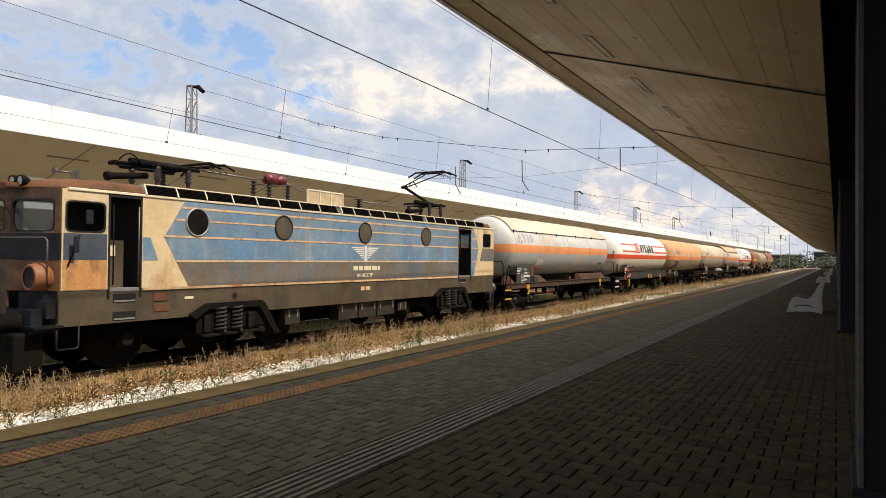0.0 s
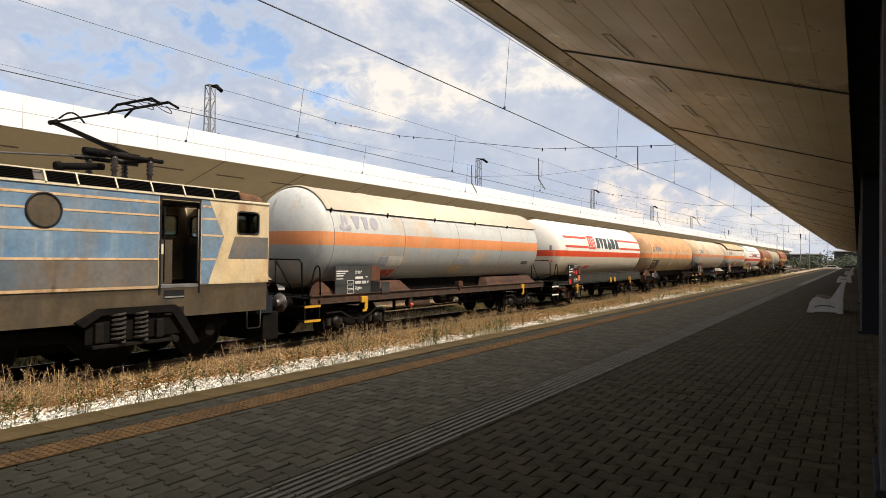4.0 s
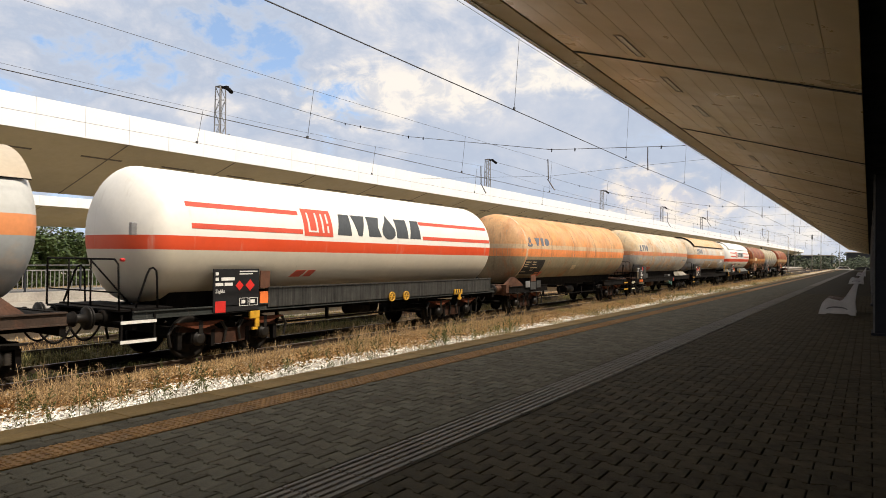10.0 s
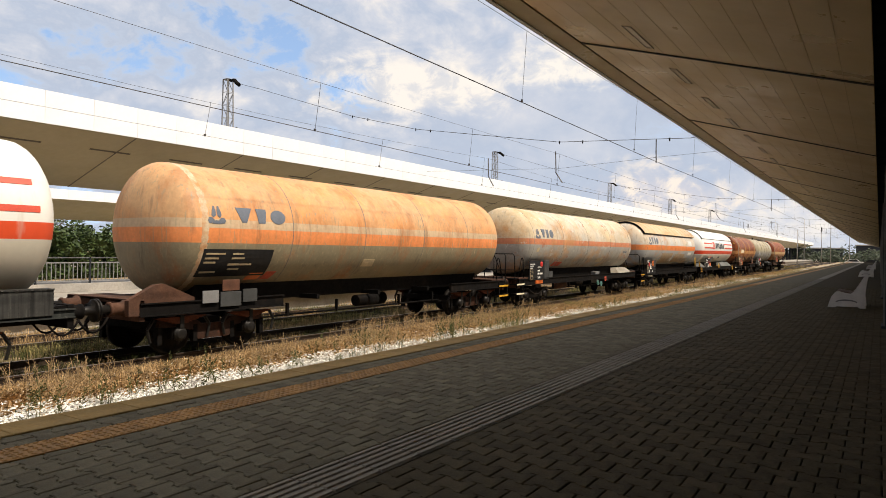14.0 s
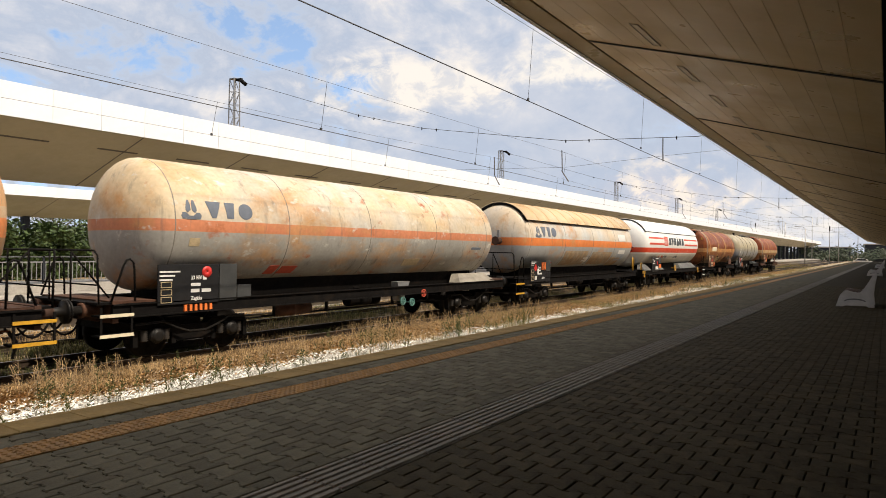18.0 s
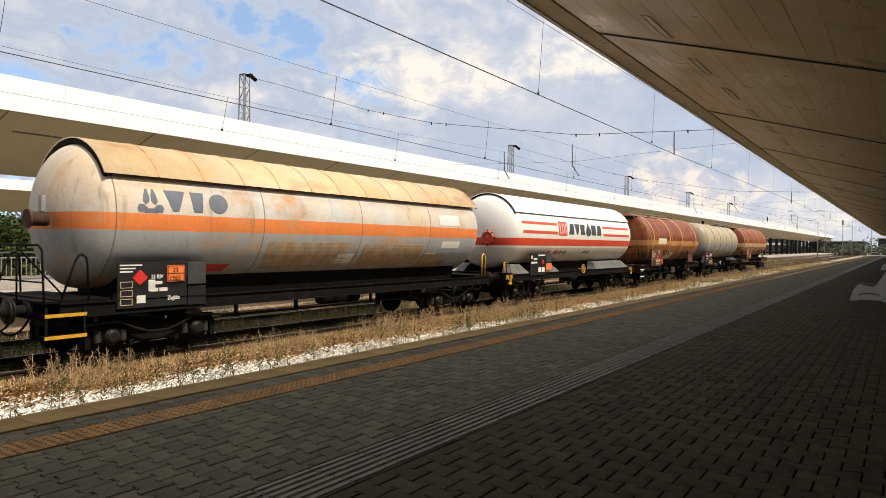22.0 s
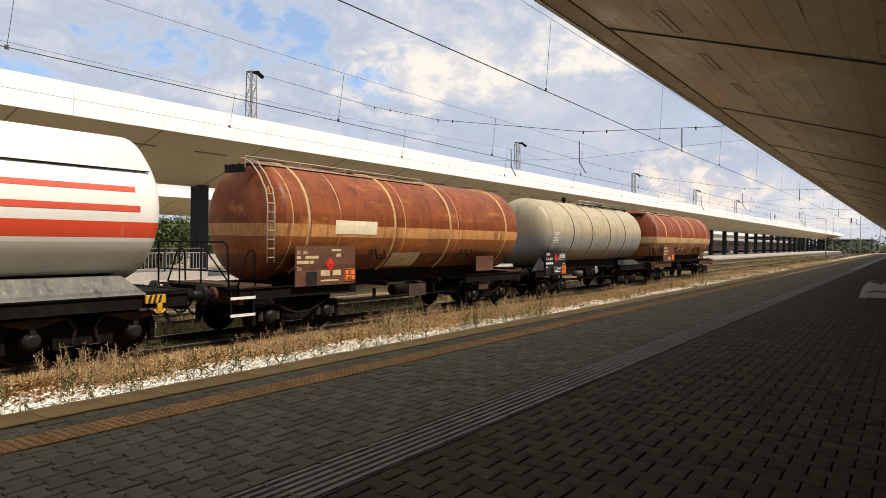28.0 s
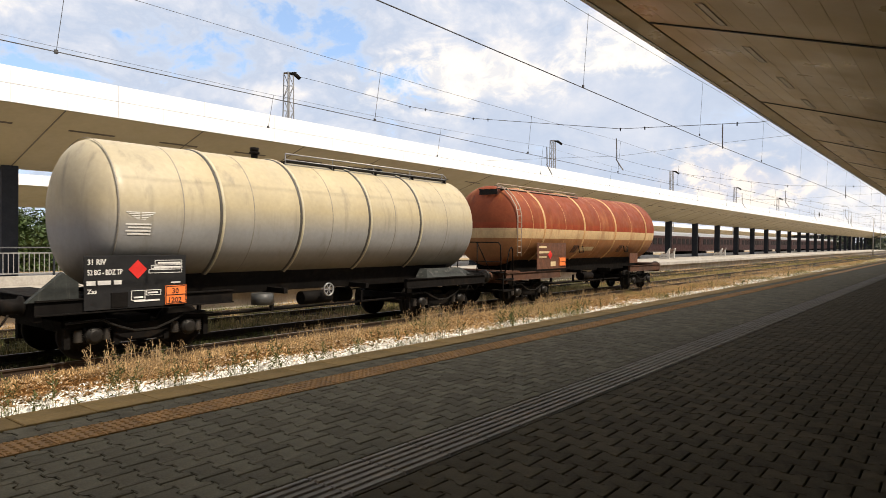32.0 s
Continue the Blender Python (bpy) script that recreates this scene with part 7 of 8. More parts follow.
    rod(bm, (0.6, 2.0, 3.84), (0.6, 2.45, 3.84), 0.018, 8, 0.015)
    rod(bm, (0.6, 1.94, 3.84), (0.6, 2.0, 3.84), 0.07, 12, 0.02)
    rod(bm, (0.6, 2.3, 3.68), (0.6, 2.3, 3.86), 0.02, 6)
    rod(bm, (0.6, 2.4, 3.68), (0.6, 2.4, 3.9), 0.05, 6)
    part("horn", bm, M["steel"], lo)
    for x in (1.15, -1.15):
        bm = B()
        lathe(bm, [(1.235, 0.19), (1.225, 0.22), (1.25, 0.235), (1.42, 0.235), (1.43, 0.25), (1.46, 0.25), (1.47, 0.235), (1.68, 0.24)], 26, (x, 0, 1.86))
        box(bm, x - 0.02, x + 0.02, 1.30, 1.60, 2.07, 2.12, 0.01)
        h = part("head_lamp", bm, lamp_rust, lo, "rusty round front lamp housing")
        bm = B()
        lathe(bm, [(1.29, 0.01), (1.275, 0.10), (1.25, 0.19)], 20, (x, 0, 1.86))
        part("lamp_glass", bm, M["black_plate"], h)
    bm = B()
    box(bm, -0.49, 0.49, F0 - 0.035, F0 - 0.026, 2.17, 2.64)
    prism(bm, [(0.50, F0 - 0.032), (1.485, FA - 0.03), (1.495, FA + 0.005), (0.50, F0 - 0.026)], "z", 2.17, 2.64)
    part("front_band", bm, nose, lo)
    handrail(lo, [(1.38, F0 + 0.2, 1.66), (1.38, F0 + 0.2, 2.50), (1.34, F0 + 0.18, 2.56), (0.52, F0 - 0.09, 2.56), (-0.52, F0 - 0.09, 2.56), (-1.34, F0 + 0.18, 2.56), (-1.38, F0 + 0.2, 2.50), (-1.38, F0 + 0.2, 1.66)], 0.016, M["steel"])
    handrail(lo, [(X + 0.05, 1.7, 2.05), (X + 0.16, 1.85, 2.62)], 0.016)
    bm = B()
    box(bm, X + 0.14, X + 0.17, 1.74, 1.84, 2.30, 2.60, 0.02)
    part("mirror", bm, nose, lo)
    bm = B()
    box(bm, X + 0.10, X + 0.13, 1.98, 2.12, 2.82, 3.08, 0.02)
    part("mirror", bm, dark, lo)
    handrail(lo, [(0.9, F0 - 0.05, 2.66), (0.55, F0 - 0.07, 3.1)], 0.012, None, "wiper")
    for y, s in ((F0 - 0.02, 1), (R0 + 0.02, -1)):
        bm = B()
        prism(bm, [(-1.3, min(y, y + s * 0.5)), (1.3, min(y, y + s * 0.5)), (1.3, max(y, y + s * 0.5)), (-1.3, max(y, y + s * 0.5))], "z", 0.88, 1.3)
        part("buffer_beam", bm, nose, lo)
    for y, s in ((0.58, -1), (19.82, 1)):
        for x in (-0.875, 0.875):
            bm = B()
            lathe(bm, [(y - s * 0.70, 0.16), (y - s * 0.66, 0.20), (y - s * 0.60, 0.20), (y - s * 0.58, 0.15), (y - s * 0.25, 0.15), (y - s * 0.24, 0.11)], 18, (x, 0, 1.06))
            bb = part("buffer", bm, M["black"], lo)
            bm = B()
            lathe(bm, [(y - s * 0.30, 0.09), (y - s * 0.05, 0.09), (y - s * 0.045, 0.24), (y - s * 0.008, 0.24), (y, 0.01)], 20, (x, 0, 1.06))
            part("buffer_head", bm, M["steel"], bb)
        bm = B()
        box(bm, -0.07, 0.07, min(y - s * 0.7, y - s * 0.3), max(y - s * 0.7, y - s * 0.3), 0.96, 1.12, 0.02)
        pipe(bm, [(0, y - s * 0.32, 1.02), (0.02, y - s * 0.1, 0.80), (0, y - s * 0.2, 0.6)], 0.04)
        part("coupling", bm, M["black"], lo)
    # black boxes added for the shaded void under both cab ends
    for y0, y1 in ((0.95, 1.45), (18.9, 19.4)):
        bm = B()
        box(bm, -1.25, 1.25, y0, y1, 0.22, 0.90, 0.04)
        part("rail_guard", bm, M["black"], lo)
    # cab steps
    for y in (1.75, 18.4):
        handrail(lo, [(X, y - 0.2, 1.05), (X, y - 0.2, 0.62), (X, y - 0.16, 0.58), (X, y + 0.16, 0.58), (X, y + 0.2, 0.62), (X, y + 0.2, 1.05)], 0.018, M["axle"], "stirrup_step")
    bm = B()
    box(bm, 1.1, X + 0.05, 1.15, 1.65, 0.98, 1.02)
    part("shunter_step", bm, M["axle"], lo)
    # running gear
    for c in (5.35, 15.3):
        e = new("bogie")
        e.parent, e.location = lo, (0, c, 0)
        for s in (-1, 1):
            x = s * 1.53
            # black plate paints the shade of the opening behind the springs
            bm = B()
            prism(bm, [(-0.85, 0.60), (-0.85, 1.0), (-0.60, 1.15), (0.9, 1.15), (1.25, 0.66)], "x", min(s * (X + 0.018), s * (X + 0.03)), max(s * (X + 0.018), s * (X + 0.03)))
            part("spring_recess", bm, M["black"], e)
            bm = B()
            prism(bm, [(-1.05, 1.02), (-0.62, 1.24), (0.95, 1.24), (1.08, 1.16), (1.55, 0.44), (1.40, 0.40), (0.88, 1.10), (-0.58, 1.12), (-0.92, 0.92)], "x", x - 0.05, x + 0.05)
            part("truss", bm, M["black"], e)
            bm = B()
            prism(bm, [(-2.75, 0.86), (-0.9, 0.86), (-0.7, 0.60), (0.9, 0.66), (1.2, 0.86), (2.6, 0.86), (2.6, 0.68), (1.3, 0.66), (1.0, 0.46), (-0.8, 0.42), (-1.0, 0.62), (-2.75, 0.66)], "x", s * 1.12 - 0.05, s * 1.12 + 0.05)
            part("side_frame", bm, M["black"], e)
            for q in (-0.24, 0.22):
                bm = B()
                pts = [(x + 0.125 * math.cos(i * 0.7), q + 0.125 * math.sin(i * 0.7), 0.60 + 0.0098 * i) for i in range(56)]
                pipe(bm, pts, 0.024, 5)
                part("coil_spring", bm, M["spring"], e, "large grey coil spring")
            for q in (-0.62, 0.62):
                bm = B()
                box(bm, x - 0.03, x + 0.05, q - 0.08, q + 0.08, 0.62, 0.98, 0.02)
                part("damper", bm, M["wheel"], e)
            bm = B()
            box(bm, x - 0.05, x + 0.06, -0.75, 1.0, 0.52, 0.58, 0.01)
            rod(bm, (x - 0.05, 0.95, 0.56), (x + 0.09, 0.95, 0.56), 0.07, 12)
            part("spring_plank", bm, M["wheel"], e)
            for q in (-2.25, 0.0, 2.1):
                bm = B()
                box(bm, s * 1.02 - 0.1, s * 1.02 + 0.1, q - 0.18, q + 0.18, 0.45, 0.80, 0.03)
                rod(bm, (s * 1.08, q, 0.62), (s * 1.22, q, 0.62), 0.13, 14)
                part("axle_box", bm, M["wheel"], e)
        bm = B()
        box(bm, -0.62, 0.62, -2.75, 2.6, 0.38, 1.05, 0.03)
        part("motor_frame", bm, M["black"], e)
        bm = B()
        box(bm, -1.05, 1.05, -0.3, 0.3, 0.62, 1.0, 0.03)
        part("bolster", bm, M["black"], e)
        for q in (-2.25, 0.0, 2.1):
            bm = B()
            r = 0.62
            rod(bm, (-0.95, 0, 0), (0.95, 0, 0), 0.1, 12)
            for s in (-1, 1):
                x = s * 0.7535
                lathe(bm, [(x - 0.07, 0.1), (x - 0.03, 0.2), (x - 0.03, r - 0.1), (x - 0.065, r - 0.06), (x - 0.065, r), (x + 0.065, r), (x + 0.065, r - 0.06), (x + 0.03, r - 0.1), (x + 0.03, 0.2), (x + 0.07, 0.1)], 32, axis="x")
            ws = part("wheelset", bm, M["wheel"], e)
            ws.location = (0, q, r)
            WHEELSETS.append((ws, q, r))
    for y0, y1, z0, z1, mt in ((9.4, 10.25, 0.52, 0.96, boxes), (10.3, 11.15, 0.52, 0.96, boxes), (11.2, 12.1, 0.52, 0.96, boxes), (12.3, 12.8, 0.6, 0.88, boxes), (7.3, 7.85, 0.55, 0.95, boxes)):
        bm = B()
        box(bm, 1.0, 1.36, y0, y1, z0, z1, 0.02)
        q = part("battery_box", bm, mt, lo)
        bm = B()
        for yy in (y0 + 0.12, y1 - 0.12):
            box(bm, 1.36, 1.385, yy - 0.02, yy + 0.02, z1 - 0.22, z1 - 0.02)
        part("box_latch", bm, M["galv"], q)
    bm = B()
    box(bm, -0.9, 0.9, 7.2, 13.0, 0.55, 1.1)
    part("transformer_tank", bm, M["black"], lo)
    bm = B()
    rod(bm, (X + 0.012, 5.55, 1.38), (X + 0.03, 5.55, 1.38), 0.06, 14)
    part("jacking_socket", bm, dark, lo)
    for k in range(2):
        bm = B()
        box(bm, X + 0.012, X + 0.03, 3.45, 3.80, 1.14 + 0.21 * k, 1.30 + 0.21 * k, 0.006)
        part("skirt_panel", bm, M["brown_plate"], lo)
    bm = B()
    box(bm, X + 0.014, X + 0.022, 4.2, 4.42, 1.36, 1.41)
    part("small_label", bm, M["cream_paint"], lo)
    return lo


locomotive()


# ---- platform paving ----
KERB_L = 0.60


def outline_piece(pts, z0, z1, chamfer=0.006):
    """A low block with a chamfered top from an outline round the origin."""
    cx, cy = sum(p[0] for p in pts) / len(pts), sum(p[1] for p in pts) / len(pts)
    n = len(pts)

    def toward(p, d):
        v = Vector((cx - p[0], cy - p[1]))
        return (p[0] + v.x / v.length * d, p[1] + v.y / v.length * d)
    top = [(*toward(p, chamfer * 1.4), z1) for p in pts]
    rim = [(*p, z1 - chamfer) for p in pts]
    low = [(*p, z0) for p in pts]
    faces = [tuple(range(n))]
    for k in (0, 1):
        faces += [(k * n + i, (k + 1) * n + i, (k + 1) * n + (i + 1) % n, k * n + (i + 1) % n) for i in range(n)]
    return top + rim + low, faces


PW, PL, GAP = 0.262, 0.206, 0.0085
wave = [(0, 1), (0.20, 1), (0.25, 0.9), (0.33, -0.9), (0.38, -1), (0.62, -1), (0.67, -0.9), (0.75, 0.9), (0.80, 1), (1, 1)]
BEND = 0.021
# double-T stones: wide at both ends, narrow in the middle
PAVER = [(GAP / 2 + u * (PW - GAP), GAP / 2 - v * BEND) for u, v in wave] + [(GAP / 2 + u * (PW - GAP), PL - GAP / 2 + v * BEND) for u, v in wave[::-1]]


def paver_spots(x0, x1, y0, y1):
    """Courses across the platform, each shifted by half a stone, with cut stones at the ends of every other course: (x, y, kind, stretch)."""
    n = max(1, int(round((x1 - x0) / PW)))
    w = (x1 - x0) / n
    for j in range(int(y0 / PL), int(y1 / PL)):
        if j % 2:
            yield x0, j * PL, 1, w / PW
            for i in range(n - 1):
                yield x0 + (i + 0.5) * w, j * PL, 0, w / PW
            yield x0 + (n - 0.5) * w, j * PL, 2, w / PW
        else:
            for i in range(n):
                yield x0 + i * w, j * PL, 0, w / PW


def mesh_of(name, verts, faces, material):
    me = bpy.data.meshes.new(name)
    me.from_pydata(verts, [], faces)
    me.materials.append(material)
    me.update()
    return me


h = len(wave) // 2
lower, upper = PAVER[:len(wave)], PAVER[len(wave):][::-1]
mid = PW / 2
CUTS = [PAVER,
        [(x - mid, y) for x, y in lower if x > mid] + [(x - mid, y) for x, y in upper[::-1] if x > mid],
        [(x, y) for x, y in lower if x < mid] + [(x, y) for x, y in upper[::-1] if x < mid]]
CUTS[1] = [(GAP / 2, CUTS[1][0][1])] + CUTS[1] + [(GAP / 2, CUTS[1][-1][1])]
CUTS[2] = CUTS[2][:h] + [(mid - GAP / 2, CUTS[2][h - 1][1]), (mid - GAP / 2, CUTS[2][h][1])] + CUTS[2][h:]
SHAPES = [outline_piece(c, -0.034, 0.0) for c in CUTS]
rng = random.Random(5)
made = set()
for x0, x1, xe, y0, y1, mt, most in ((-5.54, -3.56, 9, 2.0, 6.0, "paver", 150), (-3.06, 0.99, -0.9, 3.0, 6.0, "paver_brown", 300)):
    meshes = [mesh_of("paver", *sh, M[mt]) for sh in SHAPES]
    for x, y, k, q in paver_spots(x0, x1, y0, y1):
        if len(made) < most and x < xe:
            piece("paver", meshes[k], PLATFORM, (x, y, rng.uniform(-0.004, 0.001))).scale.x = q
            made.add((round(x, 3), round(y, 3)))
for fields, mt in ((((-6.27, -5.93, -6, 45), (-5.54, -3.56, -6, 45)), "paver_far"), (((-3.06, 0.99, -6, 40), (0.99, 3.96, -6, 14)), "paver_brown_far")):
    verts, faces = [], []
    for x0, x1, y0, y1 in fields:
        for x, y, k, st in paver_spots(x0, x1, y0, y1):
            if (round(x, 3), round(y, 3)) in made:
                continue
            b, dz = len(verts), rng.uniform(-0.005, 0.001)
            verts += [(vx * st + x, vy + y, vz + dz) for vx, vy, vz in SHAPES[k][0]]
            faces += [tuple(q + b for q in f) for f in SHAPES[k][1]]
    rest = new("paver_rest", mesh_of("paver_rest", verts, faces, M[mt]))
    rest.parent = PLATFORM
    tagged(rest, kind="stuff")
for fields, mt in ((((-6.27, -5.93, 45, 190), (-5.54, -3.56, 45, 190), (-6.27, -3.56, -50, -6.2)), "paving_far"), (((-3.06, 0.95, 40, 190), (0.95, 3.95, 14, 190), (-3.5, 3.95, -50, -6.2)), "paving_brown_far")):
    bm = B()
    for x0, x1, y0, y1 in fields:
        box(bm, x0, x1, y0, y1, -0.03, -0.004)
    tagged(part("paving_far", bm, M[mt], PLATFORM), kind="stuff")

# kerb slabs
kv, kf = outline_piece([(EDGE_X, 0.004), (KERB_IN - 0.02, 0.004), (KERB_IN - 0.02, KERB_L - 0.004), (EDGE_X, KERB_L - 0.004)], -0.16, 0.004, 0.008)
KERB_ME = mesh_of("kerb_slab", kv, kf, M["kerb"])
for i in range(-12, 90):
    piece("kerb_slab", KERB_ME, PLATFORM, (rng.uniform(-0.004, 0.004), 3.42 + KERB_L * i, rng.uniform(-0.003, 0.002)))
bm = B()
box(bm, EDGE_X, KERB_IN - 0.02, 3.42 + KERB_L * 90, 190, -0.16, 0.004)
part("kerb_far", bm, M["kerb"], PLATFORM)

# ochre warning tiles with studs
S = 0.365
tv, tf = outline_piece([(0.004, 0.004), (S - 0.004, 0.004), (S - 0.004, S - 0.004), (0.004, S - 0.004)], -0.034, 0.0, 0.004)
for a in range(5):
    for c in range(5):
        u, v, q = S * (a + 0.5) / 5, S * (c + 0.5) / 5, len(tv)
        tv += [(u - 0.018, v - 0.018, 0), (u + 0.018, v - 0.018, 0), (u + 0.018, v + 0.018, 0), (u - 0.018, v + 0.018, 0),
               (u - 0.011, v - 0.011, 0.009), (u + 0.011, v - 0.011, 0.009), (u + 0.011, v + 0.011, 0.009), (u - 0.011, v + 0.011, 0.009)]
        tf += [(q + 4, q + 5, q + 6, q + 7)] + [(q + i, q + (i + 1) % 4, q + 4 + (i + 1) % 4, q + 4 + i) for i in range(4)]
STUD_ME = mesh_of("warning_tile", tv, tf, M["yellow"])
for i in range(-16, 110):
    piece("warning_tile", STUD_ME, PLATFORM, (-5.925, S * i, 0))
bm = B()
box(bm, -5.925, -5.56, S * 110, 190, -0.03, 0.002)
part("warning_strip_far", bm, M["yellow"], PLATFORM)

# ribbed guide tiles
RW, RL = 0.47, 0.51
rv, rf = outline_piece([(0.004, 0.004), (RW - 0.004, 0.004), (RW - 0.004, RL - 0.004), (0.004, RL - 0.004)], -0.034, -0.004, 0.004)
for a in range(6):
    u, q = RW * (a + 0.5) / 6, len(rv)
    rv += [(u - 0.026, 0.006, -0.004), (u + 0.026, 0.006, -0.004), (u + 0.026, RL - 0.006, -0.004), (u - 0.026, RL - 0.006, -0.004),
           (u - 0.017, 0.012, 0.008), (u + 0.017, 0.012, 0.008), (u + 0.017, RL - 0.012, 0.008), (u - 0.017, RL - 0.012, 0.008)]
    rf += [(q + 4, q + 5, q + 6, q + 7)] + [(q + i, q + (i + 1) % 4, q + 4 + (i + 1) % 4, q + 4 + i) for i in range(4)]
RIB_ME = mesh_of("guide_tile", rv, rf, M["ribbed"])
for i in range(-24, 100):
    piece("guide_tile", RIB_ME, PLATFORM, (-3.545, 3.42 + RL * (i - 2), 0))
bm = B()
box(bm, -3.545, -3.075, 3.42 + RL * 98, 190, -0.03, 0.003)
part("guide_strip_far", bm, M["ribbed"], PLATFORM)

# ---- benches ----


def bench(at):
    t = thing("bench", at, "pale concrete bench with dark slatted seat", "bench", "platform benches")
    side = [(0.0, 0.0), (0.03, 0.10), (0.11, 0.36), (0.22, 0.50), (0.30, 0.53), (0.42, 0.48), (0.62, 0.44), (0.72, 0.50), (0.88, 0.80), (1.0, 1.03), (1.06, 1.06), (1.10, 1.02), (1.04, 0.72), (0.99, 0.36), (1.02, 0.08), (1.05, 0.0),
            (0.86, 0.0), (0.84, 0.05), (0.24, 0.05), (0.22, 0.0)]
    for y in (0.0, 1.55):
        bm = B()
        prism(bm, side, "y", y, y + 0.16)
        bmesh.ops.bevel(bm, geom=bm.edges[:], offset=0.012, segments=2, affect="EDGES")
        e = part("end_frame", bm, M["bench"], t)
        bm = B()
        arc = [(0.22 + 0.30 * (1 - math.cos(math.pi * i / 8)), 0.17 + 0.10 * math.sin(math.pi * i / 8)) for i in range(9)]
        arc += [(0.26 + 0.26 * (1 - math.cos(math.pi * i / 8)), 0.17 + 0.055 * math.sin(math.pi * i / 8)) for i in range(8, -1, -1)]
        prism(bm, arc, "y", y - 0.008, y + 0.02)
        part("moulded_arc", bm, M["column_edge"], e)
    for k in range(5):
        bm = B()
        box(bm, 0.24 + 0.095 * k, 0.32 + 0.095 * k, 0.02, 1.69, 0.49 - 0.012 * k, 0.53 - 0.012 * k, 0.008)
        part("seat_slat", bm, M["wood"], t)
    for k in range(4):
        bm = B()
        x, z = 0.80 + 0.065 * k, 0.60 + 0.115 * k
        box(bm, x - 0.03, x + 0.03, 0.02, 1.69, z - 0.04, z + 0.04, 0.008)
        part("back_slat", bm, M["wood"], t)
    return t


b0 = bench((-1.37, 24.7, 0))
for y in (61.5, 98.5):
    copy_thing(b0, Matrix.Translation((-1.37, y, 0)))
bf = copy_thing(b0, Matrix.Translation((-24.2, 66.0, 0)))
tagged(bf, "pale concrete bench on the opposite platform", group="far platform benches")
for y in (84.3,):
    copy_thing(bf, Matrix.Translation((-24.2, y, 0)))

# ---- overhead line ----


def lattice_mast(at, h, w=0.75):
    t = thing("catenary_mast", at, "tall steel lattice mast carrying the overhead wires", "mast", "catenary masts")
    top = w * 0.62
    for sx in (-1, 1):
        for sy in (-1, 1):
            bm = B()
            rod(bm, (sx * w / 2, sy * w / 2, -0.75), (sx * top / 2, sy * top / 2, h), 0.045, 4)
            part("leg", bm, M["galv"], t)
    n = int(h / 0.85)
    bm = B()
    for i in range(n):
        z0, z1 = h * i / n, h * (i + 1) / n
        a, b = (w + (top - w) * i / n) / 2, (w + (top - w) * (i + 1) / n) / 2
        f = 1 if i % 2 else -1
        for s in (-1, 1):
            rod(bm, (-a * f, s * a, z0), (b * f, s * b, z1), 0.022, 4)
            rod(bm, (s * a, -a * f, z0), (s * b, b * f, z1), 0.022, 4)
        for p, q in (((-b, -b), (b, -b)), ((b, -b), (b, b)), ((b, b), (-b, b)), ((-b, b), (-b, -b))):
            rod(bm, (*p, z1), (*q, z1), 0.016, 4)
    tagged(part("lacing", bm, M["galv"], t), kind="stuff")
    bm = B()
    box(bm, -w * 0.34, w * 0.34, -w * 0.34, w * 0.34, h - 0.02, h + 0.04)
    part("head_plate", bm, M["steel"], t)
    bm = B()
    box(bm, 0.25, 0.75, -0.12, 0.12, h - 0.18, h + 0.0, 0.05)
    rod(bm, (0.6, 0, h - 0.1), (1.15, 0, h - 0.5), 0.14, 8)
    part("span_anchor", bm, M["black"], t, "dark anchor block")
    bm = B()
    pipe(bm, [(-0.2, 0, h - 3.6), (-1.7, 0, h - 4.1), (-1.7, 0, h - 5.1)], 0.05)
    pipe(bm, [(-0.2, 0, h - 3.6), (1.0, 0, h - 3.4)], 0.04)
    part("side_bracket", bm, M["steel"], t)
    return t


MAST_YS = [30.5, 69.0, 109.0, 147.5, 188.0]
m0 = lattice_mast((-38.0, MAST_YS[0], 0), 13.3)
for y in MAST_YS[1:]:
    copy_thing(m0, Matrix.Translation((-38.0, y, 0)))
for y in MAST_YS:
    copy_thing(m0, Matrix.Translation((14.0, y, 0)))


def wire(name, pts, r, label, group):
    bm = B()
    pipe(bm, pts, r, 5)
    return tagged(part(name, bm, M["wire"], label=label), category="wire", group=group)


def sag(p, q, drop, n=10):
    p, q = Vector(p), Vector(q)
    return [tuple(p.lerp(q, i / n) - Vector((0, 0, drop * 4 * (i / n) * (1 - i / n)))) for i in range(n + 1)]


SPANS = list(zip([-8] + MAST_YS, MAST_YS + [230]))
# x, contact wire, messenger wire at the masts, its sag, radius, first dropper, dropper spacing
LINES = [(-8.35, 5.83, 8.02, 0.18, 0.013, 6.6, 10.15), (-13.2, 4.95, 6.46, 0.14, 0.010, 5.3, 8.35), (-17.2, 5.05, 6.50, 0.42, 0.0045, 4.6, 8.45)]
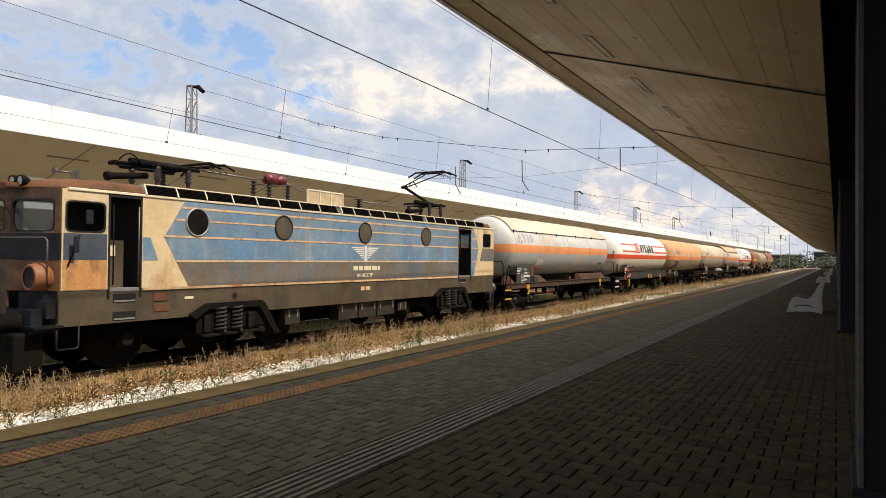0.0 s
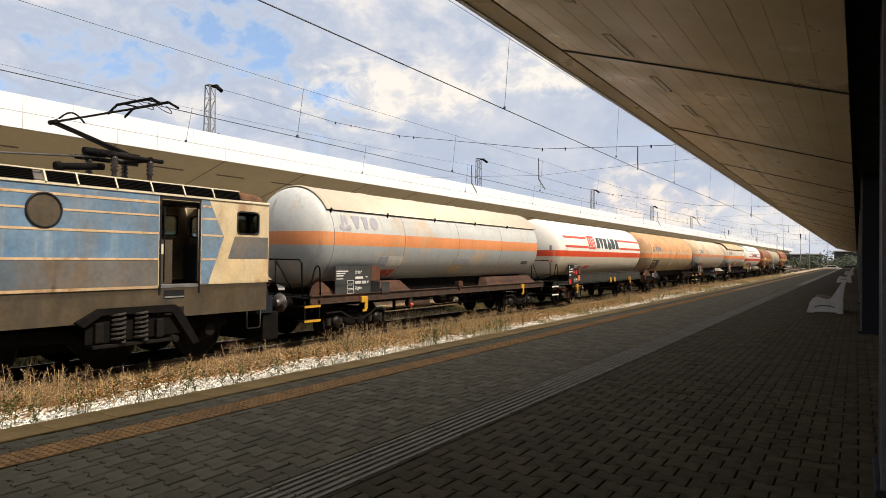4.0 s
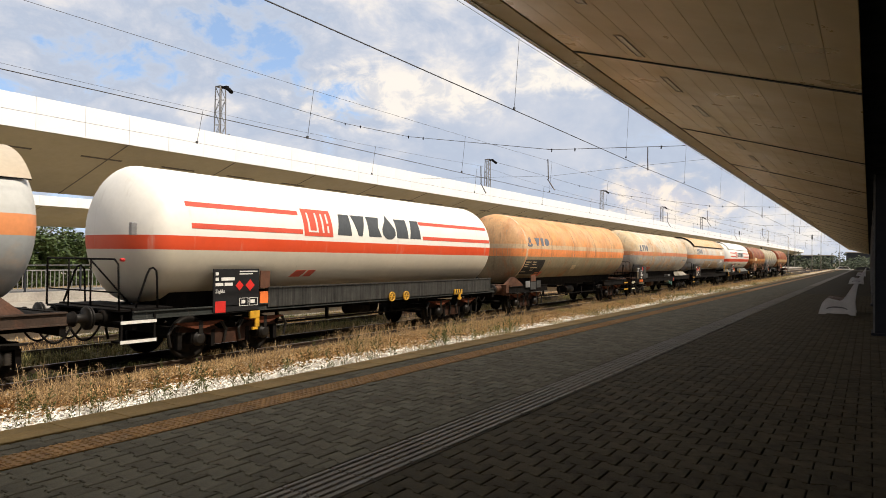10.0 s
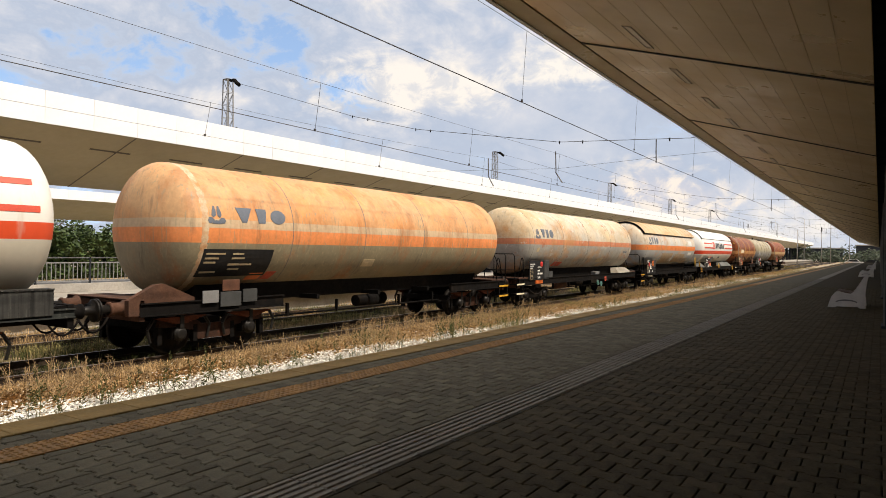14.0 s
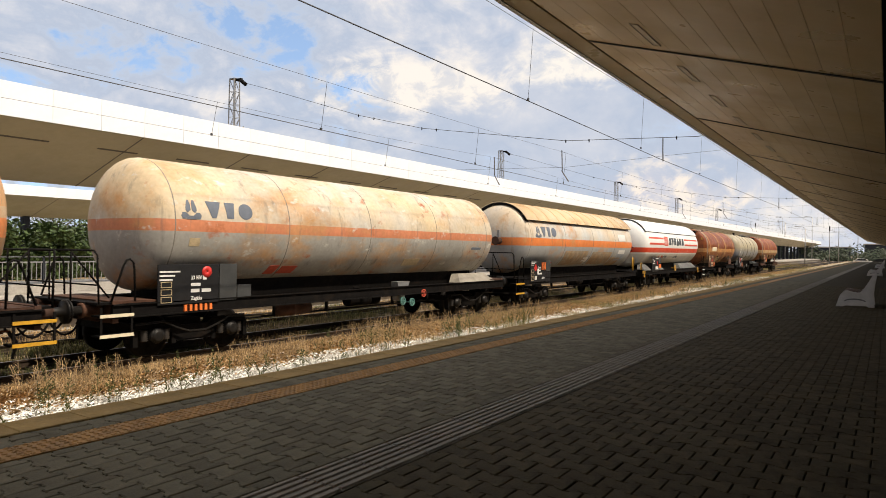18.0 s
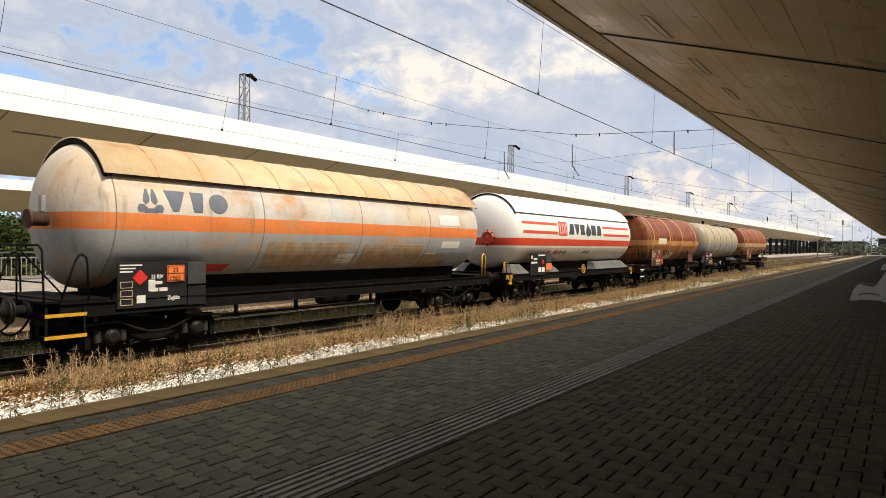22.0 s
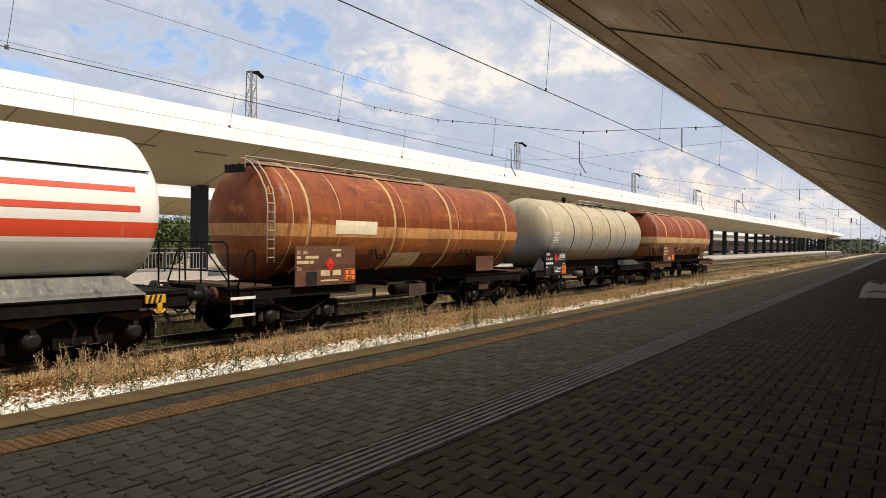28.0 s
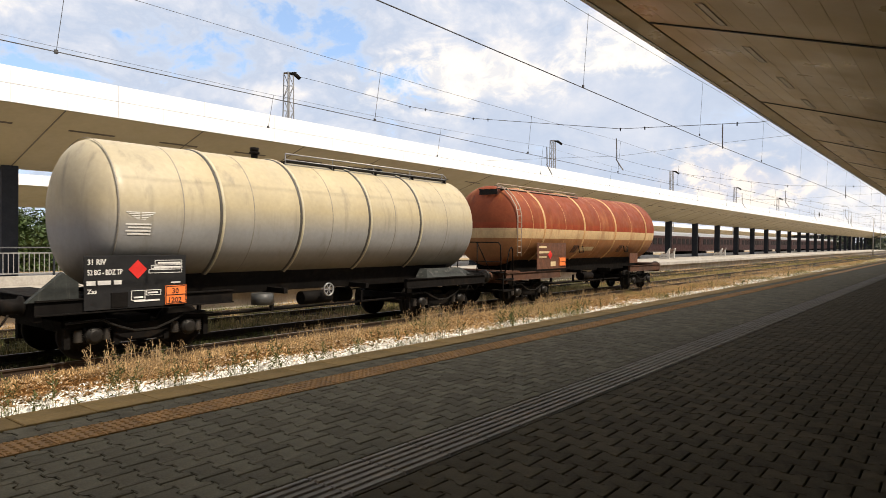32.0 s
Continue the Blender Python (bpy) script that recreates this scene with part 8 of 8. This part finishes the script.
for x, zc, zm, drop, r, yd, gap in LINES:
    wire("contact_wire", [(x + (0.2 if i % 2 else -0.2), y, zc) for i, y in enumerate([-40, -8] + MAST_YS + [230])], r, "dark contact wire over the tracks", "contact wires")
    pts = []
    for a, b in SPANS:
        pts += sag((x, a, zm), (x, b, zm), drop, 8)
    wire("messenger_wire", pts, max(r * 0.5, 0.0045), "thin messenger wire over the contact wire", "messenger wires")
    t = thing("dropper_set", (x, 0, 0), "thin vertical droppers between the overhead wires", "dropper")
    while yd < 188:
        a, b = [q for q in SPANS if q[0] <= yd < q[1]][0]
        f = (yd - a) / (b - a)
        bm = B()
        rod(bm, (0, yd - 0.08, zc), (0.05, yd + 0.08, zm - drop * 4 * f * (1 - f)), 0.006, 4)
        box(bm, -0.02, 0.02, yd - 0.11, yd - 0.05, zc - 0.02, zc + 0.05)
        part("dropper", bm, M["wire"], t)
        yd += gap
for y in MAST_YS:
    pr = [(-37.2, 13.0), (-34.7, 12.25), (-26.6, 9.65), (-21.9, 8.45), (-13.2, 7.05), (-7.0, 6.75), (0.0, 7.4), (13.4, 11.6)]
    sp = wire("span_wire", [(x, y, z) for x, z in pr], 0.014, "cross-span wire between two masts", "cross-span wires")
    for x, z in ((-26.6, 9.65), (-25.4, 9.36), (-21.9, 8.45), (-20.9, 8.29), (-13.2, 7.05), (-12.0, 6.99), (-7.9, 6.79)):
        bm = B()
        lathe(bm, [(z - 0.11, 0.012), (z - 0.09, 0.035), (z - 0.06, 0.022), (z - 0.03, 0.038), (z, 0.022), (z + 0.03, 0.035), (z + 0.05, 0.012)], 8, (x, y, 0), "z")
        part("insulator", bm, M["black"], sp)
    wire("steady_span_wire", [(-37.4, y, 6.9), (-26.0, y, 6.2), (-13.2, y, 5.75), (-8.35, y, 6.0), (0.0, y, 6.3), (13.5, y, 6.9)], 0.006, "thin lower cross-span wire over the tracks", "cross-span wires")
    for x, z0, z1, lean in ((-13.4, 5.3, 6.6, 0.35), (-8.5, 6.0, 6.8, 0.0), (-17.2, 5.3, 6.5, 0.3)):
        t = thing("registration_arm", (x, y, 0), "dark registration arm holding a contact wire", "wire arm", "registration arms")
        bm = B()
        rod(bm, (0, 0, z1), (0.1 * lean, 0, z0 + 0.3), 0.028, 6)
        part("drop_tube", bm, M["steel"], t)
        bm = B()
        rod(bm, (0, 0, z0 + 0.3), (lean, 0.05, z0 - 0.25), 0.03, 6)
        part("arm", bm, M["steel"], t)

# ---- beyond the opposite platform ----
fence = thing("fence", (-24.0, 2.0, 0.0), "grey metal railing on a pale concrete parapet", "fence")
bm = B()
box(bm, -0.15, 0.15, 0, 15.0, 0.0, 0.30, 0.01)
part("parapet", bm, M["concrete"], fence)
for z in (0.36, 1.02, 1.20):
    bm = B()
    box(bm, -0.02, 0.02, 0, 15.0, z, z + 0.04)
    part("rail", bm, M["galv"], fence)
bm = B()
box(bm, -0.03, 0.03, -0.03, 0.03, 0.3, 1.24)
post = part("post", bm, M["dark_column"], fence)
bm = B()
box(bm, -0.011, 0.011, -0.011, 0.011, 0.36, 1.02)
bar = part("bar", bm, M["galv"], fence)
bar.location = (0, 0.15, 0)
for i in range(1, 9):
    piece("post", post.data, fence, (0, 15.0 * i / 8, 0))
for i in range(2, 100):
    piece("bar", bar.data, fence, (0, 0.15 * i, 0))

M["leaf"] = shader("leaf_green", (0.065, 0.105, 0.028), 0.6, var=0.4, scale=2, island=0.5)
M["leaf_dry"] = shader("leaf_olive", (0.10, 0.115, 0.038), 0.6, var=0.4, scale=2, island=0.5)
M["leaf_far"] = shader("leaf_dark_green", (0.028, 0.045, 0.016), 0.7, var=0.4, scale=0.8, island=0.5)
M["bark"] = shader("bark", (0.11, 0.085, 0.06), 0.9, var=0.3, scale=4, bump=0.4)


def leaf_cloud(spots, size, seed, count):
    """Many small bent leaves strewn in lumpy clumps."""
    r = random.Random(seed)
    verts, faces = [], []
    for (cx, cy, cz, rad) in spots:
        for _ in range(count):
            d = Vector((r.gauss(0, 1), r.gauss(0, 1), r.gauss(0, 1))).normalized() * rad * r.uniform(0.45, 1.05)
            p = Vector((cx, cy, cz)) + Vector((d.x, d.y, d.z * 0.8))
            u = Vector((r.gauss(0, 1), r.gauss(0, 1), r.gauss(0, 0.6))).normalized() * size * r.uniform(0.6, 1.3)
            v = u.orthogonal().normalized() * size * 0.4
            b = len(verts)
            verts += [tuple(p - u), tuple(p + v), tuple(p + u), tuple(p - v)]
            faces.append((b, b + 1, b + 2, b + 3))
    return verts, faces


def tree(at, h, spread, seed, label="leafy green tree behind the opposite platform"):
    r = random.Random(seed)
    t = thing("tree", at, label, "tree", "trees beyond the tracks")
    bm = B()
    rod(bm, (0, 0, 0), (0.1, 0.1, h * 0.6), h * 0.035, 8, h * 0.015)
    spots = []
    for i in range(7):
        a, z = i * 2.4 + seed, h * (0.35 + 0.08 * i)
        q = (math.cos(a) * spread * r.uniform(0.4, 0.8), math.sin(a) * spread * r.uniform(0.4, 0.8), z + h * 0.12)
        rod(bm, (0.05, 0.05, h * 0.3 + i * h * 0.04), q, h * 0.012, 5, h * 0.004)
        spots.append((*q, spread * r.uniform(0.35, 0.6)))
    spots.append((0, 0, h * 0.9, spread * 0.5))
    part("trunk", bm, M["bark"], t)
    v, f = leaf_cloud(spots, 0.17, seed, 260)
    c = new("crown", mesh_of("crown", v, f, M["leaf"] if seed % 2 else M["leaf_dry"]))
    c.parent = t
    return t


for i, (x, y, h) in enumerate(((-84, 14, 7.5), (-84, 28, 6), (-85, 42, 8), (-86, 60, 7), (-83, 2, 6.5), (-86, 82, 8), (-86, 106, 7))):
    tree((x, y, -0.79), h, h * 0.5, i)
hs = []
rr = random.Random(9)
for i in range(300):
    hs.append((-76 + rr.uniform(-4, 4), -14 + i * 0.62, -0.6 + 4.6 * rr.random() ** 1.2, rr.uniform(0.9, 1.8)))
for i in range(340):
    hs.append((-65 + rr.uniform(-2.5, 2.5), -4 + i * 0.22, -0.6 + 4.0 * rr.random() ** 1.1, rr.uniform(0.9, 1.6)))
for i in range(420):
    hs.append((-50 + rr.uniform(-1.3, 1.3), 3 + 30 * rr.random(), -0.7 + 3.6 * rr.random(), rr.uniform(0.5, 0.85)))
v, f = leaf_cloud(hs, 0.22, 77, 75)
tagged(new("hedge", mesh_of("hedge", v, f, M["leaf"])), "dense green bushes behind the platforms", "bush", kind="stuff")
hs = [(rr.uniform(-45, 35), 262 + rr.uniform(-6, 20), rr.uniform(0, 4.2) * rr.random(), rr.uniform(1.4, 3.2)) for _ in range(150)]
v, f = leaf_cloud(hs, 0.55, 78, 60)
tagged(new("far_bushes", mesh_of("far_bushes", v, f, M["leaf_far"])), "green bushes at the far end of the station", "bush", kind="stuff")

# ---- weeds ----
M["straw"] = shader("dry_grass", (0.56, 0.38, 0.195), 0.9, spec=0.1, var=0.35, scale=2.5, island=0.7)
M["stalk"] = shader("dry_stalk", (0.44, 0.31, 0.175), 0.9, spec=0.1, var=0.3, scale=3, island=0.5)
M["weed"] = shader("green_weed", (0.095, 0.105, 0.038), 0.85, spec=0.15, var=0.3, scale=3, island=0.5)

M["olive_weed"] = shader("yellow_green_weed", (0.32, 0.27, 0.115), 0.9, spec=0.1, var=0.3, scale=0.8, island=0.6)


def blades(spots, seed):
    """Bent two-piece blades; spots: (x, y, z, height, blades, spread)."""
    r = random.Random(seed)
    verts, faces = [], []
    for x, y, z, h, n, sp in spots:
        for _ in range(n):
            a = r.uniform(0, 6.283)
            bx, by = x + r.gauss(0, sp), y + r.gauss(0, sp)
            hh, lean = h * r.uniform(0.5, 1.15), r.uniform(0.15, 1.1)
            dx, dy = math.cos(a), math.sin(a)
            w = 0.003 + 0.003 * r.random()
            px, py = -dy * w, dx * w
            m = (bx + dx * hh * lean * 0.3, by + dy * hh * lean * 0.3, z + hh * 0.6)
            t = (bx + dx * hh * lean, by + dy * hh * lean, z + hh * (1 - lean * 0.42))
            b = len(verts)
            verts += [(bx - px, by - py, z - 0.03), (bx + px, by + py, z - 0.03), (m[0] + px * 0.7, m[1] + py * 0.7, m[2]), (m[0] - px * 0.7, m[1] - py * 0.7, m[2]), t]
            faces += [(b, b + 1, b + 2, b + 3), (b + 3, b + 2, b + 4)]
    return verts, faces


wr = random.Random(21)
dry, grn, olive = [], [], []


def clumpy(x, y, s=0.45):
    return noise.noise(Vector((x * s, y * s, 7.7))) + 0.5 * noise.noise(Vector((x * s * 3, y * s * 3, 2.2)))


for _ in range(14000):
    y = 2 + 108 * wr.random() ** 1.9
    x = wr.uniform(-12.35, -10.45)
    c = clumpy(x, y, 0.9)
    if c > (-0.3 if x < -10.9 else 0.25):
        dry.append((x, y, ground_z(x, y), wr.uniform(0.05, 0.12) + 0.08 * max(0, c), 8, 0.10))
# a thick fringe against the near rail
for _ in range(9000):
    y = 1 + 120 * wr.random() ** 1.8
    x = wr.uniform(-12.75, -11.9)
    c = clumpy(x, y, 0.7)
    if c > -0.45:
        (grn if c > 0.75 else dry).append((x, y, RAIL_Z - 0.19, wr.uniform(0.06, 0.17) + 0.08 * max(0, c), 8, 0.10))
for _ in range(3500):
    y = 2 + 100 * wr.random() ** 1.2
    x = wr.uniform(-10.3, -8.7)
    if clumpy(x, y, 0.9) > 0.35 - 0.025 * (y - 8):
        dry.append((x, y, ground_z(x, y), wr.uniform(0.05, 0.16), 4, 0.06))
for _ in range(9000):
    y = 0 + 150 * wr.random() ** 1.7
    x = wr.choice((wr.uniform(-16.2, -14.2), wr.uniform(-16.2, -14.2), wr.uniform(-18.9, -17.8)))
    if clumpy(x, y, 0.35) > -0.25:
        olive.append((x, y, RAIL_Z - 0.19, wr.uniform(0.10, 0.22) if x < -17 else wr.uniform(0.14, 0.38), 9, 0.12))
for _ in range(17000):
    y = 0 + 170 * wr.random() ** 1.7
    x = wr.choice((wr.uniform(-16.1, -14.1), wr.uniform(-18.8, -17.9), wr.uniform(-18.8, -18.2), wr.uniform(-13.85, -12.55), wr.uniform(-17.6, -16.4)))
    (grn if clumpy(x, y, 0.3) > 0.0 else dry).append((x, y, RAIL_Z - 0.19, wr.uniform(0.10, 0.26) if -14 < x < -12.5 else wr.uniform(0.14, 0.36), 8, 0.1))
for _ in range(900):
    y = 2 + 90 * wr.random() ** 1.5
    x = wr.gauss(-9.5, 0.40)
    if clumpy(x, y, 0.8) > 0.0:
        grn.append((x, y, ground_z(x, y), wr.uniform(0.08, 0.32), 7, 0.06))
v, f = blades(dry, 3)
tagged(new("dry_grass", mesh_of("dry_grass", v, f, M["straw"])), "straw-coloured dry grass along the track", "grass", kind="stuff")
for _ in range(5000):
    y = 13 + 130 * wr.random() ** 1.5
    x = wr.uniform(-12.2, -9.7)
    c = clumpy(x, y, 0.5)
    if c > 0.05:
        (grn if c > 0.55 and x > -10.8 else olive).append((x, y, ground_z(x, y), wr.uniform(0.10, 0.22) + 0.22 * max(0.0, c - 0.2), 10, 0.10))
v, f = blades(olive, 6)
tagged(new("tall_weeds", mesh_of("tall_weeds", v, f, M["olive_weed"])), "tall yellow-green weeds between the tracks", "weeds", kind="stuff")
v, f = blades(grn, 4)
tagged(new("green_weeds", mesh_of("green_weeds", v, f, M["weed"])), "green weeds growing through the stones", "weeds", kind="stuff")


def stalk_plant(bm, x, y, z, h, r, leafy):
    """A tall weed: a thin bent stem with side shoots and seed heads or leaves."""
    lx, ly = r.uniform(-0.12, 0.12), r.uniform(-0.12, 0.12)
    pts = [(x + lx * t * t, y + ly * t * t, z + h * t) for t in (0, 0.35, 0.7, 1.0)]
    pipe(bm, pts, 0.0035, 3)
    for k in range(9):
        t = 0.20 + 0.085 * k
        a, q = r.uniform(0, 6.28), h * r.uniform(0.12, 0.28) * (1.2 - t)
        p = (x + lx * t * t, y + ly * t * t, z + h * t)
        e = (p[0] + math.cos(a) * q, p[1] + math.sin(a) * q, p[2] + q * r.uniform(0.4, 1.1))
        rod(bm, p, e, 0.0025, 3)
        for s in range(3 if leafy else 1):
            w = 0.014 if leafy else 0.011
            c = Vector(p).lerp(Vector(e), 0.4 + 0.3 * s if leafy else 1.0)
            d = Vector((r.gauss(0, 1), r.gauss(0, 1), r.gauss(0, 1))).normalized() * w * 1.6
            o = d.orthogonal().normalized() * w * 0.7
            vs = [bm.verts.new(c + d), bm.verts.new(c + o), bm.verts.new(c - d), bm.verts.new(c - o)]
            bm.faces.new(vs)


bm, bm2 = B(), B()
for _ in range(1500):
    y = 2.5 + 80 * wr.random() ** 1.7
    x = wr.uniform(-12.4, -10.6)
    c = clumpy(x, y, 0.8)
    if c > 0.1:
        for _ in range(2):
            stalk_plant(bm, x + wr.gauss(0, 0.06), y + wr.gauss(0, 0.08), ground_z(x, y), wr.uniform(0.25, 0.5) + 0.4 * c * wr.random(), wr, False)
for _ in range(130):
    y = 2.5 + 70 * wr.random() ** 1.4
    x = wr.gauss(-9.7, 0.3)
    stalk_plant(bm2, x, y, ground_z(x, y), wr.uniform(0.3, 0.62), wr, True)
for cy, n in ((15.5, 20), (19.2, 12), (12.1, 8), (5.6, 9), (7.6, 7), (9.6, 5)):
    for _ in range(n):
        x, y = wr.gauss(-9.9, 0.18), cy + wr.gauss(0, 0.45)
        stalk_plant(bm2, x, y, ground_z(x, y), wr.uniform(0.3, 0.7), wr, True)
tagged(part("dry_stalks", bm, M["stalk"], label="tall dry weed stalks with seed heads", recalc=False), kind="stuff", category="weeds")
tagged(part("leafy_stalks", bm2, M["weed"], label="tall leafy green weeds by the platform", recalc=False), kind="stuff", category="weeds")

# pale stone chips beside the platform
sv, sf = [], []
for _ in range(26000):
    y = 2 + 75 * wr.random() ** 1.8
    x = wr.uniform(-10.85, -9.7) if wr.random() < 0.55 else wr.uniform(-12.4, -10.8)
    s = wr.uniform(0.012, 0.035)
    z = ground_z(x, y)
    b = len(sv)
    sv += [(x + s * wr.uniform(0.6, 1.3), y, z), (x, y + s * wr.uniform(0.6, 1.3), z), (x - s * wr.uniform(0.6, 1.3), y, z), (x, y - s * wr.uniform(0.6, 1.3), z), (x, y, z + s * wr.uniform(0.5, 1.1))]
    sf += [(b, b + 1, b + 4), (b + 1, b + 2, b + 4), (b + 2, b + 3, b + 4), (b + 3, b, b + 4)]
lv, lf = [], []
for _ in range(30000):
    y = 2 + 40 * wr.random() ** 1.7
    x = wr.gauss(-11.35, 0.5)
    if x > -10.2 or x < -12.6:
        continue
    s, a = wr.uniform(0.015, 0.05), wr.uniform(0, 3.14)
    dx, dy, z, b = math.cos(a) * s, math.sin(a) * s, ground_z(x, y) + wr.uniform(0.0, 0.05), len(lv)
    lv += [(x - dx, y - dy, z), (x + dy * 0.3, y - dx * 0.3, z + s * 0.5), (x + dx, y + dy, z + wr.uniform(0, 0.03)), (x - dy * 0.3, y + dx * 0.3, z - 0.01)]
    lf += [(b, b + 1, b + 2), (b, b + 2, b + 3)]
M["litter"] = shader("straw_litter", (0.52, 0.325, 0.155), 0.9, spec=0.1, var=0.3, scale=3, island=0.65)
tagged(new("straw_litter", mesh_of("straw_litter", lv, lf, M["litter"])), "orange-brown dead grass litter on the ground", "grass", kind="stuff")
M["chips"] = shader("limestone_chips", (0.80, 0.78, 0.71), 0.9, var=0.15, scale=5, island=0.45)
tagged(new("stone_chips", mesh_of("stone_chips", sv, sf, M["chips"])), "loose pale limestone chips", "gravel", kind="stuff")


# ---- trains and things in the distance ----


def carriage(at, label, paint):
    t = thing("passenger_carriage", at, label, "railway carriage", "standing carriages")
    bm = B()
    prism(bm, [(-1.42, 0.9), (1.42, 0.9), (1.45, 3.2), (-1.45, 3.2)], "y", 0.3, 24.0)
    part("body", bm, paint, t)
    bm = B()
    prism(bm, [(-1.45, 3.2), (1.45, 3.2), (1.2, 3.6), (0.7, 3.8), (-0.7, 3.8), (-1.2, 3.6)], "y", 0.3, 24.0)
    part("roof", bm, M["galv"], t)
    for k in range(10):
        bm = B()
        box(bm, 1.44, 1.47, 2.4 + 2.0 * k, 3.7 + 2.0 * k, 1.95, 2.85, 0.03)
        part("window", bm, M["black_plate"], t)
    for y in (3.5, 20.8):
        bm = B()
        box(bm, -1.2, 1.2, y - 1.6, y + 1.6, 0.2, 0.85, 0.05)
        part("bogie", bm, M["black"], t)
    return t


# the red is darkened to carry the shade of the canopies around
c0 = carriage((-35.6, 62.0, RAIL_Z), "dark red passenger carriage standing behind the platform", shader("carriage_red", (0.045, 0.016, 0.015), 0.5, var=0.2, scale=1))
for k in (-1, *range(1, 9)):
    copy_thing(c0, Matrix.Translation((-35.6, 62.0 + 24.6 * k, RAIL_Z)))


def car(at, paint, label):
    t = thing("parked_car", at, label, "car")
    bm = B()
    prism(bm, [(-2.1, 0.35), (2.1, 0.35), (2.15, 0.75), (1.2, 0.92), (0.7, 1.42), (-1.1, 1.45), (-1.8, 0.95), (-2.15, 0.85)], "y", -0.85, 0.85)
    part("body", bm, paint, t)
    bm = B()
    prism(bm, [(1.05, 0.95), (0.62, 1.36), (-1.02, 1.38), (-1.55, 0.97)], "y", -0.86, 0.86)
    part("window_band", bm, M["black_plate"], t)
    for x in (-1.3, 1.3):
        for y in (-0.8, 0.8):
            bm = B()
            lathe(bm, [(y - 0.09, 0.05), (y - 0.09, 0.32), (y + 0.09, 0.32), (y + 0.09, 0.05)], 16, (x, 0, 0.32))
            part("wheel", bm, M["black"], t)
    return t


car((-5.2, 196, -0.79), M["white_fit"], "white car parked beyond the platform end")
car((-1.0, 193, -0.79), M["black_plate"], "dark car parked beyond the platform end")


def pole(at, h, label, head):
    t = thing("signal_pole" if head else "street_lamp", at, label, "pole", "poles at the station end")
    bm = B()
    rod(bm, (0, 0, -0.8), (0, 0, h), 0.11, 8, 0.07)
    part("post", bm, M["galv"], t)
    bm = B()
    if head:
        box(bm, -0.16, 0.16, -0.1, 0.1, h - 1.2, h + 0.1, 0.05)
        part("signal_head", bm, M["black_plate"], t)
    else:
        pipe(bm, [(0, 0, h), (-0.5, 0, h + 0.4), (-1.6, 0, h + 0.5)], 0.06)
        box(bm, -2.2, -1.5, -0.12, 0.12, h + 0.42, h + 0.55)
        part("lamp_arm", bm, M["galv"], t)
    return t


for x, y, h, head in ((-13.0, 205, 9, True), (-16.0, 175, 7.5, False), (-12, 226, 12, False), (-20, 240, 13, False), (-26, 226, 11, False), (-8, 250, 13, False), (-31, 262, 14, False), (-38, 250, 12, True)):
    pole((x, y, 0), h, "dark railway signal on a steel post" if head else "tall grey lamp post at the station end", head)
for k, (x0, x1, y, h) in enumerate(((-30, -12, 300, 5.0), (-8, 20, 320, 6.5), (-60, -36, 310, 6))):
    t = thing("far_building", (0, 0, -0.79), "low grey building at the end of the station", "building")
    bm = B()
    box(bm, x0, x1, y, y + 10, 0, h)
    part("wall", bm, M["dark_column"], t)
    bm = B()
    box(bm, x0 - 0.4, x1 + 0.4, y - 0.4, y + 10.4, h, h + 0.4)
    part("roof", bm, M["concrete"], t)
    for q in range(6):
        bm = B()
        xx = x0 + (x1 - x0) * (q + 0.3) / 6
        box(bm, xx, xx + 1.4, y - 0.03, y, h * 0.4, h * 0.7)
        part("window", bm, M["black_plate"], t)



def run_at(t):
    """How far the train has rolled at t seconds."""
    for (t0, s0), (t1, s1) in zip(RUN, RUN[1:]):
        if t <= t1:
            return s0 + (s1 - s0) * (t - t0) / (t1 - t0)
    return RUN[-1][1]


def motions():
    """The train rolls past towards the viewer's left; every wheelset turns with it."""
    for ws, y, r in WHEELSETS:
        rows = []
        for k in range(321):
            t = k / 10
            s = run_at(t)
            rows.append((t, Matrix.Translation((0, y, r)) @ Matrix.Rotation(s / r, 4, "X")))
        walk(ws, rows)
    for ob, y in TRAIN:
        walk(ob, [(t, Matrix.Translation((TRACK_X, y - s, RAIL_Z))) for t, s in RUN])


motions()
